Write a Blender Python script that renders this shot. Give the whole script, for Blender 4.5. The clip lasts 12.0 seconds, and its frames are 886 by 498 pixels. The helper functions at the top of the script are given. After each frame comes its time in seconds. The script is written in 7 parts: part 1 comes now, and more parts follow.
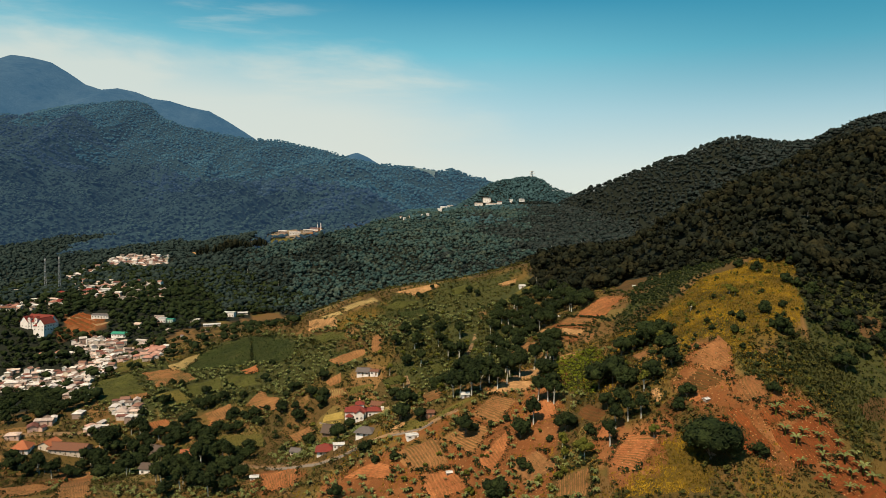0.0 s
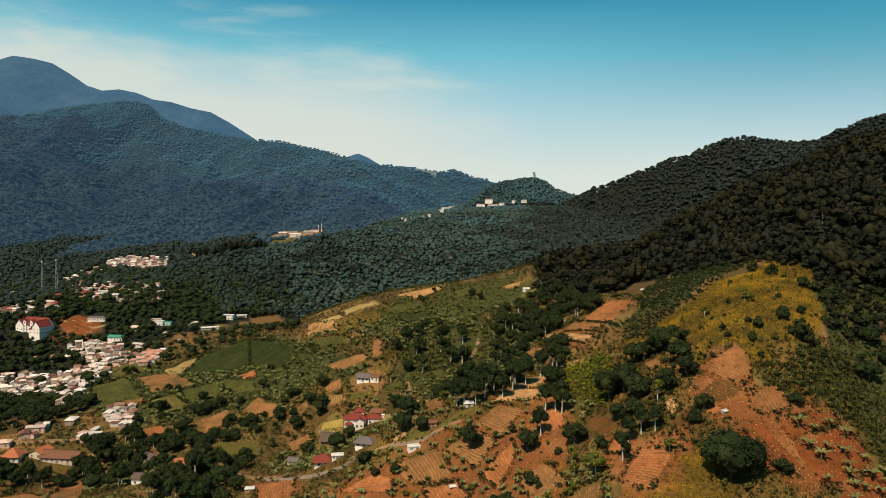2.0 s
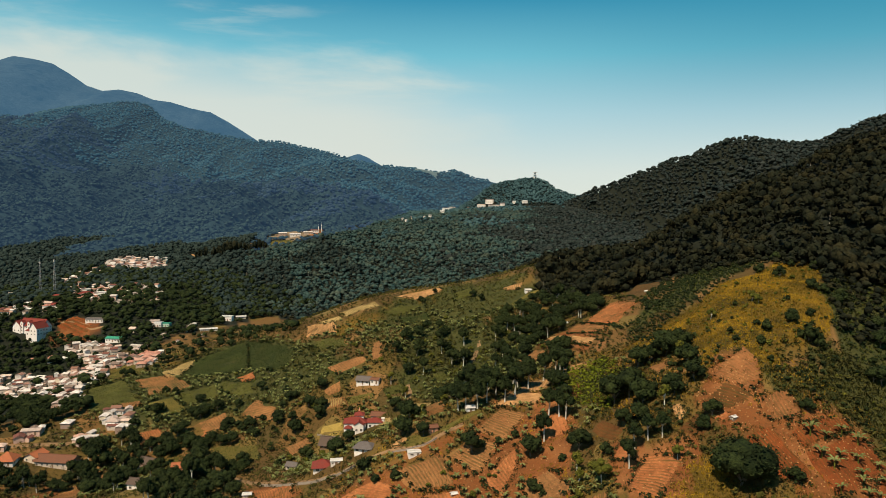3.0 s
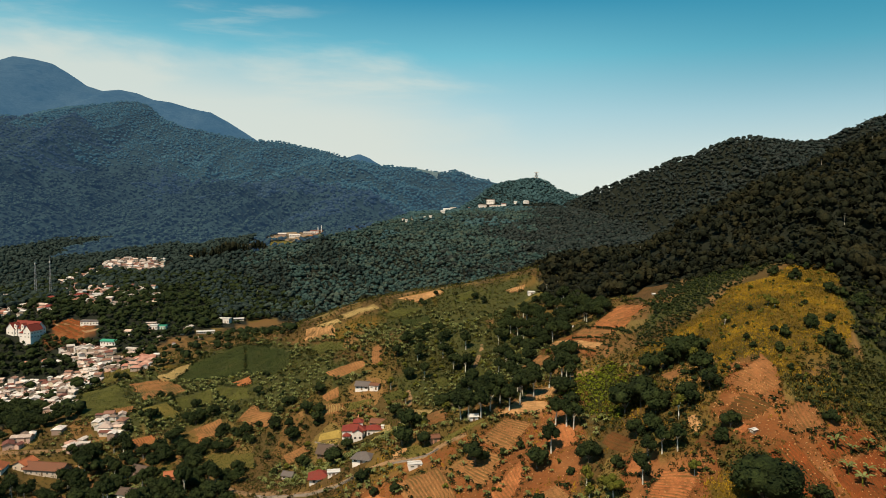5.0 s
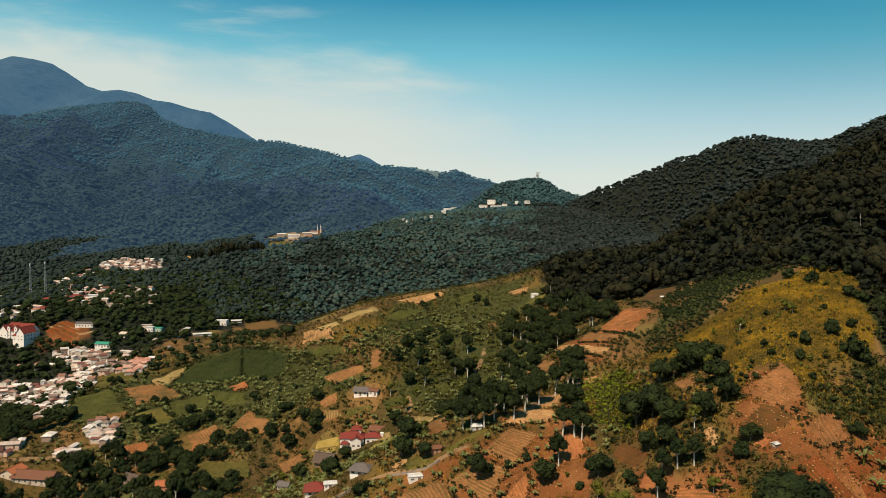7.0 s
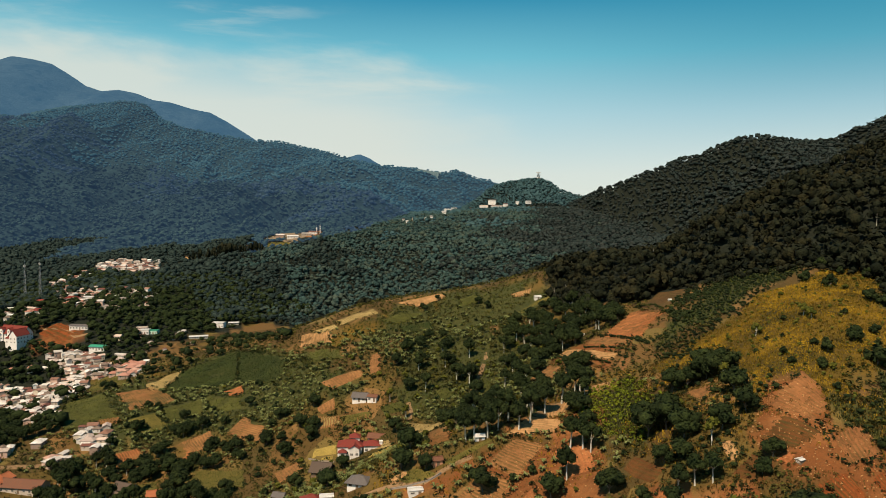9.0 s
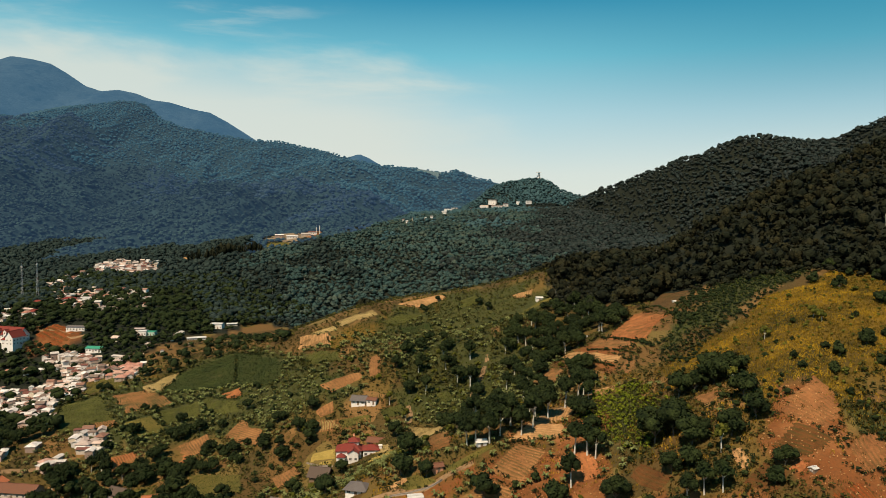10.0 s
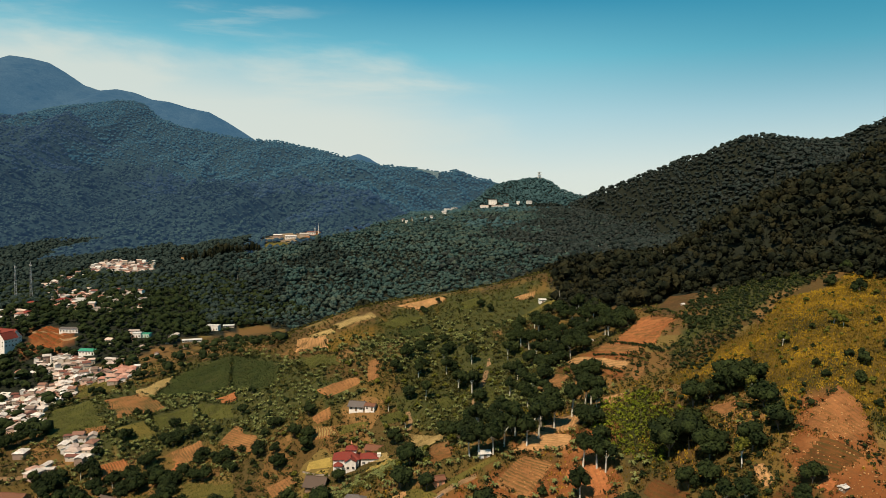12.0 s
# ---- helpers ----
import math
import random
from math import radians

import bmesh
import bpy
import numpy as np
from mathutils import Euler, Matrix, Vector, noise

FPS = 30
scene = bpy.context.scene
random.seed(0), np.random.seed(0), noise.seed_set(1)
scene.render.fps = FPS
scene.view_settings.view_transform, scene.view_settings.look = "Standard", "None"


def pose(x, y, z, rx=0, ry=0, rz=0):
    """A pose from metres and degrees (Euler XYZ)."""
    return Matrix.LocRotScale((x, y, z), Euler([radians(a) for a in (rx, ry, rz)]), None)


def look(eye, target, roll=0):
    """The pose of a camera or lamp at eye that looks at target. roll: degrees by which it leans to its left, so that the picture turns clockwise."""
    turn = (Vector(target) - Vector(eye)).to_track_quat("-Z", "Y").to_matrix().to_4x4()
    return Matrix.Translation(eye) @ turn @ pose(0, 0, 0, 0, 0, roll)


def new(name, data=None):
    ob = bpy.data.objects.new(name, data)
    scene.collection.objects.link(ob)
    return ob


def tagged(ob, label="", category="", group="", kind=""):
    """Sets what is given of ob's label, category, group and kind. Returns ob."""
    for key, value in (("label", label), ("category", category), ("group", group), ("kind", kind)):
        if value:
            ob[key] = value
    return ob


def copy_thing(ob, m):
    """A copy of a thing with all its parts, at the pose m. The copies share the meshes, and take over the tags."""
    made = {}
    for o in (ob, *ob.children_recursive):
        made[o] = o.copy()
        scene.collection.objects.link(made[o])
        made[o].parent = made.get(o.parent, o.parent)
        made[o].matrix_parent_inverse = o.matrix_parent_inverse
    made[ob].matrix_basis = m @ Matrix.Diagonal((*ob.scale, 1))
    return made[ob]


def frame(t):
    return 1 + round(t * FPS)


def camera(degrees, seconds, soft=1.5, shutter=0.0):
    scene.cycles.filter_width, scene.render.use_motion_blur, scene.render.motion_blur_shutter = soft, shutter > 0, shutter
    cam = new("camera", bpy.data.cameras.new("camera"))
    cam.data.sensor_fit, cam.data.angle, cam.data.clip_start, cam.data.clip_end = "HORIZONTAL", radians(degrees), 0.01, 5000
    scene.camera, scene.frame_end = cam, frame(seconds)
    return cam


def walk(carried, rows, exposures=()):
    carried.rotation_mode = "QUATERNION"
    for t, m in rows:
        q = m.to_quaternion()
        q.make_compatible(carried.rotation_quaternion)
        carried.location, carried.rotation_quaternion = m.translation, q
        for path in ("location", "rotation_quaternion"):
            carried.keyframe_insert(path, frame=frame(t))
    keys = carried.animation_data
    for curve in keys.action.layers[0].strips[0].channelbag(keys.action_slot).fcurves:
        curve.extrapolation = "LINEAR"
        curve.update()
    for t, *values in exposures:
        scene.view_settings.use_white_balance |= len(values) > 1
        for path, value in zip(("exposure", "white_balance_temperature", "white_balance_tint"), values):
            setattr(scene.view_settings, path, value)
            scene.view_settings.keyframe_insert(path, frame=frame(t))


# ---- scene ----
cam = camera(68.3675, 12.0, 0.8)
PATH = [
    (0.0, look((1.638, 0.035, 149.930), (2.92, 998.27, 90.63), 0.593)),
    (0.5, look((1.486, 2.770, 149.958), (2.01, 1001.04, 91.16), 0.598)),
    (1.0, look((1.336, 5.506, 149.982), (1.24, 1003.80, 91.64), 0.600)),
    (2.0, look((1.041, 10.985, 150.016), (0.02, 1009.32, 92.39), 0.599)),
    (3.0, look((0.758, 16.472, 150.037), (-0.92, 1014.84, 92.93), 0.596)),
    (4.0, look((0.488, 21.967, 150.049), (-1.69, 1020.35, 93.28), 0.594)),
    (5.0, look((0.231, 27.470, 150.053), (-2.34, 1025.87, 93.51), 0.593)),
    (6.0, look((-0.014, 32.978, 150.053), (-2.94, 1031.38, 93.69), 0.590)),
    (7.0, look((-0.253, 38.490, 150.050), (-3.47, 1036.90, 93.86), 0.585)),
    (8.0, look((-0.492, 44.003, 150.042), (-3.95, 1042.43, 94.05), 0.577)),
    (9.0, look((-0.741, 49.513, 150.029), (-4.34, 1047.95, 94.26), 0.566)),
    (10.0, look((-1.011, 55.018, 150.010), (-4.62, 1053.47, 94.44), 0.558)),
    (11.0, look((-1.316, 60.514, 149.980), (-4.75, 1058.97, 94.49), 0.563)),
    (11.5, look((-1.486, 63.256, 149.961), (-4.74, 1061.71, 94.42), 0.574)),
    (12.0, look((-1.671, 65.994, 149.938), (-4.69, 1064.44, 94.24), 0.594)),
]
walk(cam, PATH, [(0.0, 0.40), (12.0, 0.40)])

# ---- the lie of the land ----
# Rounded rises and hollows: x, y, height, radius.
RISES_NEAR = [(-150, 40, 14.0, 130), (30, 40, 4.6, 130), (200, 40, 12.3, 130), (-240, 180, -20.2, 60), (-140, 180, 0.4, 60), (-50, 180, 9.7, 60), (20, 180, -5.2,
    60), (75, 180, 23.4, 60), (130, 180, -56.2, 60), (200, 180, -1.3, 60), (-90, 235, -15.9, 48), (-20, 235, -17.8, 48), (30, 235, -27.9, 48), (75, 235,
    13.5, 48), (115, 235, 59.7, 48), (165, 235, -34.0, 48), (240, 235, 30.6, 48), (-240, 285, 5.5, 50), (-150, 285, 7.0, 50), (-60, 285, -7.9, 50), (-10,
    285, 49.5, 50), (40, 285, 10.5, 50), (90, 285, -53.8, 50), (140, 285, 57.9, 50)]
RISES_MIDDLE = [(195, 295, -26.3, 60), (260, 295, 40.4, 60), (-210, 340, -24.9, 48), (-130, 340, -4.0, 48), (-70, 340, -10.7, 48), (-15, 340, -44.2, 48), (35, 340,
    16.1, 48), (85, 340, 1.9, 48), (130, 340, 21.9, 48), (180, 340, -0.3, 48), (240, 340, 3.3, 48), (-280, 400, -6.4, 50), (-200, 400, 3.0, 50), (-140,
    400, -13.4, 50), (-85, 400, -7.3, 50), (-35, 400, 29.8, 50), (15, 400, -9.5, 50), (60, 400, 6.5, 50), (105, 400, 3.7, 50), (150, 400, -16.1, 50),
    (215, 400, 64.7, 50)]
RISES_SPUR = [(-330, 470, -14.3, 62), (-250, 470, 7.6, 62), (-180, 470, -18.2, 62), (-110, 470, -5.5, 62), (-50, 470, 17.4, 62), (10, 470, -38.1, 62), (70, 470,
    3.4, 62), (130, 470, 18.8, 62), (200, 470, 0.9, 62), (-380, 545, -37.4, 70), (-290, 545, -11.0, 70), (-210, 545, 6.2, 70), (-130, 545, 0.1, 70), (-60,
    545, 28.5, 70), (0, 545, 4.3, 70), (60, 545, 13.4, 70), (130, 545, 19.2, 70), (220, 545, -3.7, 70), (48, 522, 9.0, 34), (-5, 546, 4.0, 30)]
RISES_VALLEY = [(-460, 640, 1.1, 100), (-320, 640, 16.3, 100), (-200, 640, -12.3, 100), (-90, 640, -3.4, 100), (20, 640, -3.0, 100), (130, 640, -13.0, 100), (-600,
    780, -4.3, 150), (-400, 780, -6.7, 150), (-220, 780, -5.3, 150), (-60, 780, -35.9, 150), (110, 780, 9.0, 150), (300, 780, 16.0, 150), (-750, 1000,
    -10.6, 240), (-400, 1000, -11.0, 240), (-100, 1000, 18.3, 240), (220, 1000, -30.4, 240), (560, 1000, -4.7, 240), (-800, 1450, -10.2, 420), (-300,
    1450, 8.7, 420), (150, 1450, 27.2, 420), (600, 1450, 12.8, 420), (-400, 2000, -21.6, 420), (150, 2000, -8.5, 420)]
# Crest lines: x, y, height.
CREST_PEAK = [(-2847, 4250, 1081), (-2766, 4250, 1117), (-2647, 4250, 1101), (-2521, 4250, 1073), (-2414, 4250, 1010), (-2307, 4250, 936), (-2199, 4250, 901),
    (-2065, 4200, 901), (-1957, 4200, 881), (-1850, 4200, 839), (-1722, 4150, 818), (-1598, 4150, 781), (-1456, 4100, 750), (-1352, 4100, 695), (-1177,
    4100, 586), (-790, 4100, 292)]
CREST_LEFT = [(-2334, 2500, 217), (-2020, 2600, 358), (-1817, 2700, 449), (-1723, 2700, 503), (-1629, 2700, 543), (-1485, 2650, 555), (-1371, 2650, 565), (-1267,
    2600, 569), (-1212, 2600, 569), (-1134, 2550, 542), (-1059, 2500, 486), (-975, 2450, 455), (-774, 2350, 409), (-659, 2300, 389), (-548, 2250, 379),
    (-471, 2250, 362), (-385, 2200, 343), (-309, 2200, 321), (-233, 2200, 303), (-158, 2200, 298), (-82, 2200, 288), (-6, 2250, 280), (33, 2250, 290),
    (89, 2200, 267), (156, 2200, 245), (280, 2200, 205), (414, 2200, 178)]
CREST_SMALL = [(-568, 2950, 328), (-453, 2950, 384), (-385, 2950, 405), (-339, 2950, 386), (-283, 2950, 351), (-161, 2950, 307)]
CREST_SADDLE = [(77, 1870, 184), (133, 1870, 228), (173, 1870, 239), (213, 1870, 246), (253, 1870, 248), (286, 1870, 240), (307, 1850, 221), (338, 1800, 210), (354,
    1750, 202), (420, 1750, 179)]
CREST_RIGHT = [(254, 1650, 149), (304, 1500, 195), (328, 1420, 211), (346, 1350, 220), (367, 1300, 232), (396, 1250, 245), (417, 1220, 256), (439, 1180, 260), (462,
    1150, 275), (492, 1130, 286), (507, 1120, 286), (531, 1110, 281), (565, 1100, 276), (592, 1090, 277), (610, 1080, 281), (634, 1060, 293), (657, 1040,
    304), (686, 1020, 316), (751, 980, 344)]
CREST_SHOULDER = [(111, 470, 115), (154, 440, 152), (195, 435, 173), (243, 450, 193), (324, 480, 218), (453, 520, 253)]


def hash2(ix, iy, seed):
    n = (ix * 374761393 + iy * 668265263 + seed * 974634777) & 0x7FFFFFFF
    n = ((n ^ (n >> 13)) * 1274126177) & 0x7FFFFFFF
    return ((n ^ (n >> 16)) & 0xFFFF) / 65535.0


def vnoise(x, y, seed=0):
    """Smooth value noise from -1 to 1."""
    x, y = np.asarray(x, float), np.asarray(y, float)
    ix, iy = np.floor(x).astype(np.int64), np.floor(y).astype(np.int64)
    fx, fy = x - ix, y - iy
    fx, fy = fx * fx * (3 - 2 * fx), fy * fy * (3 - 2 * fy)
    a, b = hash2(ix, iy, seed), hash2(ix + 1, iy, seed)
    c, d = hash2(ix, iy + 1, seed), hash2(ix + 1, iy + 1, seed)
    return 2 * ((a * (1 - fx) + b * fx) * (1 - fy) + (c * (1 - fx) + d * fx) * fy) - 1


def fbm(x, y, octaves=4, seed=0):
    return sum(vnoise(x * 2**k, y * 2**k, seed + k) * 0.5**k for k in range(octaves))


def soft_max(a, b, k):
    return np.maximum(a, b) + k * np.log1p(np.exp(-np.abs(a - b) / k))


def crest_height(x, y, crest, front, back, gully=0.0, seed=0, sink=0.0):
    """A ridge that falls away from its crest line, steeply or gently, with gullies down its flanks."""
    cx, cy, cz = (np.array(c, float) for c in zip(*crest))
    d = np.interp(x, cx, cy) - y
    out = np.maximum(cx[0] - x, 0) + np.maximum(x - cx[-1], 0)
    fall = np.where(d > 0, front, back) * (np.sqrt(d * d + 225.0) - 15.0)
    cut = gully * fbm(x / 130.0, y / 420.0, 3, seed) * np.clip(np.abs(d) / 160.0, 0, 1)
    return np.interp(x, cx, cz) - sink - fall - 0.35 * out + cut


def land_base(x, y):
    z = 40 + 0.055 * np.minimum(y, 2600) + 70 * np.tanh(x / 220.0) * np.exp(-np.maximum(y, 0) / 700.0)
    for rises in (RISES_NEAR, RISES_MIDDLE, RISES_SPUR, RISES_VALLEY):
        for cx, cy, h, r in rises:
            z = z + h * np.exp(-((x - cx) ** 2 + (y - cy) ** 2) / (2.0 * r * r))
    return z


def land(x, y):
    """The height of the ground."""
    x, y = np.asarray(x, float), np.asarray(y, float)
    z = land_base(x, y)
    z = soft_max(z, crest_height(x, y, CREST_RIGHT, 0.36, 0.5, 14.0, 3, 9.0), 5.0)
    z = soft_max(z, crest_height(x, y, CREST_SHOULDER, 0.42, 0.55, 4.0, 5, 9.0), 3.0)
    z = soft_max(z, crest_height(x, y, CREST_SADDLE, 0.35, 0.4, 6.0, 7, 7.0), 4.0)
    far = np.clip((np.hypot(x, y) - 120.0) / 400.0, 0.25, 1.0)
    return z + far * (1.1 * fbm(x / 38.0, y / 38.0, 3, 11) + 0.25 * fbm(x / 7.0, y / 7.0, 2, 17))


# ---- light ----
SUN_TO = Vector((-0.28, -0.44, 0.76)).normalized()
sun = new("sun", bpy.data.lights.new("sun", "SUN"))
sun.data.energy, sun.data.angle, sun.data.color = 5.0, radians(0.6), (1.0, 0.815, 0.60)
sun.matrix_world = look(SUN_TO * 900, (0, 0, 0))

world = bpy.data.worlds.new("sky")
scene.world = world
world.use_nodes = True
wt = world.node_tree
wt.nodes.clear()


def wnode(kind, **values):
    n = wt.nodes.new(kind)
    for k, v in values.items():
        n.inputs[k.replace("_", " ")].default_value = v
    return n


def wlink(a, b):
    wt.links.new(a, b)


def ramp_of(n, stops):
    r = n.color_ramp
    while len(r.elements) < len(stops):
        r.elements.new(0.5)
    for e, (p, c) in zip(r.elements, stops):
        e.position, e.color = p, (*c, 1)
    return n


air = wt.nodes.new("ShaderNodeTexSky")
air.sky_type, air.sun_disc = "NISHITA", False
air.sun_elevation, air.sun_rotation = math.asin(SUN_TO.z), math.atan2(SUN_TO.x, SUN_TO.y)
air.altitude, air.air_density, air.dust_density, air.ozone_density = 1200, 1.0, 1.6, 2.5
air_low = wnode("ShaderNodeMix")
air_low.data_type = "RGBA"
air_low.blend_type = "MULTIPLY"
air_low.inputs[0].default_value = 1.0
air_low.inputs[7].default_value = (0.10, 0.10, 0.10, 1)
wlink(air.outputs[0], air_low.inputs[6])
coord = wt.nodes.new("ShaderNodeTexCoord")
split = wt.nodes.new("ShaderNodeSeparateXYZ")
wlink(coord.outputs["Generated"], split.inputs[0])
# pale towards the horizon, teal overhead
tone = ramp_of(wt.nodes.new("ShaderNodeValToRGB"), [(0.0, (0.68, 0.71, 0.63)), (0.06, (0.63, 0.69, 0.63)), (0.146, (0.40, 0.61, 0.645)), (0.228, (0.15, 0.485, 0.58)), (0.31, (0.015, 0.245, 0.39)), (1.0, (0.01, 0.10, 0.22))])
wlink(split.outputs[2], tone.inputs[0])
both = wnode("ShaderNodeMix")
both.data_type = "RGBA"
both.inputs[0].default_value = 0.88
wlink(air_low.outputs[2], both.inputs[6])
wlink(tone.outputs[0], both.inputs[7])
# thin veils of high cloud on the left half of the sky
def wmath(op, a, b):
    n = wt.nodes.new("ShaderNodeMath")
    n.operation = op
    for sock, v in zip(n.inputs, (a, b)):
        if isinstance(v, (int, float)):
            sock.default_value = v
        else:
            wlink(v, sock)
    return n.outputs[0]


def wrange(v, lo, hi, smooth=True):
    n = wt.nodes.new("ShaderNodeMapRange")
    n.interpolation_type = "SMOOTHSTEP" if smooth else "LINEAR"
    n.inputs["From Min"].default_value, n.inputs["From Max"].default_value = lo, hi
    wlink(v, n.inputs[0])
    return n.outputs[0]


def wnoise(scale, stretch, turn, lo, hi):
    mp = wt.nodes.new("ShaderNodeMapping")
    mp.inputs["Scale"].default_value, mp.inputs["Rotation"].default_value = stretch, (0, radians(turn), 0)
    wlink(coord.outputs["Generated"], mp.inputs[0])
    n = wnode("ShaderNodeTexNoise", Scale=scale, Detail=7.0, Roughness=0.55, Distortion=0.3)
    wlink(mp.outputs[0], n.inputs[0])
    return wrange(n.outputs[0], lo, hi)


wisp = wnoise(2.2, (1.0, 1.0, 5.0), 12, 0.30, 0.62)
lift = wmath("ADD", split.outputs[2], wmath("MULTIPLY", wmath("SUBTRACT", wisp, 0.5), 0.09))
low_edge = wrange(wmath("ADD", lift, wmath("MULTIPLY", split.outputs[0], 0.07)), 0.262, 0.16)
leftward = wrange(wmath("ADD", split.outputs[0], wmath("MULTIPLY", wisp, 0.10)), 0.24, -0.06)
bank = wmath("MULTIPLY", wmath("MULTIPLY", low_edge, leftward), 0.80)
high = wmath("MULTIPLY", wmath("MULTIPLY", wnoise(3.0, (1.2, 1.0, 9.0), 14, 0.52, 0.72), wrange(split.outputs[0], -0.10, -0.30)), 0.32)
cloudy = wnode("ShaderNodeMix")
cloudy.data_type = "RGBA"
cloudy.inputs[7].default_value = (0.64, 0.67, 0.60, 1)
wlink(wmath("MAXIMUM", bank, high), cloudy.inputs[0])
deep = wnode("ShaderNodeMix")
deep.data_type = "RGBA"
deep.inputs[7].default_value = (0.01, 0.21, 0.335, 1)
wlink(wmath("MULTIPLY", wmath("MULTIPLY", wrange(split.outputs[0], 0.0, 0.6), wrange(split.outputs[2], 0.06, 0.27)), 0.55), deep.inputs[0])
wlink(both.outputs[2], deep.inputs[6])
wlink(deep.outputs[2], cloudy.inputs[6])
back = wnode("ShaderNodeBackground", Strength=0.84)
wlink(cloudy.outputs[2], back.inputs[0])
wout = wt.nodes.new("ShaderNodeOutputWorld")
wlink(back.outputs[0], wout.inputs[0])

# ---- materials ----
class Mat:
    """A small builder for procedural materials in world-sized coordinates."""

    def __init__(self, name, rough=0.85, metal=0.0, spec=0.3):
        self.m = bpy.data.materials.new(name)
        self.m.use_nodes = True
        self.t = self.m.node_tree
        self.b = self.t.nodes["Principled BSDF"]
        self.b.inputs["Roughness"].default_value = rough
        self.b.inputs["Metallic"].default_value = metal
        self.b.inputs["Specular IOR Level"].default_value = spec
        self.geo = self.t.nodes.new("ShaderNodeNewGeometry")

    def link(self, a, b):
        self.t.links.new(a, b)

    def noise(self, scale, detail=4.0, rough=0.55, stretch=(1, 1, 1), lo=0.3, hi=0.7, local=False):
        mp = self.t.nodes.new("ShaderNodeMapping")
        mp.inputs["Scale"].default_value = stretch
        if local:
            tc = self.t.nodes.new("ShaderNodeTexCoord")
            self.link(tc.outputs["Object"], mp.inputs[0])
        else:
            self.link(self.geo.outputs["Position"], mp.inputs[0])
        n = self.t.nodes.new("ShaderNodeTexNoise")
        n.inputs["Scale"].default_value, n.inputs["Detail"].default_value, n.inputs["Roughness"].default_value = scale, detail, rough
        self.link(mp.outputs[0], n.inputs[0])
        r = self.t.nodes.new("ShaderNodeMapRange")
        r.inputs["From Min"].default_value, r.inputs["From Max"].default_value = lo, hi
        self.link(n.outputs[0], r.inputs[0])
        return r.outputs[0]

    def island(self):
        return self.geo.outputs["Random Per Island"]

    def attr(self, name):
        a = self.t.nodes.new("ShaderNodeAttribute")
        a.attribute_name = name
        return a.outputs["Fac"]

    def who(self):
        return self.t.nodes.new("ShaderNodeObjectInfo").outputs["Random"]

    def mix(self, fac, a, b, mode="MIX"):
        n = self.t.nodes.new("ShaderNodeMix")
        n.data_type, n.blend_type = "RGBA", mode
        for sock, v in ((n.inputs[0], fac), (n.inputs[6], a), (n.inputs[7], b)):
            if isinstance(v, (int, float)):
                sock.default_value = v
            elif isinstance(v, tuple):
                sock.default_value = (*v, 1)
            else:
                self.link(v, sock)
        return n.outputs[2]

    def times(self, a, b):
        n = self.t.nodes.new("ShaderNodeMath")
        n.operation = "MULTIPLY"
        n.use_clamp = True
        for sock, v in ((n.inputs[0], a), (n.inputs[1], b)):
            if isinstance(v, (int, float)):
                sock.default_value = v
            else:
                self.link(v, sock)
        return n.outputs[0]

    def colour(self, c):
        if isinstance(c, tuple):
            self.b.inputs["Base Color"].default_value = (*c, 1)
        else:
            self.link(c, self.b.inputs["Base Color"])
        return self

    def bump(self, h, strength=0.5, depth=0.1):
        n = self.t.nodes.new("ShaderNodeBump")
        n.inputs["Strength"].default_value, n.inputs["Distance"].default_value = strength, depth
        self.link(h, n.inputs["Height"])
        self.link(n.outputs[0], self.b.inputs["Normal"])
        return self


def foliage(name, dark, mid, light, patch=0.02, fine=1.6, glow=None, warm=None):
    m = Mat(name, 0.9, 0, 0.08)
    c = m.mix(m.noise(patch, 3), dark, mid)
    c = m.mix(m.times(m.noise(patch * 0.4, 3, lo=0.52, hi=0.68), 0.7), c, tuple(0.5 * (a + b) for a, b in zip(mid, light)))
    c = m.mix(m.times(m.noise(0.16, 1, lo=0.50, hi=0.66), 0.55), c, light)
    c = m.mix(m.times(m.island(), 0.55), c, light)
    if warm:
        c = m.mix(m.times(m.noise(0.07, 2, 0.7, lo=0.48, hi=0.62), 0.7), c, warm)
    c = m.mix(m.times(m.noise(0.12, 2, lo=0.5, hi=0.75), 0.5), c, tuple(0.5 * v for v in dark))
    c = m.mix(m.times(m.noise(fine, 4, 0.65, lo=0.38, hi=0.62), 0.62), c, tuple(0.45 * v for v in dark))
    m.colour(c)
    m.bump(m.noise(fine, 3, 0.6), 0.9, 0.5 / fine)
    # glow: distance haze, given off evenly by the leaves themselves
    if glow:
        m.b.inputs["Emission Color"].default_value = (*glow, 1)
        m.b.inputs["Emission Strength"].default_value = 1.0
    return m.m


HAZE_GLOW = (0.0165, 0.0335, 0.062)  # haze before the backdrop mountain, put into its materials as emission
# Near-black: the dimness of the right-hand slope is put into the leaf colour.
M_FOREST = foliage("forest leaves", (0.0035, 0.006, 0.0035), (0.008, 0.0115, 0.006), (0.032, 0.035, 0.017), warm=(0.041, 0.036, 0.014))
# Far leaves: haze put into the base colour, paler and bluer.
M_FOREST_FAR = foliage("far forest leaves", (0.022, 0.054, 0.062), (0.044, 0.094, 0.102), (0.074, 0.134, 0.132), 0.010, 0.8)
# Mountain leaves are tinted blue and glow; both stand in for haze.
M_FOREST_MOUNT = foliage("mountain forest leaves", (0.007, 0.013, 0.018), (0.020, 0.036, 0.042), (0.044, 0.070, 0.062), 0.0045, 0.5, HAZE_GLOW)
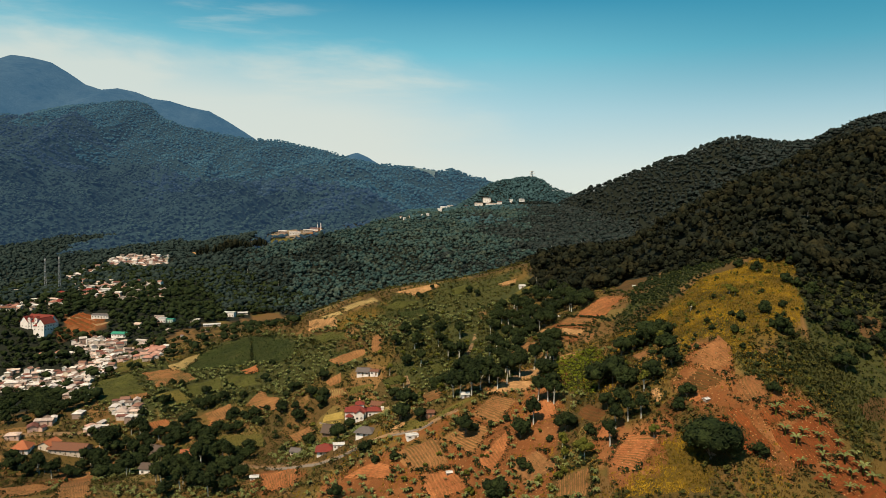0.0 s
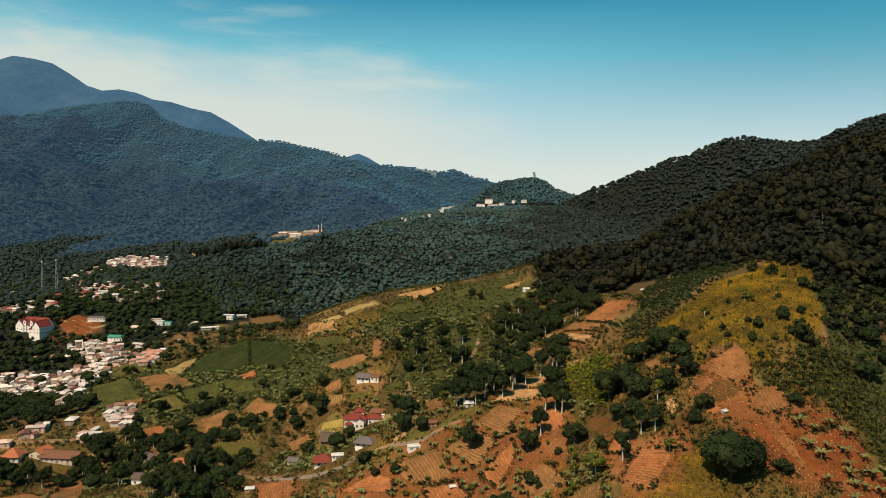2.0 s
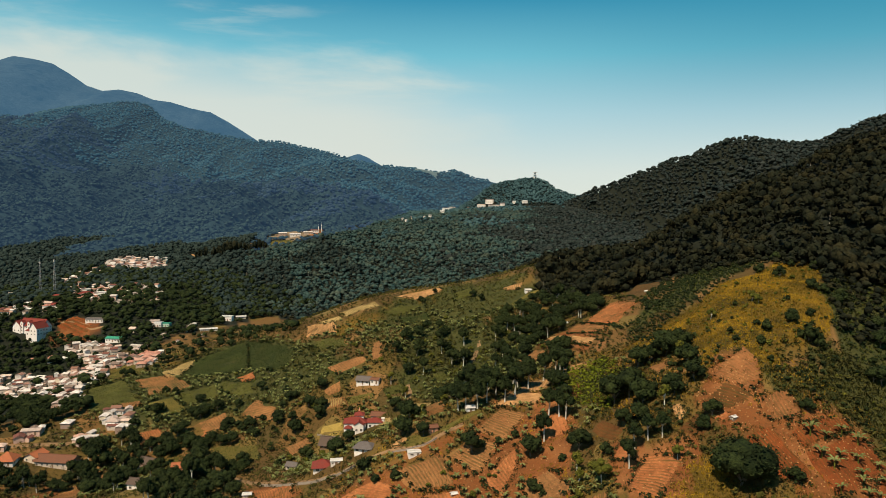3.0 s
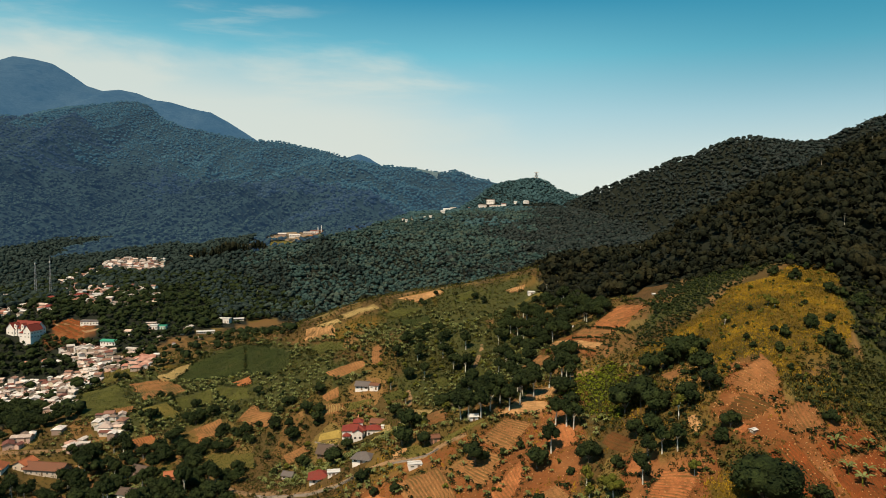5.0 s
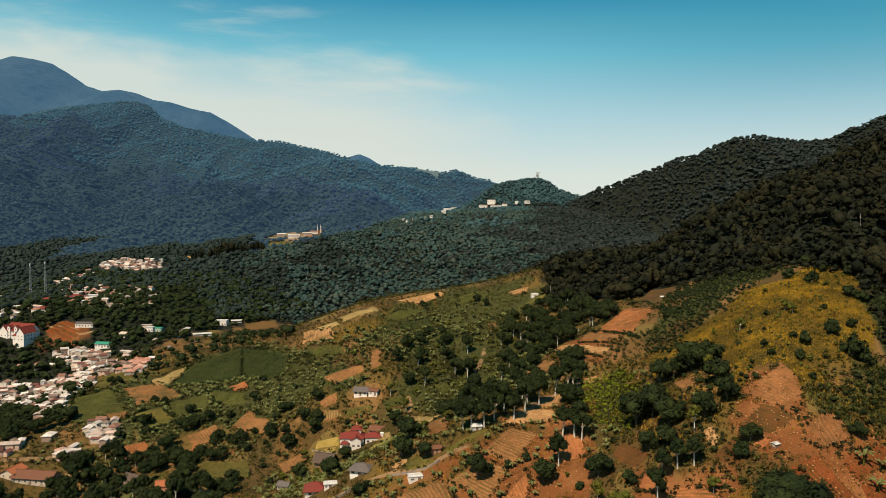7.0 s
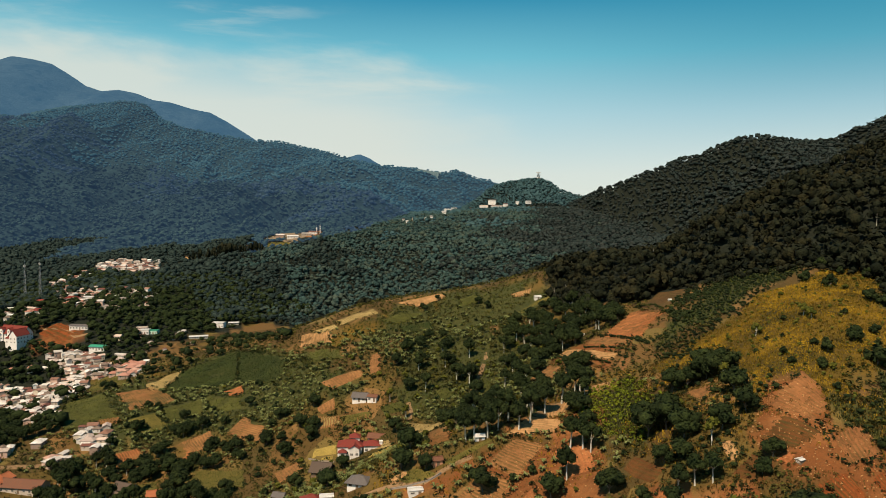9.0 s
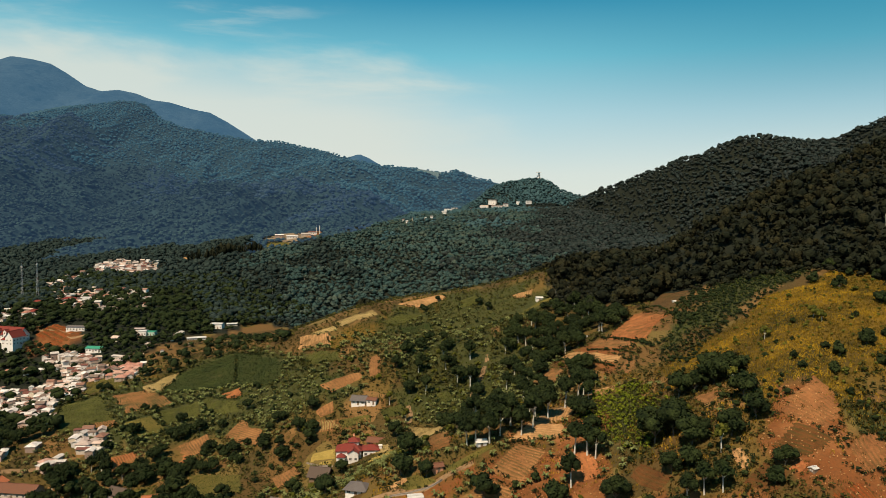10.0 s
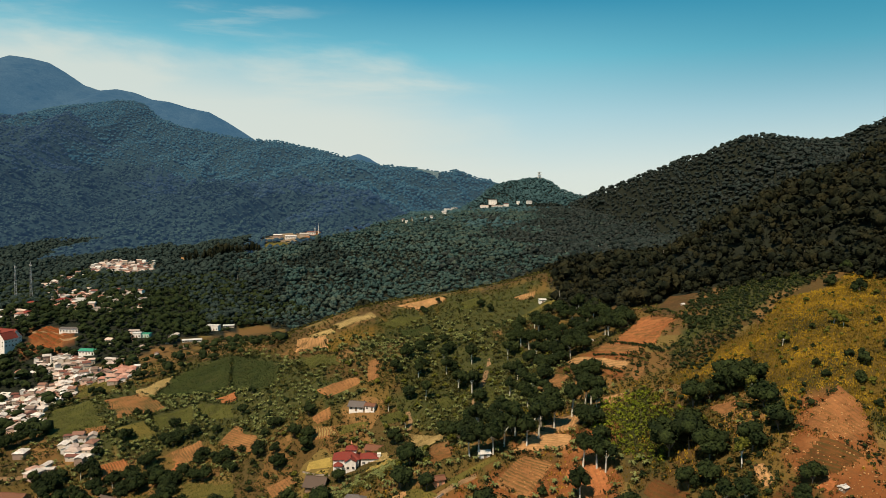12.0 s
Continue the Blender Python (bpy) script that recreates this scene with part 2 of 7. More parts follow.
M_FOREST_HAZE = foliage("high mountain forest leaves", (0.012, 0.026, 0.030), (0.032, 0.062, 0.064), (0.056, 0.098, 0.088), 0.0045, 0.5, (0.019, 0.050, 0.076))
M_FOREST_LOW = foliage("lower mountain forest leaves", (0.008, 0.017, 0.017), (0.021, 0.042, 0.037), (0.052, 0.092, 0.066), 0.006, 0.6, tuple(0.7 * v for v in HAZE_GLOW))
# Valley leaves get a weaker haze tint in their base colour.
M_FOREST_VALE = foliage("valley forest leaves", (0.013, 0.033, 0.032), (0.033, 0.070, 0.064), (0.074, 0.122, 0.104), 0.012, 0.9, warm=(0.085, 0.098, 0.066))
M_FOREST_DARK = foliage("village forest leaves", (0.010, 0.020, 0.018), (0.021, 0.038, 0.033), (0.055, 0.075, 0.061), 0.012, 0.9)
M_FOREST_MID = foliage("ridge forest leaves", (0.009, 0.017, 0.015), (0.017, 0.030, 0.026), (0.050, 0.063, 0.056), 0.012, 1.0, warm=(0.046, 0.050, 0.043))
M_UNDER = foliage("mixed undergrowth leaves", (0.012, 0.016, 0.005), (0.043, 0.047, 0.011), (0.140, 0.122, 0.026), 0.09, 2.2)
M_TREE = foliage("tree leaves", (0.007, 0.013, 0.005), (0.016, 0.027, 0.008), (0.046, 0.061, 0.017), 0.05)
M_BRIGHT = foliage("bright yellow-green leaves", (0.050, 0.080, 0.006), (0.13, 0.165, 0.010), (0.25, 0.26, 0.020), 0.1)
M_GULLY = foliage("rank slope growth", (0.010, 0.014, 0.003), (0.030, 0.037, 0.007), (0.080, 0.074, 0.015), 0.05)
M_BUSH = foliage("bush leaves", (0.026, 0.038, 0.007), (0.080, 0.088, 0.011), (0.165, 0.155, 0.024), 0.08)
M_BANANA = foliage("banana leaves", (0.06, 0.08, 0.022), (0.14, 0.16, 0.048), (0.26, 0.27, 0.10), 0.3)
m_grass = Mat("dry grass blades", 0.9, 0, 0.08)
yellow = m_grass.mix(m_grass.noise(0.06, 5, 0.65, lo=0.45, hi=0.58), (0.030, 0.030, 0.006), (0.33, 0.200, 0.012))
yellow = m_grass.mix(m_grass.times(m_grass.noise(0.25, 4, stretch=(1.6, 0.6, 1)), 0.5), yellow, (0.13, 0.080, 0.012))
m_grass.colour(m_grass.mix(m_grass.times(m_grass.island(), 0.35), yellow, (0.37, 0.230, 0.020)))
M_GRASS = m_grass.m
M_WEED = foliage("brownish weeds", (0.045, 0.028, 0.007), (0.115, 0.064, 0.014), (0.20, 0.120, 0.026), 0.12)
M_GREEN = foliage("green grass blades", (0.018, 0.030, 0.006), (0.054, 0.074, 0.012), (0.140, 0.150, 0.022), 0.06)


def bark(name, a, b):
    m = Mat(name, 0.9)
    m.colour(m.mix(m.noise(3.0, 4, stretch=(1, 1, 0.2)), a, b))
    return m.m


M_BARK = bark("brown bark", (0.09, 0.07, 0.05), (0.17, 0.14, 0.10))
M_PALE_BARK = bark("pale bark", (0.38, 0.35, 0.29), (0.58, 0.55, 0.47))


def ground_material():
    m = Mat("ground", 0.95, 0, 0.15)
    n1, n2, n3 = m.noise(0.03, 5), m.noise(0.25, 5), m.noise(1.6, 4)
    scrub = m.mix(n1, (0.052, 0.037, 0.012), (0.120, 0.062, 0.020))
    scrub = m.mix(m.times(n2, 0.5), scrub, (0.16, 0.080, 0.028))
    soil = m.mix(n1, (0.135, 0.042, 0.011), (0.215, 0.071, 0.019))
    soil = m.mix(m.times(n2, 0.55), soil, (0.165, 0.070, 0.021))
    soil = m.mix(m.times(m.noise(0.11, 5, 0.6, lo=0.48, hi=0.66), 0.6), soil, (0.12, 0.042, 0.012))
    soil = m.mix(m.times(m.noise(0.07, 5, 0.6, lo=0.5, hi=0.72), 0.7), soil, (0.33, 0.142, 0.050))
    dry = m.mix(m.noise(0.045, 5, 0.6, lo=0.38, hi=0.62), (0.036, 0.028, 0.006), (0.150, 0.086, 0.009))
    green = m.mix(n2, (0.027, 0.035, 0.009), (0.060, 0.058, 0.014))
    # Floor of the woods: near-black, the shade under the crowns put into its colour.
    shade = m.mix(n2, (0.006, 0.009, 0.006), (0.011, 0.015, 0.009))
    # a patchwork of small plots, each with its own growth
    warp = m.t.nodes.new("ShaderNodeTexNoise")
    warp.inputs["Scale"].default_value, warp.inputs["Detail"].default_value = 0.06, 3.0
    m.link(m.geo.outputs["Position"], warp.inputs[0])
    bent = m.t.nodes.new("ShaderNodeVectorMath")
    bent.operation = "MULTIPLY_ADD"
    m.link(warp.outputs["Color"], bent.inputs[0])
    bent.inputs[1].default_value = (16, 16, 0)
    m.link(m.geo.outputs["Position"], bent.inputs[2])
    flat = m.t.nodes.new("ShaderNodeVectorMath")
    flat.operation = "MULTIPLY"
    m.link(bent.outputs[0], flat.inputs[0])
    flat.inputs[1].default_value = (0.06, 0.045, 0.0)
    cell = m.t.nodes.new("ShaderNodeTexVoronoi")
    cell.inputs["Scale"].default_value = 1.0
    m.link(flat.outputs[0], cell.inputs["Vector"])
    pick = m.t.nodes.new("ShaderNodeSeparateXYZ")
    m.link(cell.outputs["Color"], pick.inputs[0])
    plots = m.t.nodes.new("ShaderNodeValToRGB")
    plots.color_ramp.interpolation = "CONSTANT"
    ramp_of(plots, [(0.0, (0.068, 0.043, 0.009)), (0.20, (0.13, 0.085, 0.016)), (0.38, (0.085, 0.062, 0.011)), (0.52, (0.15, 0.080, 0.022)), (0.66, (0.050, 0.042, 0.010)), (0.80, (0.17, 0.125, 0.032)), (0.91, (0.24, 0.130, 0.042))])
    m.link(pick.outputs[0], plots.inputs[0])
    scrub = m.mix(0.62, scrub, plots.outputs[0])
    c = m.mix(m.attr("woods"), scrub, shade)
    c = m.mix(m.attr("green"), c, green)
    c = m.mix(m.attr("dry"), c, dry)
    c = m.mix(m.attr("soil"), c, soil)
    c = m.mix(m.times(n3, 0.3), c, (0.03, 0.028, 0.014))
    m.colour(c)
    m.bump(m.noise(0.9, 5), 0.7, 0.35)
    return m.m


M_GROUND = ground_material()


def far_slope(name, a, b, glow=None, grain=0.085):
    """Wooded slopes far off; bluish haze before mountain and peaks is added as glow."""
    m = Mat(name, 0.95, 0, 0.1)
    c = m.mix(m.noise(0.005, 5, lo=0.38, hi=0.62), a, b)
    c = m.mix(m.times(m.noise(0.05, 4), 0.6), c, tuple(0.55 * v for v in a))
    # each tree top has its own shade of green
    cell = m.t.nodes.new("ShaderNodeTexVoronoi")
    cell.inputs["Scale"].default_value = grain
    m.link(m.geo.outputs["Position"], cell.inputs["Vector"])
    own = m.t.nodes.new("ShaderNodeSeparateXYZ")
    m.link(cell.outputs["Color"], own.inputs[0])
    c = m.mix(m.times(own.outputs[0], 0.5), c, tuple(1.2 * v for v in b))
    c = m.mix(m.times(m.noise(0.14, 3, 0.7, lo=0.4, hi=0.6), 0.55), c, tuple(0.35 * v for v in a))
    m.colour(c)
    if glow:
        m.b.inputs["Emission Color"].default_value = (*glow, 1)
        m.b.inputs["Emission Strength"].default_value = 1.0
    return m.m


M_LEFT = far_slope("wooded mountain", (0.010, 0.022, 0.024), (0.021, 0.043, 0.043), tuple(0.6 * v for v in HAZE_GLOW))
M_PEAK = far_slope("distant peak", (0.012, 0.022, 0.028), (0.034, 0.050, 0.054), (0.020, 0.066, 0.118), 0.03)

# ---- ground, mountains and woods ----
def mesh_from(name, verts, faces, material, smooth=False, parent=None):
    me = bpy.data.meshes.new(name)
    verts, faces = np.asarray(verts, np.float32), np.asarray(faces, np.int32)
    me.vertices.add(len(verts))
    me.vertices.foreach_set("co", verts.ravel())
    k = faces.shape[1]
    me.loops.add(faces.size)
    me.loops.foreach_set("vertex_index", faces.ravel())
    me.polygons.add(len(faces))
    me.polygons.foreach_set("loop_start", np.arange(len(faces), dtype=np.int32) * k)
    if smooth:
        me.polygons.foreach_set("use_smooth", np.ones(len(faces), bool))
    me.update(calc_edges=True)
    if material:
        me.materials.append(material)
    ob = new(name, me)
    if parent:
        ob.parent = parent
    return ob


def grid_faces(nu, nv):
    i = np.arange((nu - 1) * (nv - 1))
    a = (i // (nv - 1)) * nv + i % (nv - 1)
    return np.stack([a, a + nv, a + nv + 1, a + 1], 1)


def inside(x, y, poly):
    """Which points lie in a polygon."""
    hit = np.zeros(np.shape(x), bool)
    n = len(poly)
    for k in range(n):
        (x0, y0), (x1, y1) = poly[k], poly[(k + 1) % n]
        if y0 == y1:
            continue
        cross = ((y0 > y) != (y1 > y)) & (x < (x1 - x0) * (y - y0) / (y1 - y0) + x0)
        hit ^= cross
    return hit


def cover(x, y, polys, ragged=5.0, seed=40):
    """How far points lie in any of the polygons, with a ragged edge."""
    jx, jy = ragged * fbm(x / 14.0, y / 14.0, 3, seed), ragged * fbm(x / 14.0, y / 14.0, 3, seed + 9)
    hit = np.zeros(np.shape(x), bool)
    for p in polys:
        hit |= inside(x + jx, y + jy, p)
    return hit


# Cover of the ground, in plan.
WOODS = [
    [(168, 296), (210, 256), (330, 260), (700, 500), (1000, 1000), (430, 1500), (260, 2000), (-60, 2000), (-100, 1300), (-150, 1150), (-300, 1000), (-250, 830), (-180, 720), (-100, 640), (-20, 620), (60, 600), (80, 540), (65, 475), (85, 440), (112, 412), (132, 385), (146, 340)],
    [(-1200, 1400), (-1200, 760), (-560, 640), (-440, 690), (-430, 800), (-310, 830), (-230, 700), (-180, 720), (-250, 830), (-300, 1000), (-350, 1250)],
    [(-560, 640), (-420, 480), (-300, 400), (-255, 430), (-255, 490), (-300, 560), (-240, 610), (-200, 690), (-310, 830), (-430, 800), (-440, 690)],
]
SOIL = [
    [(-46, 245), (-30, 257), (-11, 252), (6, 255), (18, 270), (45, 273), (52, 249), (44, 231), (35, 196)],
    [(77, 215), (88, 231), (104, 237), (106, 223), (104, 204), (107, 190), (104, 184), (94, 186), (88, 203), (82, 208)],
    [(104, 211), (123, 212), (134, 195), (132, 186), (113, 179), (107, 192)],
    [(54, 209), (72, 204), (71, 194), (56, 183), (50, 193)],
    [(55, 226), (65, 217), (64, 201), (54, 209)],
    [(53, 366), (76, 364), (100, 398), (103, 359), (87, 339), (76, 334), (72, 327), (63, 343)],
    [(24, 281), (32, 292), (57, 289), (56, 269), (37, 272)],
]
SOIL += [
    [(-20, 270), (-3, 268), (11, 275), (16, 271), (0, 257), (-14, 259)],
    [(-380, 652), (-359, 654), (-326, 641), (-322, 616), (-364, 623)],
    [(-222, 324), (-208, 354), (-188, 358), (-170, 325), (-213, 311)],
    [(-89, 304), (-51, 273), (-54, 262), (-78, 272)],
]
DRY = [
    [(80, 301), (108, 307), (137, 305), (176, 325), (159, 283), (140, 247), (128, 237), (119, 241), (105, 223), (105, 236), (88, 231), (88, 269), (80, 273)],
    [(54, 179), (61, 191), (74, 200), (78, 191), (76, 173)],
    [(-40, 535), (-5, 548), (2, 532), (-35, 521)],
    [(-82, 479), (-56, 499), (-35, 515), (-45, 482), (-71, 459)],
    [(-225, 516), (-200, 535), (-203, 506)],
]
GREEN = [
    [(108, 228), (131, 238), (144, 244), (160, 228), (140, 198), (123, 212), (106, 212)],
    [(47, 289), (74, 307), (76, 258), (60, 247), (49, 270)],
    [(-36, 527), (14, 545), (55, 525), (70, 479), (45, 457), (9, 461), (-32, 471), (-53, 446), (-59, 488)],
    [(-263, 494), (-215, 514), (-176, 563), (-91, 478), (-48, 406), (-82, 399), (-150, 430), (-193, 418), (-233, 430)],
    [(-29, 433), (-7, 488), (48, 443), (53, 329), (27, 286), (-5, 360), (-26, 390)],
    [(94, 331), (119, 352), (138, 381), (162, 336), (135, 317), (119, 315), (103, 318), (91, 315)],
    [(180, 330), (186, 309), (202, 293), (157, 224), (144, 244), (145, 255)],
]


def build_ground():
    az = np.radians(np.concatenate([np.arange(-180, -44, 4.0), np.arange(-44, 44, 0.3), np.arange(44, 180.1, 4.0)]))
    rad = np.concatenate([[0.0, 20.0], 40.0 * 1.025 ** np.arange(199)])
    a, r = np.meshgrid(az, rad, indexing="ij")
    x, y = r * np.sin(a), r * np.cos(a)
    z = land(x, y)
    ob = mesh_from("ground", np.stack([x, y, z], -1).reshape(-1, 3), grid_faces(len(az), len(rad))[:, ::-1], M_GROUND, True)
    fx, fy = x.ravel(), y.ravel()
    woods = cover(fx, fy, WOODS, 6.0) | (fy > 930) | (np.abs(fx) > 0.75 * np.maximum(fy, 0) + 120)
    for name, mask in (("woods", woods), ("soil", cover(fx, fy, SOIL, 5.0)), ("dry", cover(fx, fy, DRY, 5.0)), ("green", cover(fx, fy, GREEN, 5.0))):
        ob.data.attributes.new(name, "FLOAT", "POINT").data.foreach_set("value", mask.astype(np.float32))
    return tagged(ob, "hilly ground of scrub, bare red earth and grass", "ground", kind="structure")


def domes(x, y, size, seed):
    """Rounded tree tops, packed side by side: a height from 0 to 1."""
    gx, gy = x / size, y / size
    ix, iy = np.floor(gx).astype(np.int64), np.floor(gy).astype(np.int64)
    best = np.zeros(np.shape(x))
    for dx in (-1, 0, 1):
        for dy in (-1, 0, 1):
            cx = ix + dx + 0.5 + 0.42 * (2 * hash2(ix + dx, iy + dy, seed) - 1)
            cy = iy + dy + 0.5 + 0.42 * (2 * hash2(ix + dx, iy + dy, seed + 1) - 1)
            tall = 0.55 + 0.45 * hash2(ix + dx, iy + dy, seed + 2)
            top = tall * np.sqrt(np.clip(1 - ((gx - cx) ** 2 + (gy - cy) ** 2) / 0.55, 0, 1))
            best = np.maximum(best, top)
    return best


def build_mountain(name, label, x0, x1, y0, y1, step, seed, size, tall, material, rise):
    xs, ys = np.arange(x0, x1, step), np.arange(y0, y1, step)
    x, y = np.meshgrid(xs, ys, indexing="ij")
    z = rise(x, y) + tall * (domes(x, y, size, seed + 20) - 0.7)
    faces = grid_faces(len(xs), len(ys))
    keep = (z > land_base(x, y) - 25.0).ravel()[faces].any(1)
    used, faces = np.unique(faces[keep], return_inverse=True)
    ob = mesh_from(name, np.stack([x, y, z], -1).reshape(-1, 3)[used], faces.reshape(-1, 4), material, True)
    return tagged(ob, label, "mountain", kind="structure")


build_ground()
def left_flank(x, y):
    """The long wooded mountainside: hollow at its foot, steep under the crest, cut by ravines between ribs."""
    cx, cy, cz = (np.array(c, float) for c in zip(*CREST_LEFT))
    yc, zc = np.interp(x, cx, cy), np.interp(x, cx, cz)
    foot = np.interp(x, [-700, -250, 0, 200], [1000, 1120, 1500, 1900])
    z0 = land_base(x, foot) - 6.0
    s = np.maximum((yc - y) / (yc - foot), 0)
    z = z0 + (zc - z0) * np.maximum(1 - s, 0) ** 1.35 - 500 * np.maximum(s - 1, 0) - 0.5 * np.maximum(y - yc, 0)
    wx = x + 60 * fbm(x / 300.0, y / 300.0, 2, 34)
    rib = 1 - np.abs(vnoise(wx / 250.0, y / 900.0, 31)) * 2
    fine = 1 - np.abs(vnoise(wx / 75.0, y / 330.0, 33)) * 2
    mid = np.clip(4 * s * (1 - s), 0, 1)
    return z + mid * (42.0 * rib + 22.0 * fine + 16.0 * fbm(x / 90.0, y / 90.0, 3, 35))


def peak_flank(x, y):
    return crest_height(x, y, CREST_PEAK, 0.42, 0.5, 0.0, 41) + 26.0 * fbm(x / 260.0, y / 700.0, 3, 43) * np.clip(np.abs(np.interp(x, *zip(*[(c[0], c[1]) for c in CREST_PEAK])) - y) / 400.0, 0, 1)


def small_flank(x, y):
    return crest_height(x, y, CREST_SMALL, 0.5, 0.5, 8.0, 37)


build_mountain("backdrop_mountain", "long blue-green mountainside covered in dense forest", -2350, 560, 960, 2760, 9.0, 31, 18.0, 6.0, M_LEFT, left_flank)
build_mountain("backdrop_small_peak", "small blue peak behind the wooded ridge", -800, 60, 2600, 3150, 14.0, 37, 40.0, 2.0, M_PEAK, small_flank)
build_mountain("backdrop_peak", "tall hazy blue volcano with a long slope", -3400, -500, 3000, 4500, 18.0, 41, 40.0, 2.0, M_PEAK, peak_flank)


def cards(n, rx, ry, rz, size, rng, flat=0.5, hollow=0.55):
    """Leaf clumps in an uneven crown: bent quads that lie along its skin. Vertices and faces."""
    v = rng.normal(size=(n, 3))
    v /= np.linalg.norm(v, axis=1, keepdims=True)
    v[:, 2] = np.where(v[:, 2] < -0.5, -v[:, 2], v[:, 2])
    lumps = rng.normal(size=(7, 3))
    lumps /= np.linalg.norm(lumps, axis=1, keepdims=True)
    swell = 0.72 + 0.38 * np.clip((v @ lumps.T).max(1), 0, 1) ** 3
    c = v * (rng.uniform(hollow, 1.0, (n, 1)) ** 0.6 * swell[:, None]) * [rx, ry, rz]
    nrm = v + flat * rng.normal(size=(n, 3)) + [0, 0, 0.35]
    nrm /= np.linalg.norm(nrm, axis=1, keepdims=True)
    t = np.cross(nrm, rng.normal(size=(n, 3)))
    t /= np.linalg.norm(t, axis=1, keepdims=True)
    b = np.cross(nrm, t)
    s = size * rng.uniform(0.6, 1.3, (n, 1))
    w = s * rng.uniform(0.5, 0.9, (n, 1))
    q = np.stack([c - t * s - nrm * 0.25 * s, c - b * w, c + t * s - nrm * 0.25 * s, c + b * w], 1)
    return q.reshape(-1, 3), np.arange(4 * n).reshape(n, 4)


def spots(polys, step, rng, avoid=(), ragged=6.0):
    """Scattered places in polygons, about step metres apart."""
    pts = np.concatenate([np.array(p, float) for p in polys])
    (x0, y0), (x1, y1) = pts.min(0), pts.max(0)
    gx, gy = np.meshgrid(np.arange(x0, x1, step), np.arange(y0, y1, step))
    x, y = gx.ravel() + rng.uniform(-0.48, 0.48, gx.size) * step, gy.ravel() + rng.uniform(-0.48, 0.48, gx.size) * step
    ok = cover(x, y, polys, ragged)
    for p in avoid:
        ok &= ~inside(x, y, p)
    return x[ok], y[ok]


def ball(level):
    """Vertices and triangles of a fine or coarse round form, to be pushed out of shape."""
    bm = bmesh.new()
    bmesh.ops.create_icosphere(bm, subdivisions=level, radius=1.0)
    v = np.array([p.co for p in bm.verts])
    f = np.array([[p.index for p in q.verts] for q in bm.faces])
    bm.free()
    return v, f


def crown_shape(rng, level, n_cards, size, lumps=3):
    """A crown of uneven lumps with a fringe of leaf clumps, about one unit wide and high. Vertices and triangles."""
    verts, faces, base = [], [], 0
    bv, bf = ball(level)
    for k in range(lumps):
        c = np.array([0, 0, 0.08]) if k == 0 else np.append(rng.uniform(-0.26, 0.26, 2), rng.uniform(-0.12, 0.10))
        r = (0.31 if k == 0 else 0.24) * rng.uniform(0.85, 1.15)
        v = bv * r * (1 + rng.uniform(-0.22, 0.22, (len(bv), 1)))
        v[:, 2] = np.where(v[:, 2] < 0, v[:, 2] * 0.8, v[:, 2])
        verts.append(v + c)
        faces.append(bf + base)
        base += len(bv)
    if n_cards:
        q, g = cards(n_cards, 0.48, 0.48, 0.44, size, rng, 0.55, 0.6)
        verts.append(q)
        faces.append(np.concatenate([g[:, [0, 1, 2]], g[:, [0, 2, 3]]]) + base)
    return np.concatenate(verts), np.concatenate(faces)


def build_woods(name, label, x, y, kinds, shape, tall, material, rng, z=None, wide=(0.75, 1.05), lift=0.48):
    """Woods that nobody could count: one mesh of many crowns. shape: fineness, fringe clumps, their size, lumps."""
    shapes = [crown_shape(rng, *shape) for _ in range(kinds)]
    z = land(x, y) if z is None else z
    verts, faces, base = [], [], 0
    pick = rng.integers(0, kinds, len(x))
    h = tall * rng.uniform(0.55, 1.35, len(x)) * (1 + 0.22 * fbm(x / 38.0, y / 38.0, 2, 55))
    w = h * rng.uniform(*wide, len(x))
    spin = rng.uniform(0, 2 * np.pi, len(x))
    for k in range(kinds):
        i = np.flatnonzero(pick == k)
        v, f = shapes[k]
        c, s = np.cos(spin[i])[:, None], np.sin(spin[i])[:, None]
        px = (v[:, 0] * c - v[:, 1] * s) * w[i, None] + x[i, None]
        py = (v[:, 0] * s + v[:, 1] * c) * w[i, None] + y[i, None]
        pz = v[:, 2] * h[i, None] + z[i, None] + lift * h[i, None]
        verts.append(np.stack([px, py, pz], -1).reshape(-1, 3))
        faces.append((f[None] + (np.arange(len(i)) * len(v))[:, None, None] + base).reshape(-1, 3))
        base += len(i) * len(v)
    ob = mesh_from(name, np.concatenate(verts), np.concatenate(faces), material, True)
    return tagged(ob, label, "forest", kind="stuff")

# ---- fields, paths ----
def soil_material(name, a, b, weeds=0.25, rows=(0.050, 0.045, 0.012)):
    m = Mat(name, 0.95, 0, 0.12)
    c = m.mix(m.noise(0.12, 5), a, b)
    c = m.mix(m.times(m.noise(0.9, 5, lo=0.45, hi=0.75), weeds), c, (0.085, 0.070, 0.020))
    c = m.mix(m.times(m.noise(3.0, 3), 0.55), c, tuple(0.5 * v for v in a))
    c = m.mix(m.times(m.noise(0.45, 5, 0.7, lo=0.48, hi=0.66), 0.6), c, tuple(0.5 * v for v in a))
    c = m.mix(m.times(m.noise(0.08, 4, 0.6, lo=0.46, hi=0.64), 0.45), c, tuple(1.15 * v for v in b))
    c = m.mix(m.times(m.attr("row"), m.noise(0.30, 4, lo=0.30, hi=0.55)), c, rows)
    m.colour(c)
    m.bump(m.noise(2.4, 4), 0.8, 0.2)
    return m.m


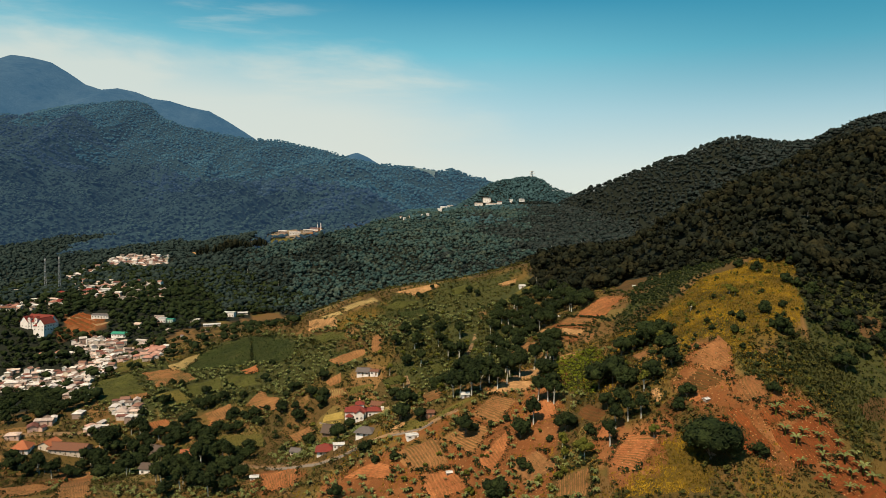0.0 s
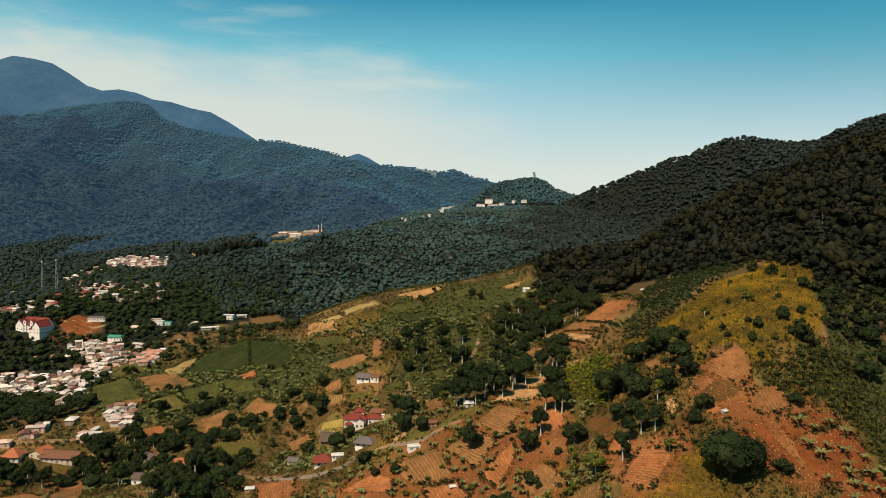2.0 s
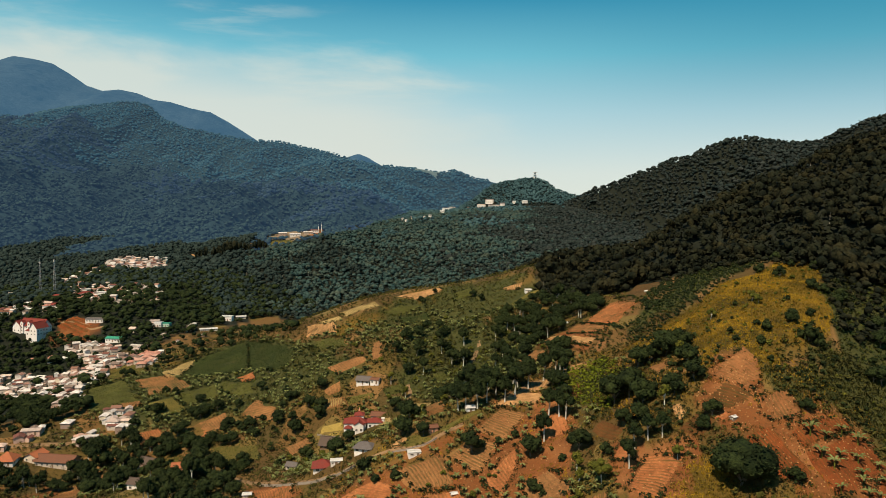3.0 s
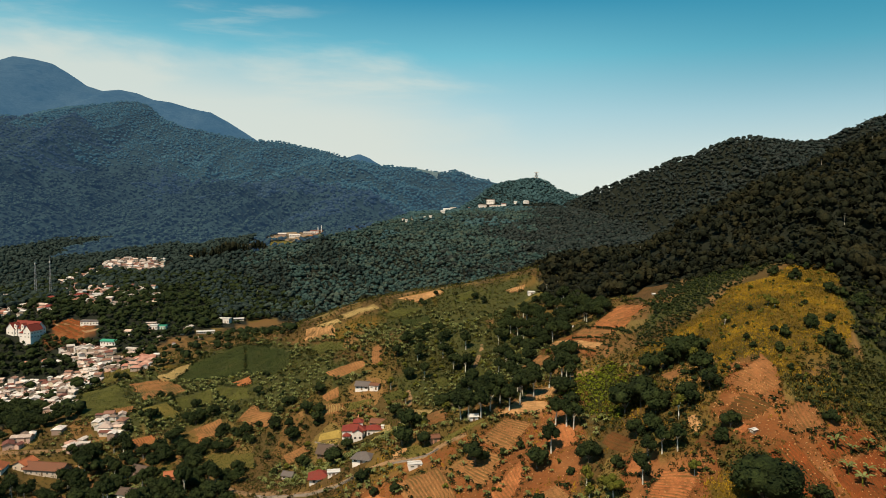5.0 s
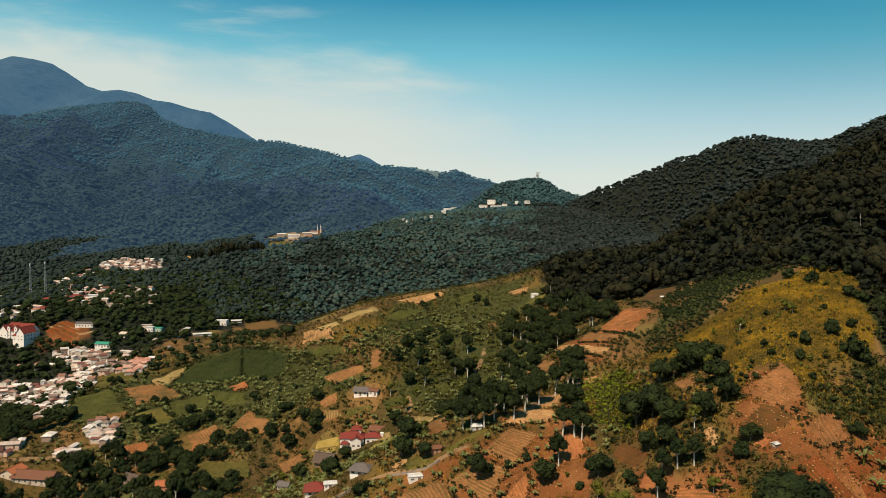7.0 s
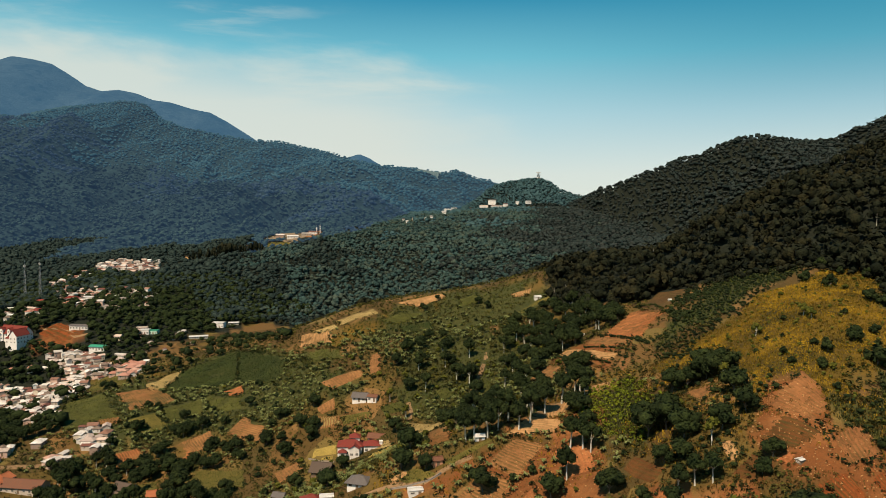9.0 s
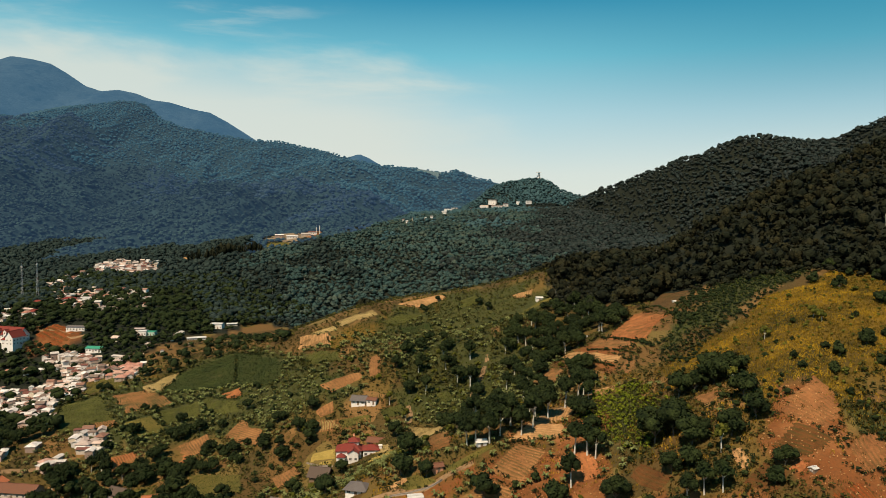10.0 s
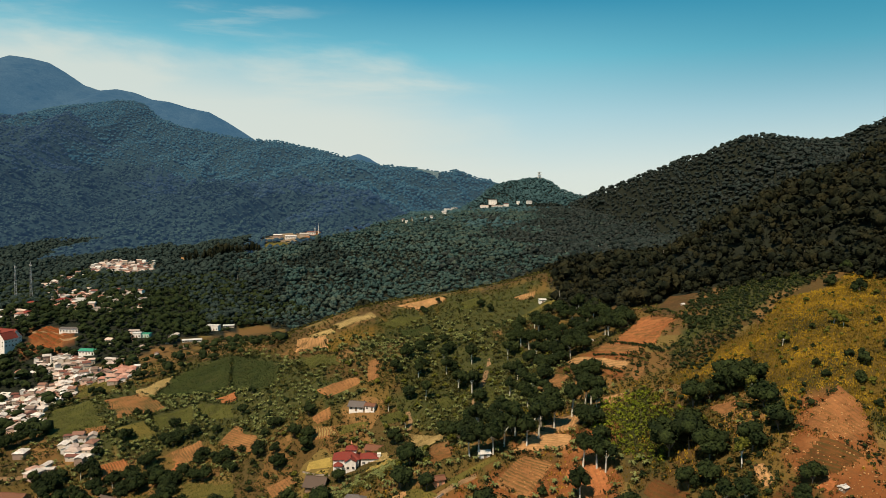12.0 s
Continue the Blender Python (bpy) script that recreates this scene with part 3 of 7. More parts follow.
M_FIELD = {
    "red": soil_material("red earth", (0.29, 0.096, 0.033), (0.41, 0.155, 0.055), 0.5),
    "tan": soil_material("pale tan earth", (0.37, 0.19, 0.078), (0.47, 0.265, 0.112), 0.5),
    "brown": soil_material("brown earth", (0.215, 0.095, 0.034), (0.31, 0.145, 0.054), 0.6),
    "dull": soil_material("dull brown earth", (0.075, 0.040, 0.017), (0.12, 0.060, 0.024), 0.6),
    "rust": soil_material("dark rust earth", (0.155, 0.038, 0.010), (0.225, 0.061, 0.016), 0.35),
    "umber": soil_material("dark umber earth", (0.085, 0.034, 0.010), (0.150, 0.058, 0.017), 0.6),
    "rubble": soil_material("rubbly brown earth", (0.19, 0.073, 0.026), (0.30, 0.128, 0.046), 0.6),
    "bare": soil_material("trodden pale earth", (0.19, 0.135, 0.085), (0.27, 0.20, 0.13), 0.5),
    "straw": soil_material("straw stubble", (0.29, 0.20, 0.075), (0.39, 0.28, 0.11), 0.4),
    "olive": soil_material("olive grass", (0.085, 0.080, 0.018), (0.15, 0.115, 0.026), 0.4),
    "green": soil_material("green crop", (0.042, 0.050, 0.010), (0.090, 0.088, 0.020), 0.5),
    "dark": soil_material("dark green crop", (0.016, 0.028, 0.006), (0.034, 0.046, 0.010), 0.3),
    "lawn": soil_material("dry lawn", (0.293, 0.21, 0.0489), (0.371, 0.265, 0.0734), 0.2),
    "road": soil_material("worn gravel road", (0.21, 0.128, 0.062), (0.28, 0.172, 0.088), 0.3),
}
FIELD_LABEL = {
    "red": "ploughed field of bare red earth", "tan": "ploughed field of pale tan earth", "brown": "furrowed brown field with weeds",
    "rust": "furrowed field of dark rust-red earth", "rubble": "bare brown slope strewn with rubble and weeds", "bare": "cleared ground of trodden pale earth", "dull": "weedy field of dull brown earth", "umber": "dark brown furrowed field with dry weeds",
    "straw": "stubble field of pale straw", "olive": "small field of olive grass", "green": "small plot of green crops in rows",
    "dark": "dark green field of dense low crops", "lawn": "yellowed lawn beside a house",
}
CLEAR = []
PLOTS = {}


def field(kind, a, b, c, d, furrow=1.3, deep=0.2, up=0.16, seed=0):
    """A four-cornered plot laid over the ground; furrows run from side ab to side dc. Its rim turns down into the earth."""
    a, b, c, d = (np.array(p, float) for p in (a, b, c, d))
    across, along = (np.linalg.norm(b - a) + np.linalg.norm(c - d)) / 2, (np.linalg.norm(d - a) + np.linalg.norm(c - b)) / 2
    nu, nv = max(8, int(across / (furrow / 4))), max(8, int(along / 1.6))
    nu = min(nu, 220)
    u, v = np.meshgrid(np.linspace(0, 1, nu), np.linspace(0, 1, nv), indexing="ij")
    x = (a[0] * (1 - u) + b[0] * u) * (1 - v) + (d[0] * (1 - u) + c[0] * u) * v
    y = (a[1] * (1 - u) + b[1] * u) * (1 - v) + (d[1] * (1 - u) + c[1] * u) * v
    edge = 1.2 + 0.022 * (across + along)
    bow = edge * (4 * v * (1 - v) * (np.abs(2 * u - 1)) + 4 * u * (1 - u) * np.abs(2 * v - 1))
    if kind == "rubble":
        bow, edge = 0 * bow, 2.0 * edge
    soft = np.clip(1 - 5 * np.minimum(np.minimum(u, 1 - u), np.minimum(v, 1 - v)), 0, 1)
    x = x + 0.8 * soft * edge * fbm(x / 9.0, y / 9.0, 2, 61 + seed) + 0.25 * bow * (x - x.mean()) / (np.abs(x - x.mean()).max() + 1e-6)
    y = y + 0.8 * soft * edge * fbm(x / 9.0, y / 9.0, 2, 71 + seed) + 0.25 * bow * (y - y.mean()) / (np.abs(y - y.mean()).max() + 1e-6)
    z = land(x, y) + up + deep * np.cos(2 * np.pi * u * across / furrow) + 0.05 * fbm(x / 1.3, y / 1.3, 2, 81)
    if kind == "rubble":
        z = z + 0.25 * fbm(x / 3.0, y / 3.0, 3, 83)
    rim = (u == 0) | (u == 1) | (v == 0) | (v == 1)
    z = np.where(rim, z - 0.7, z)
    CLEAR.append([tuple(p) for p in (a, b, c, d)])
    PLOTS.setdefault(kind, []).append(CLEAR[-1])
    ob = mesh_from("field", np.stack([x, y, z], -1).reshape(-1, 3), grid_faces(nu, nv), M_FIELD[kind], True)
    growth = np.clip(1.8 * np.cos(2 * np.pi * u * across / furrow) - 0.3, 0, 0.68) * min(1.0, deep / 0.12)
    ob.data.attributes.new("row", "FLOAT", "POINT").data.foreach_set("value", growth.ravel().astype(np.float32))
    if ob.data.polygons[len(ob.data.polygons) // 2].normal.z < 0:
        ob.data.flip_normals()
    return tagged(ob, FIELD_LABEL[kind], "field", "farm fields")


def lane(points, width, label, kind="road", up=0.14):
    """A worn track laid along a line of points."""
    p = np.array(points, float)
    s = np.concatenate([[0], np.cumsum(np.linalg.norm(np.diff(p, axis=0), axis=1))])
    t = np.linspace(0, s[-1], max(6, int(s[-1] / 1.2)))
    q = np.stack([np.interp(t, s, p[:, 0]), np.interp(t, s, p[:, 1])], 1)
    for _ in range(6):
        q[1:-1] = 0.25 * q[:-2] + 0.5 * q[1:-1] + 0.25 * q[2:]
    g = np.gradient(q, axis=0)
    g /= np.linalg.norm(g, axis=1, keepdims=True)
    side = np.stack([-g[:, 1], g[:, 0]], 1)
    w = np.array([-0.62, -0.5, -0.25, 0.0, 0.25, 0.5, 0.62]) * width
    x = q[:, :1] + side[:, :1] * w + 0.15 * width * fbm(q[:, :1] / 5.0, q[:, 1:] / 5.0, 2, 91)
    y = q[:, 1:] + side[:, 1:] * w
    z = land(q[:, :1] + 0 * w, q[:, 1:] + 0 * w) * 0.25 + land(x, y) * 0.75 + up
    z[:, 0] -= 0.5
    z[:, -1] -= 0.5
    z[:, 3] += 0.06
    ob = mesh_from("dirt_road", np.stack([x, y, z], -1).reshape(-1, 3), grid_faces(len(q), len(w)), M_FIELD[kind], True)
    if ob.data.polygons[len(ob.data.polygons) // 2].normal.z < 0:
        ob.data.flip_normals()
    for k in range(0, len(q) - 1, 4):
        e = min(k + 4, len(q) - 1)
        CLEAR.append([(x[k, 0], y[k, 0]), (x[e, 0], y[e, 0]), (x[e, -1], y[e, -1]), (x[k, -1], y[k, -1])])
    return tagged(ob, label, "road", kind="structure")


# terraces below the woods
field("red", (76.4, 363.2), (100.7, 398.6), (103.5, 358.8), (87.2, 339.0), 1.5, 0.24, 0.19, 1)
field("brown", (68.6, 364.2), (72.5, 369.7), (84.0, 344.4), (81.3, 336.6), 1.4, 0.14, 0.24, 2)
field("tan", (53.0, 366.7), (60.3, 369.7), (75.9, 334.4), (72.9, 327.4), 1.4, 0.14, 0.2, 3)
field("umber", (49.9, 359.4), (52.3, 364.5), (63.6, 343.4), (68.5, 323.0), 1.4, 0.14, 0.2, 4)
field("brown", (38.2, 350.8), (48.3, 359.2), (53.6, 344.8), (45.2, 330.2), 1.4, 0.14, 0.2, 5)
field("brown", (71.7, 321.3), (76.3, 332.2), (79.9, 323.3), (73.8, 313.2), 1.4, 0.16, 0.2, 6)
field("dull", (105.5, 398.8), (119.0, 413.8), (127.1, 391.6), (105.6, 364.2), 1.6, 0.16, 0.2, 7)
field("dark", (106.7, 360.6), (112.3, 333), (108.1, 321.4), (102.3, 346.9), 1.4, 0.08, 0.14, 8)
field("tan", (39, 301.4), (50.3, 300.4), (44, 287.3), (36.1, 286.3), 1.3, 0.1, 0.19, 9)
field("tan", (56.6, 311.8), (65.4, 309.3), (61.8, 300.9), (52.9, 301.4), 1.3, 0.08, 0.29, 11)
# foot of the red slope
field("olive", (-1.5, 270.4), (13.4, 275.9), (17.6, 275.3), (2, 267.4), 2, 0.03, 0.14, 16)
field("brown", (-15.3, 353.3), (0.9, 293.5), (2.7, 281.2), (-5.2, 279.4), 1.4, 0.2, 0.24, 18)
field("green", (-34.1, 386.3), (-22.3, 387.7), (-20.2, 379), (-29.9, 380.2), 1.4, 0.08, 0.29, 19)
field("olive", (-54.3, 386.6), (-39.6, 385), (-38, 379.7), (-52.2, 379.6), 1.4, 0.08, 0.14, 20)
field("straw", (-69.8, 391.6), (-56.5, 387.4), (-54.2, 379.2), (-67.3, 383.8), 1.4, 0.2, 0.19, 21)
field("lawn", (-65.7, 367.8), (-53.4, 367.9), (-51.7, 357.4), (-64.4, 362.5), 2, 0.02, 0.24, 22)
field("tan", (-19, 270.7), (-12.7, 271.9), (-11.9, 268.6), (-17.2, 266.5), 2, 0.03, 0.29, 23)
field("green", (-6.8, 391.6), (2.6, 391.8), (4.6, 375.6), (-3.5, 378.4), 1.4, 0.08, 0.14, 24)
field("green", (16, 387.2), (22.9, 381.8), (23.2, 356.9), (17, 364.4), 1.4, 0.08, 0.19, 25)
field("brown", (-69.6, 398.8), (-61, 402), (-58.2, 391.5), (-65.4, 390.5), 1.5, 0.06, 0.24, 26)
# plots above the village
field("dark", (-193.7, 495.3), (-191.4, 531.6), (-159.6, 547.0), (-139.8, 480.9), 1.4, 0.08, 0.29, 27)
field("dark", (-158.5, 546.4), (-104.9, 480.9), (-105.9, 451.3), (-138.1, 478.0), 1.4, 0.08, 0.24, 113)
field("straw", (-213.8, 504.6), (-194.3, 529.8), (-194.1, 495.3), (-202.8, 491.8), 1.4, 0.1, 0.14, 28)
field("red", (-146.7, 474.3), (-132.9, 472.5), (-127.6, 456.8), (-137.4, 462.1), 1.5, 0.05, 0.19, 29)
field("brown", (-127.4, 418.4), (-119.8, 427.4), (-98.4, 403.6), (-97.3, 387.7), 1.4, 0.2, 0.24, 30)
field("brown", (-155.3, 422.3), (-139.3, 430), (-127.3, 405.2), (-141.2, 405.5), 1.4, 0.2, 0.29, 31)
field("red", (-156.5, 406.7), (-144, 413.6), (-140.3, 397.5), (-148, 397.4), 1.3, 0.05, 0.14, 32)
field("red", (-191, 411), (-177.5, 419.3), (-165.4, 404.4), (-181.9, 399.7), 1.4, 0.2, 0.19, 33)
field("olive", (-133.8, 384.3), (-99.7, 368.8), (-93.7, 346.7), (-116.6, 352.2), 1.4, 0.08, 0.29, 35)
field("red", (-84.2, 298.8), (-60.9, 282.5), (-57.3, 260.2), (-70.7, 264.9), 1.4, 0.2, 0.14, 36)
field("brown", (-226.1, 327.1), (-210.4, 337.6), (-196.5, 330.1), (-190.0, 297.9), 1.5, 0.08, 0.19, 37)
field("brown", (-198.5, 335.2), (-192.7, 358), (-150.6, 277.3), (-164.5, 275.7), 1.4, 0.2, 0.24, 38)
field("green", (-255.8, 481), (-236.2, 493.6), (-205.7, 450.2), (-228.5, 431.3), 1.4, 0.08, 0.29, 39)
field("brown", (-225, 490.1), (-206.2, 502), (-176.4, 474), (-202.4, 460.1), 1.4, 0.2, 0.14, 40)
field("olive", (-278.4, 538.3), (-249, 536.9), (-223.2, 507.5), (-247, 496.1), 1.4, 0.08, 0.19, 41)
field("green", (-183.9, 463.9), (-161.9, 471.7), (-151, 452.7), (-171.4, 448.6), 1.4, 0.08, 0.24, 42)
field("olive", (-197.4, 448.5), (-186.2, 458.5), (-168.8, 441.9), (-182.2, 432.8), 1.4, 0.08, 0.29, 43)
field("green", (-156.4, 475.9), (-127.2, 453.8), (-124.7, 437.3), (-149.8, 455.8), 1.4, 0.08, 0.14, 44)
field("olive", (-159.9, 379.6), (-147.9, 379.6), (-139.5, 358.2), (-150.9, 362.5), 1.4, 0.08, 0.19, 45)
field("brown", (-190, 366.2), (-180, 375.3), (-169.9, 354.1), (-180.2, 350.5), 1.4, 0.2, 0.24, 46)
field("brown", (-219.3, 444.6), (-205.2, 451.6), (-199.7, 443.9), (-214.3, 438.8), 1.4, 0.2, 0.29, 47)
# plots on the spur
field("tan", (-37.7, 532.4), (-3.9, 542.3), (0.6, 529.6), (-17.4, 517.3), 1.4, 0.2, 0.14, 48)
field("tan", (-104.4, 512.5), (-80.2, 495.7), (-75.5, 470), (-98, 489.2), 1.4, 0.2, 0.19, 49)
field("olive", (38.1, 487.3), (59.4, 485.2), (70.4, 481.2), (56.5, 464.9), 1.4, 0.08, 0.24, 50)
field("tan", (43.7, 509.3), (60.2, 506.4), (57, 497.4), (48.5, 502.1), 1.4, 0.2, 0.29, 51)
field("straw", (-79.5, 514.8), (-53.8, 529.8), (-48.7, 512.2), (-70.5, 497.8), 1.4, 0.2, 0.14, 52)
field("brown", (-73.2, 420.7), (-49, 421.6), (-46.2, 412.5), (-62.5, 407.6), 1.5, 0.06, 0.19, 53)
field("green", (-48, 496.9), (-33, 512.9), (-16, 508.6), (-33.6, 493.3), 1.4, 0.08, 0.24, 54)
field("straw", (-95.2, 509), (-78.1, 506.5), (-74.1, 495.3), (-86.2, 495), 1.4, 0.2, 0.29, 55)
field("green", (-94.7, 478.8), (-68.1, 459.9), (-61.1, 439.2), (-85.3, 453.5), 1.4, 0.08, 0.14, 56)
field("brown", (-67.3, 391.2), (-55.6, 386.2), (-55.8, 378.3), (-65, 379.9), 1.4, 0.2, 0.19, 57)
field("green", (10.2, 521.6), (22.2, 527.4), (23.6, 512.5), (12.1, 512.3), 1.4, 0.08, 0.24, 58)
field("dark", (-31.4, 491.6), (-11.6, 500.4), (-9.3, 489.1), (-28.7, 480.9), 1.4, 0.08, 0.29, 59)
field("brown", (-46.1, 439.4), (-39.5, 443.7), (-37.3, 413.8), (-42.8, 411.8), 1.5, 0.05, 0.14, 60)
field("brown", (35.1, 350.4), (49.9, 355.1), (53.3, 344.6), (45.3, 332), 1.4, 0.2, 0.24, 62)
# fields under the cut slope
field("dull", (170.2, 265.8), (180.2, 263.4), (175.8, 247.2), (165.1, 251.2), 2, 0.1, 0.14, 72)
field("dull", (145, 220.2), (162.5, 230.3), (159.4, 219.1), (144.4, 214.1), 2, 0.1, 0.19, 73)
field("brown", (39.4, 206.1), (50, 205), (45.5, 185), (37.3, 193.6), 1.2, 0.2, 0.14, 80)
field("brown", (27, 230.9), (37.3, 232.6), (41.7, 213.1), (30, 210.1), 1.6, 0.06, 0.19, 81)
field("rubble", (88.0, 231.2), (104.5, 238.1), (105.2, 225.6), (97.4, 216.1), 1.2, 0.06, 0.24, 90)
field("umber", (81.3, 219.3), (90.3, 223.8), (96.8, 215.6), (89.2, 211.6), 1.1, 0.14, 0.19, 91)
field("rubble", (97.2, 214.8), (107.2, 218.0), (108.4, 209.1), (97.1, 206.3), 1.3, 0.08, 0.2, 92)
field("rust", (88.4, 203.6), (97.2, 205.7), (103.5, 189.9), (94.6, 187.0), 1.1, 0.16, 0.2, 93)
field("rust", (102.1, 204.8), (122.7, 212.3), (124.6, 209.4), (103.7, 198.7), 1.2, 0.16, 0.22, 94)
field("rust", (103.9, 197.9), (124.3, 208.7), (130.0, 199.9), (106.8, 184.7), 1.4, 0.06, 0.2, 95)
field("rust", (130.6, 199.0), (137.8, 190.0), (122.0, 178.0), (107.6, 183.8), 1.4, 0.06, 0.24, 99)
field("red", (53.4, 199.7), (60.9, 209.8), (72.0, 201.9), (59.8, 189.0), 1.0, 0.14, 0.2, 96)
field("red", (53.9, 217.6), (57.7, 222.6), (62.5, 217.3), (58.7, 209.9), 1.5, 0.04, 0.2, 97)
field("tan", (75.2, 226.6), (77.9, 224.9), (77.5, 216.4), (74.7, 216.5), 1.2, 0.1, 0.2, 98)
field("umber", (72.8, 213.3), (80.3, 216.6), (84.0, 210.6), (77.8, 206.2), 1.2, 0.08, 0.17, 118)
field("red", (82.9, 212.4), (86.6, 213.2), (88.7, 211.0), (85.4, 209.6), 1.3, 0.03, 0.24, 119)
field("umber", (51.5, 240.0), (56.1, 243.6), (61.8, 228.1), (56.8, 225.6), 1.2, 0.08, 0.2, 120)
field("brown", (78.1, 262.5), (83.8, 255.0), (84.2, 249.7), (78.4, 250.0), 1.4, 0.04, 0.2, 121)
# red slope below the tall trees
field("brown", (13.5, 266.1), (23.8, 276.0), (35.1, 268.3), (24.9, 254.9), 1.2, 0.16, 0.2, 100)
field("brown", (-15.9, 255.2), (-0.3, 255.9), (6.5, 239.5), (-8.2, 240.9), 1.2, 0.16, 0.2, 101)
field("red", (-38.8, 250.7), (-24.0, 253.4), (-15.7, 244.5), (-16.6, 240.0), 1.3, 0.06, 0.2, 102)
field("red", (14.4, 239.4), (28.2, 251.8), (28.1, 243.2), (21.0, 225.8), 1.4, 0.08, 0.2, 103)
field("brown", (2.2, 254.2), (11.8, 261.9), (22.7, 253.8), (13.9, 241.5), 1.2, 0.12, 0.2, 104)
field("olive", (-18.6, 270.8), (-9.6, 270.9), (-2.0, 263.3), (-12.1, 263.4), 1.4, 0.05, 0.2, 105)
field("straw", (-18.2, 370.6), (-1.1, 352.2), (0.7, 288.5), (-16.4, 361.2), 1.4, 0.1, 0.2, 106)
field("brown", (-83.4, 357.1), (-72.2, 361.5), (-66.5, 353.1), (-76.4, 344.1), 1.4, 0.1, 0.2, 107)
field("red", (36.8, 264.9), (46.7, 264.8), (46.7, 247.1), (37.6, 247.7), 1.4, 0.05, 0.2, 108)
field("tan", (21.2, 277.7), (30.7, 291.7), (42.8, 283.2), (38.9, 275.1), 1.4, 0.05, 0.2, 109)
field("red", (-6.0, 239.0), (6.8, 237.8), (13.0, 224.0), (-1.0, 222.0), 1.3, 0.08, 0.2, 110)
# cleared plateau
field("bare", (-314.7, 1150.3), (-300.9, 1242.1), (-259.0, 1217.7), (-268.6, 1112.7), 4, 0.05, 0.24, 82)
field("bare", (-266.8, 1105.4), (-256.4, 1206.0), (-232.0, 1180.0), (-245.0, 1085.0), 4, 0.05, 0.3, 114)
field("rubble", (-253.0, 1211.6), (-225.3, 1218.2), (-209.6, 1150.9), (-230.3, 1130.3), 4, 0.05, 0.36, 115)
field("olive", (-285.1, 1070.8), (-284.1, 1107.7), (-250.4, 1095.0), (-245.1, 1053.9), 3, 0.05, 0.3, 116)
field("tan", (-391.6, 1011.4), (-398.0, 1042.6), (-384.0, 1028.9), (-371.2, 995.8), 3, 0.05, 0.3, 117)
field("rust", (-374.8, 642.8), (-365.9, 662.9), (-330.4, 647.9), (-344, 622.7), 5, 0.3, 0.29, 83)
field("lawn", (-68.6, 359.6), (-62.9, 365.7), (-53.1, 365.1), (-51.7, 354.1), 2, 0.02, 0.14, 84)
field("straw", (-39.8, 362.3), (-26.2, 359), (-23.8, 349.2), (-37.7, 354.5), 2, 0.02, 0.19, 85)
# tracks
lane([(-16.5, 265.8), (-7.4, 262), (-2.1, 265.2), (3.4, 267.6), (8.9, 269.2)], 1.9, "worn pale dirt road winding up the hillside")
lane([(-93, 313), (-89.7, 309.8), (-78.4, 301.2), (-61.5, 283.4), (-49.8, 272.2), (-39.0, 267.1), (-32.0, 267.9), (-24.6, 267.3), (-16.5, 265.8)], 1.7, "narrow dirt road past the houses")
lane([(24.8, 282.8), (29.9, 284.2), (36.5, 289.7), (43.8, 298.5)], 3.0, "pale dirt track below tall trees")
field("lawn", (-34.5, 350.5), (-24.5, 352.5), (-22.5, 346.5), (-36.5, 344.5), 2, 0.02, 0.22, 112)
lane([(-19, 384.9), (-16.9, 375.3), (-17.7, 370.8)], 2, "short dirt path between plots")
lane([(24.7, 433.9), (20.8, 410.4), (16.4, 388.2), (12.8, 374.8), (14.2, 360.3)], 2.4, "bare dirt footpath down the slope")
lane([(-102.3, 325.9), (-86.2, 308.3), (-64.4, 292)], 3.2, "dirt road along a field edge")
lane([(-264.5, 387.2), (-247.9, 390.6), (-232, 395.8), (-209.3, 400.2)], 3.5, "pale road through the village")
lane([(-150.6, 349.5), (-135.6, 364.1), (-102.3, 325.9)], 2, "narrow farm track")
lane([(32.9, 290.5), (40.7, 296.5), (49.9, 300.5)], 4, "pale dirt track under tall trees")
lane([(-296, 1128), (-304.5, 1114.1), (-320.0, 1097.3), (-334.2, 1084.1), (-356.8, 1070.3), (-379, 1037)], 5.0, "pale road down from the cleared plateau")
lane([(-373.5, 647.9), (-361.3, 651), (-346.8, 646.4), (-335, 634.6), (-326.4, 640.4)], 4, "pale track across the building site")


# ---- buildings ----
def paint(name, colours, rough=0.8, dirt=0.35, bump=0.3, metal=0.0, joined=False):
    """Painted or weathered surfaces; each object takes one of the colours."""
    m = Mat(name, rough, metal, 0.25)
    r = m.t.nodes.new("ShaderNodeValToRGB")
    r.color_ramp.interpolation = "CONSTANT"
    ramp_of(r, [(k / len(colours), c) for k, c in enumerate(colours)])
    m.link(m.island() if joined else m.who(), r.inputs[0])
    c = m.mix(m.times(m.noise(0.5, 5, stretch=(1, 1, 0.4)), dirt), r.outputs[0], (0.16, 0.12, 0.085))
    c = m.mix(m.times(m.noise(4.0, 3), dirt), c, (0.30, 0.25, 0.19))
    m.colour(c)
    m.bump(m.noise(6.0, 3), bump, 0.03)
    return m.m


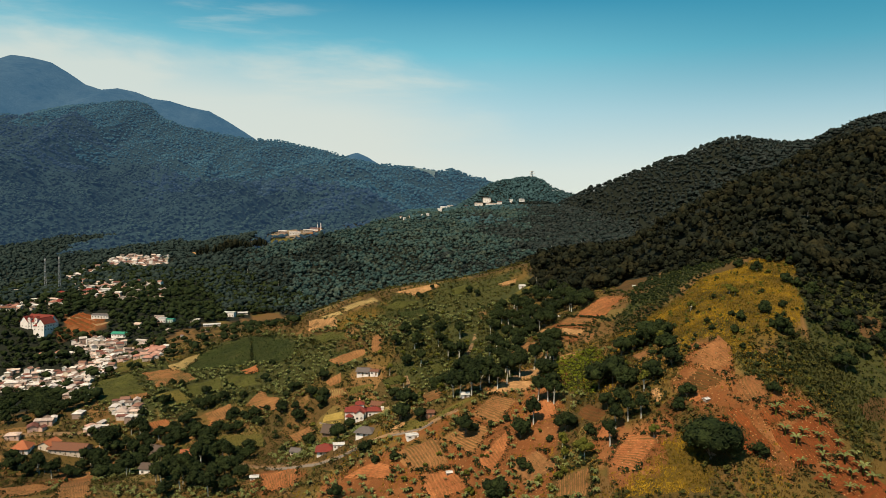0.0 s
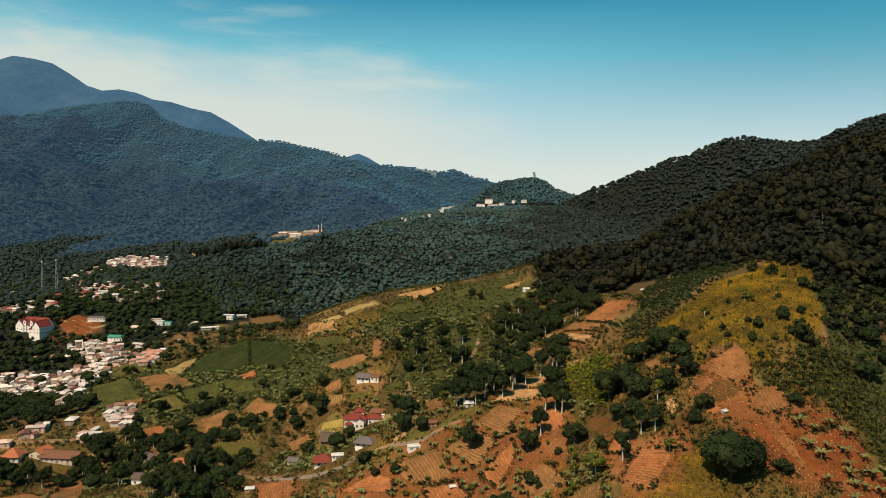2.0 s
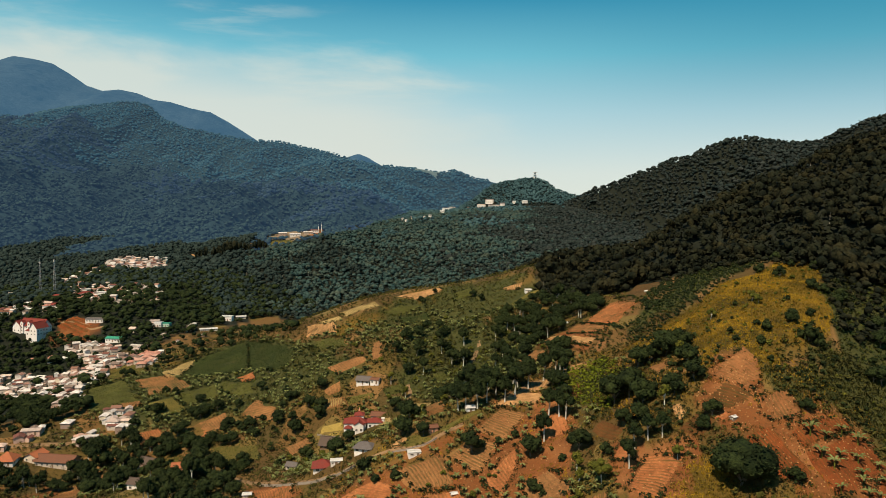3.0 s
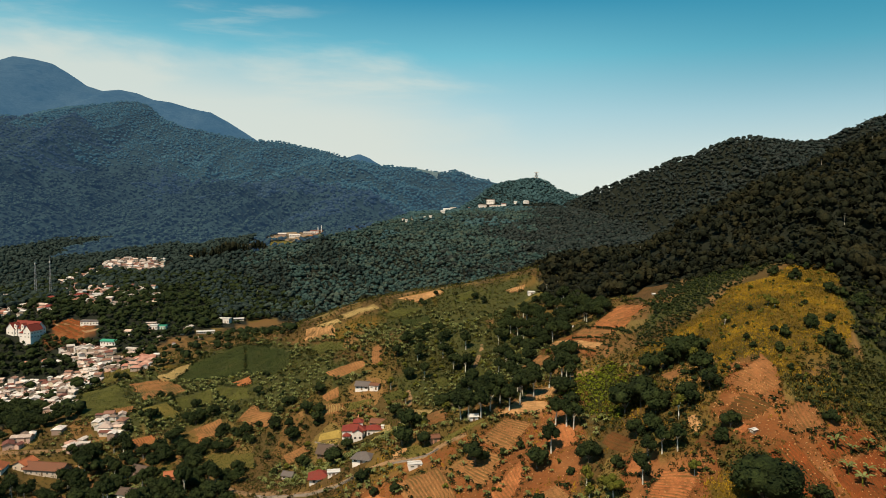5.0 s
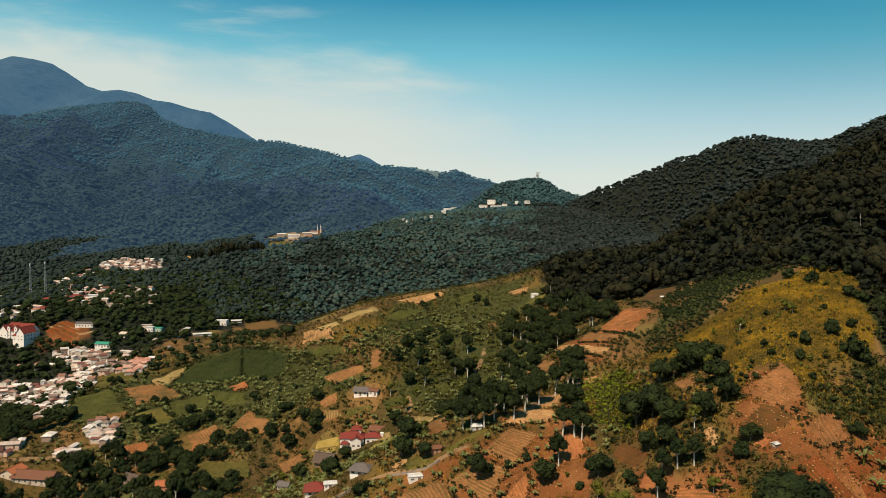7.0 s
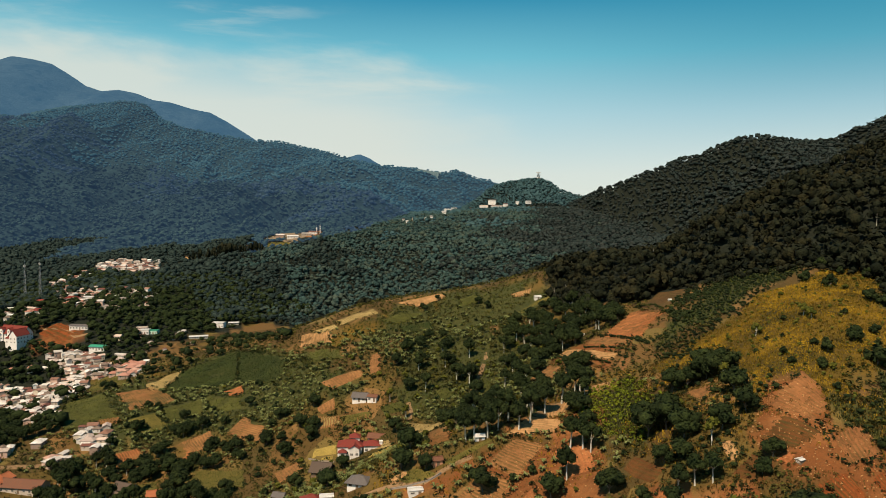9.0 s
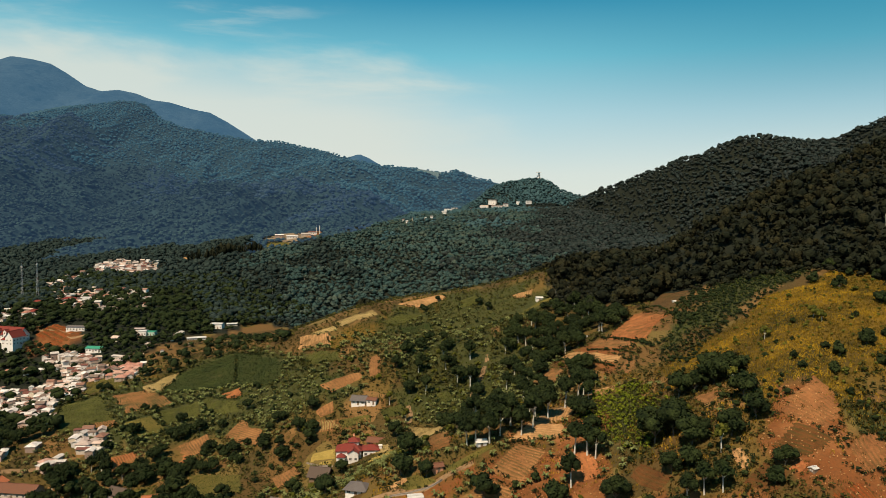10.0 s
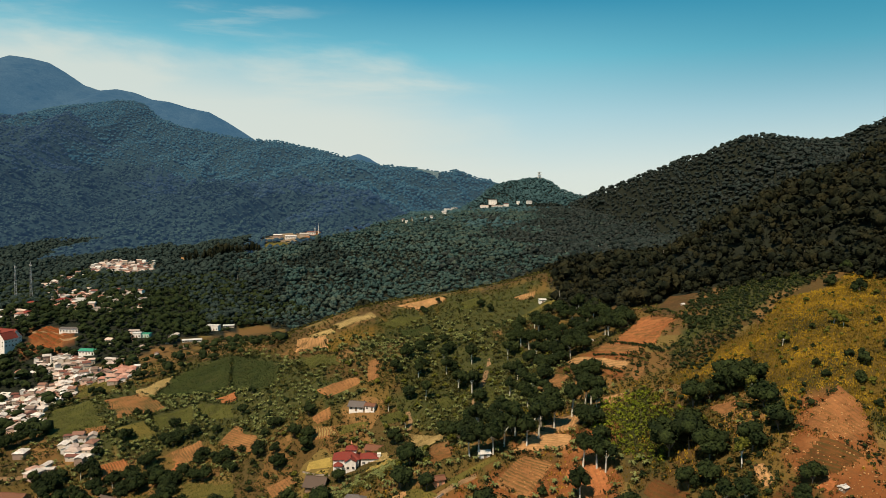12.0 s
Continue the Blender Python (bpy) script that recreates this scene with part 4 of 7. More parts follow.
def roofing(name, colours, rough=0.75, dirt=0.4, joined=False):
    """Courses of tiles or sheet, stained by weather."""
    m = Mat(name, rough, 0, 0.08)
    r = m.t.nodes.new("ShaderNodeValToRGB")
    r.color_ramp.interpolation = "CONSTANT"
    ramp_of(r, [(k / len(colours), c) for k, c in enumerate(colours)])
    m.link(m.island() if joined else m.who(), r.inputs[0])
    c = m.mix(m.times(m.noise(0.7, 5), dirt), r.outputs[0], (0.10, 0.07, 0.05))
    m.colour(m.mix(m.times(m.noise(5.0, 3), 0.35), c, (0.05, 0.04, 0.035)))
    m.bump(m.noise(9.0, 2, stretch=(1, 1, 3)), 0.5, 0.05)
    return m.m


WHITE, CREAM, PINK = (0.80, 0.76, 0.71), (0.66, 0.56, 0.43), (0.66, 0.43, 0.34)
WALLS = [WHITE, CREAM, (0.58, 0.50, 0.42), WHITE, (0.36, 0.29, 0.23), PINK, (0.68, 0.64, 0.60), (0.30, 0.20, 0.16)]
M_WALL, M_WALL_FAR = paint("village plaster", WALLS, 0.85), paint("far village plaster", WALLS, 0.85, joined=True)
M_WHITE = paint("white plaster", [WHITE], 0.8, 0.2)
M_PINK = paint("salmon plaster", [(0.70, 0.30, 0.16)], 0.8, 0.2)
M_MINT = paint("pale green plaster", [(0.45, 0.66, 0.52)], 0.8, 0.2)
ROOFS = [(0.74, 0.68, 0.61), (0.36, 0.20, 0.15), (0.80, 0.76, 0.70), (0.50, 0.40, 0.34), (0.17, 0.06, 0.045), (0.78, 0.72, 0.66), (0.26, 0.13, 0.09), (0.62, 0.56, 0.50), (0.20, 0.15, 0.12), (0.70, 0.52, 0.42)]
M_ROOFS, M_ROOFS_FAR = roofing("village roofs", ROOFS), roofing("far village roofs", ROOFS, joined=True)
M_ROSE = roofing("rose roofs", [(0.50, 0.25, 0.18), (0.44, 0.20, 0.14), (0.54, 0.32, 0.24)])
M_RED = roofing("red tiles", [(0.20, 0.028, 0.020)], 0.8, 0.3)
M_BROWN = roofing("brown tiles", [(0.17, 0.070, 0.038)], 0.7, 0.3)
M_ORANGE = roofing("orange tiles", [(0.42, 0.13, 0.05)], 0.7, 0.3)
M_GREY = roofing("grey sheet", [(0.125, 0.112, 0.105)], 0.6, 0.3)
M_DARK = roofing("dark thatch", [(0.095, 0.070, 0.055)], 0.9, 0.3)
M_TEAL = roofing("green sheet", [(0.03, 0.27, 0.17)], 0.5, 0.2)
M_PALE = roofing("white sheet", [(0.66, 0.64, 0.60)], 0.5, 0.25)
M_FRAME = paint("window frames", [(0.55, 0.50, 0.44)], 0.6, 0.1)
M_TIMBER = paint("old timber", [(0.16, 0.10, 0.06)], 0.85, 0.3)
M_STONE = paint("mortared stone", [(0.20, 0.17, 0.14)], 0.9, 0.4)
m_glass = Mat("window glass", 0.12, 0, 0.5)
m_glass.colour(m_glass.mix(m_glass.noise(0.8, 2), (0.018, 0.022, 0.026), (0.05, 0.055, 0.06)))
M_GLASS = m_glass.m
m_steel = Mat("galvanised steel", 0.5, 0.6, 0.4)
m_steel.colour(m_steel.mix(m_steel.noise(2.0, 3), (0.42, 0.43, 0.44), (0.26, 0.26, 0.27)))
M_STEEL = m_steel.m


def part(name, bm, material, parent, label="", bevel=0.0):
    """Links a bmesh as one mesh under a thing or a part."""
    if bevel:
        bmesh.ops.bevel(bm, geom=bm.edges[:], offset=bevel, segments=1, affect="EDGES")
    me = bpy.data.meshes.new(name)
    bm.to_mesh(me)
    bm.free()
    me.materials.append(material)
    ob = new(name, me)
    ob.parent = parent
    if label:
        tagged(ob, label)
    return ob


def box(bm, x0, y0, z0, x1, y1, z1):
    m = Matrix.LocRotScale(((x0 + x1) / 2, (y0 + y1) / 2, (z0 + z1) / 2), None, (x1 - x0, y1 - y0, z1 - z0))
    bmesh.ops.create_cube(bm, size=1.0, matrix=m)
    return bm


def slab(bm, pts, thick):
    """A flat plate of some thickness under the given outline."""
    n = (Vector(pts[1]) - Vector(pts[0])).cross(Vector(pts[2]) - Vector(pts[0])).normalized()
    top = [bm.verts.new(p) for p in pts]
    low = [bm.verts.new(Vector(p) - n * thick) for p in pts]
    bm.faces.new(top)
    bm.faces.new(low[::-1])
    for k in range(len(pts)):
        j = (k + 1) % len(pts)
        bm.faces.new([top[j], top[k], low[k], low[j]])
    return bm


def window_part(parent, x, y, z, w, h, turn, framing=None):
    """A window set in a wall: frame with bars, and panes."""
    bm = bmesh.new()
    for a, b, c, d in ((-w / 2, -h / 2, w / 2, -h / 2 + 0.1), (-w / 2, h / 2 - 0.1, w / 2, h / 2), (-w / 2, -h / 2 + 0.1, -w / 2 + 0.1, h / 2 - 0.1), (w / 2 - 0.1, -h / 2 + 0.1, w / 2, h / 2 - 0.1), (-0.04, -h / 2 + 0.1, 0.04, h / 2 - 0.1)):
        box(bm, a, -0.07, b, c, 0.06, d)
    f = part("window", bm, framing or M_FRAME, parent)
    f.matrix_local = pose(x, y, z, 0, 0, turn)
    part("pane", box(bmesh.new(), -w / 2 + 0.1, -0.03, -h / 2 + 0.1, w / 2 - 0.1, 0.02, h / 2 - 0.1), M_GLASS, f)


def house_body(thing, L, W, H, pitch, eave, wall, roof, hip=False, foot=2.5, roof_label="", windows=(3, 2), door=True, at=(0, 0, 0), turn=0.0):
    """Walls, roof, windows and door of one block; the ridge runs along x."""
    base = thing
    n_long, n_short = windows
    local = pose(*at, 0, 0, turn)
    top = H + pitch * W / 2
    bm = bmesh.new()
    box(bm, -L / 2, -W / 2, -foot, L / 2, W / 2, H)
    if not hip:
        for s in (-1, 1):
            x0, x1 = (s * L / 2, s * (L / 2 - 0.2))
            v = [bm.verts.new(p) for p in ((x0, -W / 2, H), (x0, W / 2, H), (x0, 0, top - 0.05), (x1, -W / 2, H), (x1, W / 2, H), (x1, 0, top - 0.05))]
            for f in ((0, 1, 2), (5, 4, 3), (0, 2, 5, 3), (1, 4, 5, 2)):
                bm.faces.new([v[k] for k in f])
        bmesh.ops.recalc_face_normals(bm, faces=bm.faces[:])
    w = part("wall", bm, wall, base)
    w.matrix_local = local
    bm = bmesh.new()
    ex, drop = L / 2 + eave, pitch * eave
    lift = 0.16
    if hip:
        r = max(0.15, L / 2 - W / 2 * 0.9)
        c = [(-ex, -W / 2 - eave, H - drop + lift), (ex, -W / 2 - eave, H - drop + lift), (ex, W / 2 + eave, H - drop + lift), (-ex, W / 2 + eave, H - drop + lift)]
        p, q = (-r, 0, top + lift), (r, 0, top + lift)
        slab(bm, [c[0], c[1], q, p], 0.14)
        slab(bm, [c[2], c[3], p, q], 0.14)
        slab(bm, [c[1], c[2], q], 0.14)
        slab(bm, [c[3], c[0], p], 0.14)
    else:
        slab(bm, [(-ex, -W / 2 - eave, H - drop + lift), (ex, -W / 2 - eave, H - drop + lift), (ex, 0, top + lift), (-ex, 0, top + lift)], 0.14)
        slab(bm, [(ex, W / 2 + eave, H - drop + lift), (-ex, W / 2 + eave, H - drop + lift), (-ex, 0, top + lift), (ex, 0, top + lift)], 0.14)
    r = part("roof", bm, roof, base, roof_label)
    r.matrix_local = local
    bm = bmesh.new()
    rl = ex if not hip else max(0.15, L / 2 - W / 2 * 0.9)
    box(bm, -rl, -0.16, top + 0.1, rl, 0.16, top + 0.3)
    if n_short:
        part("ridge_cap", bm, roof, r)
    else:
        bm.free()
    storeys = [min(1.6, H * 0.55)] if H < 6 else [1.6 + 3.1 * k for k in range(int(H / 3.1))]
    for z, k in ((z, k) for z in storeys for k in range(n_long)):
        x = -L / 2 + (k + 0.5) * L / n_long
        for s, a in ((-1, 0), (1, 180)) if n_short else ((-1, 0),):
            if door and s < 0 and k == n_long // 2 and z == storeys[0]:
                continue
            window_part(w, x, s * (W / 2 + 0.02), z, min(1.3, L / n_long * 0.55), min(1.3, H * 0.42), a)
    for z, k in ((z, k) for z in storeys for k in range(n_short)):
        y = -W / 2 + (k + 0.5) * W / n_short
        for s, a in ((-1, 270), (1, 90)):
            window_part(w, s * (L / 2 + 0.02), y, z, min(1.2, W / n_short * 0.5), min(1.2, H * 0.4), a)
    if door:
        x = -L / 2 + (n_long // 2 + 0.5) * L / n_long
        d = part("door", box(bmesh.new(), x - 0.5, -W / 2 - 0.05, 0, x + 0.5, -W / 2 + 0.05, min(2.1, H * 0.8)), M_TIMBER, w)
    return w, r


def thing_at(name, x, y, turn=0.0, up=0.0):
    ob = new(name)
    ob.matrix_basis = pose(x, y, float(land(x, y)) + up, 0, 0, turn)
    return ob


def house_at(x, y, turn, label, L, W, H, pitch, eave, wall, roof, hip=False, windows=(3, 2), up=0.3, name="house", category="house", group=""):
    h = thing_at(name, x, y, turn, up)
    house_body(h, L, W, H, pitch, eave, wall, roof, hip, windows=windows)
    d, front = (0.75 if L < 12 else 0.58) * L, (40.0 if y > 1000 else 5.0)
    CLEAR.append([(x - d, y - d - front), (x + d, y - d - front), (x + d, y + d), (x - d, y + d)])
    return tagged(h, label, category, group)



def wall_along(points, tall, thick, material, label, name="garden_wall"):
    """A low wall that follows the ground, with a coping on top."""
    p = np.array(points, float)
    s = np.concatenate([[0], np.cumsum(np.linalg.norm(np.diff(p, axis=0), axis=1))])
    t = np.linspace(0, s[-1], max(3, int(s[-1] / 1.5)))
    q = np.stack([np.interp(t, s, p[:, 0]), np.interp(t, s, p[:, 1])], 1)
    g = np.gradient(q, axis=0)
    side = np.stack([-g[:, 1], g[:, 0]], 1) / np.linalg.norm(g, axis=1, keepdims=True)
    z = land(q[:, 0], q[:, 1])
    thing = new(name)
    thing.location = (q[0, 0], q[0, 1], z[0])
    for nm, w, lo, hi in (("wall", thick / 2, -0.8, tall), ("coping", thick / 2 + 0.06, tall, tall + 0.12)):
        ring = []
        for k, h in ((-1, lo), (1, lo), (1, hi), (-1, hi)):
            ring.append(np.stack([q[:, 0] + side[:, 0] * w * k, q[:, 1] + side[:, 1] * w * k, z + h], -1))
        v = np.stack(ring, 1) - np.array([q[0, 0], q[0, 1], z[0]])
        n = len(q)
        f = [(4 * i + a, 4 * i + (a + 1) % 4, 4 * i + 4 + (a + 1) % 4, 4 * i + 4 + a) for i in range(n - 1) for a in range(4)]
        f += [(3, 2, 1, 0), (4 * n - 4, 4 * n - 3, 4 * n - 2, 4 * n - 1)]
        mesh_from(nm, v.reshape(-1, 3), f, material, False, thing)
    return tagged(thing, label, "wall")


def villa(x, y, turn):
    """White villa: a main block with a raised tower room, a lower wing and a long rear range."""
    h = thing_at("villa", x, y, turn, 0.0)
    house_body(h, 11.5, 8.0, 4.6, 0.5, 0.5, M_WHITE, M_RED, True, windows=(4, 2))
    house_body(h, 6.0, 4.8, 4.4, 0.62, 0.4, M_WHITE, M_RED, False, windows=(2, 2), at=(2.2, -3.4, 0), turn=90)
    house_body(h, 4.6, 4.4, 7.4, 0.6, 0.5, M_WHITE, M_RED, True, windows=(1, 1), door=False, at=(2.0, 2.6, 0))
    house_body(h, 7.5, 6.0, 3.6, 0.5, 0.5, M_WHITE, M_RED, True, windows=(3, 1), at=(10.4, -1.0, 1.3))
    house_body(h, 3.4, 3.0, 2.6, 0.7, 0.4, M_WHITE, M_RED, True, windows=(1, 1), door=False, at=(-3.4, -5.0, 0))
    house_body(h, 13.0, 6.0, 2.8, 0.45, 0.6, M_WALL, M_BROWN, False, windows=(4, 1), at=(15.0, 7.0, 2.6), turn=-16)
    bm = bmesh.new()
    box(bm, 14.0, -2.6, -1.5, 15.4, -1.2, 6.2)
    box(bm, 13.8, -2.8, 6.2, 15.6, -1.0, 6.5)
    part("tower", bm, M_WHITE, h)
    bm = bmesh.new()
    bmesh.ops.create_cone(bm, cap_ends=True, segments=6, radius1=0.5, radius2=0.12, depth=1.6, matrix=Matrix.Translation((2.0, 3.0, 10.0)))
    part("finial", bm, M_PINK, h, "small orange roof finial")
    CLEAR.append([(x - 8, y - 16), (x + 24, y - 14), (x + 26, y + 12), (x - 8, y + 8)])
    return tagged(h, "white villa with red hipped roofs and a tower room", "house")


wall_along([(-80, 299.5), (-62.5, 281.5), (-50.5, 270.4), (-39.5, 265.4), (-33, 265.8)], 0.9, 0.4, M_STONE, "long dark stone retaining wall below the road", "retaining_wall")
wall_along([(-18.6, 264.5), (-12.1, 262.6), (-5.5, 262.4), (-1.4, 264.4)], 0.5, 0.35, M_STONE, "low stone edge of a grassy terrace", "terrace_wall")
wall_along([(-22, 356.5), (-15.5, 351.5), (-9.5, 345.0)], 0.6, 0.3, M_STONE, "low stone wall behind the villa")
wall_along([(-66.5, 361.5), (-60, 356.6), (-52.5, 352.8)], 0.7, 0.35, M_STONE, "stone edge of the sloping lawn", "terrace_wall")
villa(-45.5, 357.7, 4)
house_at(-57, 346.4, -12, "old dark timber house with a steep thatched roof", 8.2, 7, 2.6, 0.8, 1, M_TIMBER, M_DARK, False, (3, 2), -0.6, "house", "house")
house_at(-30.4, 277.6, -14, "white bungalow with a grey hipped roof", 7.6, 6, 2.4, 0.5, 0.9, M_WHITE, M_GREY, True, (3, 2), -1, "house", "house")
house_at(-49.2, 283.8, 8, "white house with a deep red tiled roof", 7.4, 6.5, 2.8, 0.6, 0.8, M_WHITE, M_RED, True, (2, 2), -1.1, "house", "house")
house_at(-42.6, 279.0, 10, "low white annexe with a flat pale roof", 4.6, 3, 1.8, 0.08, 0.3, M_WHITE, M_PALE, False, (3, 1), -0.4, "house", "house")
house_at(-45.4, 394.7, -10, "white farmhouse with a grey roof below the grove", 7.4, 6.4, 2.6, 0.5, 0.8, M_WHITE, M_GREY, False, (3, 2), -1, "house", "house")
house_at(-38.5, 392.3, -12, "small white house beside the farmhouse", 5, 4.6, 2.4, 0.35, 0.4, M_WHITE, M_BROWN, False, (2, 1), -0.4, "house", "house")
house_at(12.1, 278.3, 12, "tiny white field shelter with a pale roof", 3.4, 2.4, 1.6, 0.5, 0.4, M_WHITE, M_PALE, False, (1, 1), -0.4, "shed", "shed")
house_at(-9.8, 259.6, 14, "low white concrete shed with flat roof", 4.8, 3.2, 1.5, 0.05, 0.15, M_WHITE, M_PALE, False, (2, 1), -0.4, "shed", "shed")
house_at(-2.9, 269.9, 20, "small orange timber kiosk with a brown roof", 3.2, 2.8, 2.1, 0.5, 0.4, M_PINK, M_BROWN, False, (1, 1), -0.4, "kiosk", "kiosk")
house_at(88.2, 209.3, 30, "little field hut with a rusty pale sheet roof", 1.7, 1.5, 0.95, 0.3, 0.2, M_TIMBER, M_PALE, False, (1, 1), -0.4, "hut", "hut")
house_at(116.1, 386.6, 10, "tiny white field hut below the woods", 1.5, 1.3, 1.0, 0.5, 0.3, M_WHITE, M_PALE, False, (1, 1), -0.4, "hut", "hut")
house_at(71.6, 384.7, 5, "small white hut at the terrace edge", 1.5, 1.3, 1.0, 0.5, 0.3, M_WHITE, M_PALE, False, (1, 1), -0.4, "hut", "hut")
house_at(62, 488.2, 10, "small shed with a pale roof on the spur", 4.5, 3, 2, 0.4, 0.3, M_WHITE, M_PALE, False, (1, 1), -0.4, "shed", "shed")
house_at(5.0, 235.6, 20, "small pale sheet-roofed shelter among the fields", 2.0, 1.6, 1.0, 0.4, 0.3, M_TIMBER, M_PALE, False, (1, 1), -0.4, "hut", "hut")
house_at(-216.8, 378.1, -6, "long red-brown roofed barn with pale walls", 22, 9, 3.4, 0.55, 0.8, M_WALL, M_BROWN, False, (7, 2), -0.4, "barn", "barn")
house_at(-230.7, 380.7, 80, "red-roofed wing beside the barn", 9, 8, 3.2, 0.5, 0.6, M_WALL, M_ORANGE, False, (3, 2), -0.4, "house", "house")
house_at(-242.2, 373.5, 10, "house with a pyramid roof of orange tiles", 9, 9, 3.2, 0.75, 0.8, M_WALL, M_ORANGE, True, (2, 2), -0.4, "house", "house")
house_at(-163, 373.4, -20, "old house with a dark roof among trees", 9, 7, 3.2, 0.6, 0.7, M_WALL, M_DARK, False, (3, 2), -0.4, "house", "house")
house_at(-144.5, 321.5, -8, "white house with a dark roof among trees", 7.5, 6.5, 3.4, 0.5, 0.6, M_WHITE, M_DARK, False, (2, 2), -0.4, "house", "house")
house_at(-136.7, 349.3, 15, "small salmon house with a gabled roof", 6, 5, 3.8, 0.7, 0.5, M_PINK, M_ORANGE, False, (2, 2), -0.4, "house", "house")
house_at(-71.5, 325.0, -15, "small house with a grey roof behind bushes", 5, 4, 2.2, 0.6, 0.5, M_WALL, M_GREY, False, (2, 1), -0.4, "house", "house")
house_at(-82.2, 288.2, 10, "low shed with a pale sheet roof", 3.4, 2.6, 1.6, 0.15, 0.4, M_WALL, M_PALE, False, (2, 1), -0.4, "shed", "shed")
house_at(-299.6, 606.7, -8, "long building with a bright green sheet roof", 14.0, 6.8, 3.2, 0.35, 0.6, M_WHITE, M_TEAL, False, (5, 2), -0.4, "hall", "hall")
house_at(-267.5, 640.5, 0, "pale green building with a flat roof", 9.4, 6.0, 3.6, 0.1, 0.3, M_MINT, M_TEAL, False, (4, 2), -0.4, "house", "house")
house_at(-273.5, 638.8, 5, "white two-storey house with a pale roof", 7.0, 6.0, 4.3, 0.1, 0.3, M_WHITE, M_PALE, False, (3, 2), -0.4, "house", "house")
house_at(-221.9, 684, -4, "white two-storey house at the village edge", 10.9, 6.8, 5.0, 0.1, 0.4, M_WHITE, M_PALE, False, (4, 2), -0.4, "house", "house")
house_at(-221.9, 630, 22, "long low building with a pale roof", 15.6, 5.2, 2.2, 0.2, 0.5, M_WALL, M_PALE, False, (8, 2), -0.4, "hall", "hall")
house_at(-213.6, 701.9, 18, "low building with a pale sheet roof", 10.1, 5.2, 2.2, 0.2, 0.5, M_WALL, M_PALE, False, (5, 2), -0.4, "hall", "hall")
house_at(-387.4, 757.5, 0, "white two-storey house beside red roofs", 10.9, 7.5, 5.0, 0.1, 0.4, M_WHITE, M_PALE, False, (4, 2), -0.4, "house", "house")
house_at(-411, 762, 8, "house with a broad red roof", 14.0, 8.2, 3.6, 0.45, 0.6, M_WALL, M_RED, True, (4, 2), -0.4, "house", "house")
house_at(-430.3, 738.3, -8, "white house with dark red roof", 10.9, 7.5, 4.3, 0.45, 0.6, M_WHITE, M_RED, True, (4, 2), -0.4, "house", "house")
house_at(-405.7, 693.7, -8, "house with a maroon roof between trees", 12.5, 7.5, 2.9, 0.45, 0.6, M_WALL, M_RED, True, (4, 2), -0.4, "house", "house")
house_at(-340.1, 651.2, 0, "long dark-roofed hall beside a building site", 17.2, 7.5, 3.6, 0.2, 0.5, M_WALL, M_GREY, False, (6, 2), -0.4, "hall", "hall")
house_at(-443.8, 670.8, 6, "long hall with a dull red roof", 18.7, 6.8, 2.5, 0.3, 0.6, M_WALL, M_BROWN, False, (9, 2), -0.4, "hall", "hall")
house_at(4.5, 1565.2, -14, "white house with a pale roof on the saddle", 17.2, 9.0, 5.0, 0.3, 0.5, M_WHITE, M_PALE, False, (4, 2), 5, "house", "house")
house_at(22.3, 1824.8, 8, "white house beside the saddle road", 15.5, 9.0, 7.0, 0.3, 0.5, M_WHITE, M_ROOFS, False, (4, 2), 5, "house", "house")
house_at(38.5, 1792.5, 3, "bright white building on the saddle road", 18.2, 9.0, 5.7, 0.3, 0.5, M_WHITE, M_PALE, False, (4, 2), 5, "house", "house")
house_at(-4.4, 1469.4, -6, "small white house below the saddle road", 9.9, 6.9, 3.7, 0.3, 0.5, M_WHITE, M_PALE, False, (4, 2), 5, "house", "house")
house_at(98.4, 1753.2, 12, "long pale building on the saddle", 20.8, 9.0, 5.6, 0.3, 0.5, M_WHITE, M_ROOFS, False, (4, 2), 5, "house", "house")
house_at(119.7, 1741.5, -14, "tall pale building above the saddle road", 20.7, 9.0, 8.9, 0.3, 0.5, M_WHITE, M_ROOFS, False, (4, 2), 5, "house", "house")
house_at(126.5, 1675.9, 8, "long low pinkish building on the saddle", 28.4, 9.0, 5.3, 0.3, 0.5, M_WHITE, M_ROOFS, False, (4, 2), 5, "house", "house")
house_at(146.8, 1666.0, 3, "white house at the end of a long building", 11.3, 7.9, 7.4, 0.3, 0.5, M_WHITE, M_ROOFS, False, (4, 2), 5, "house", "house")
house_at(178.3, 1685.0, -6, "small house among the saddle trees", 8.6, 6.0, 4.3, 0.3, 0.5, M_WHITE, M_PALE, False, (4, 2), 5, "house", "house")
house_at(203.9, 1674.1, 12, "white house under the saddle hill", 12.8, 8.9, 4.3, 0.3, 0.5, M_WHITE, M_PALE, False, (4, 2), 5, "house", "house")
house_at(66.0, 1795.2, -14, "small house among the saddle trees", 9.1, 6.4, 3.4, 0.3, 0.5, M_WHITE, M_ROOFS, False, (4, 2), 5, "house", "house")
house_at(-71.1, 1238.4, 8, "small white house in the valley forest", 4.2, 2.9, 2.3, 0.3, 0.5, M_WHITE, M_PALE, False, (4, 2), 5, "house", "house")
house_at(-62.2, 1289.2, 3, "small pale house in the valley forest", 4.3, 3.0, 2.4, 0.3, 0.5, M_WALL, M_ROOFS, False, (4, 2), 5, "house", "house")
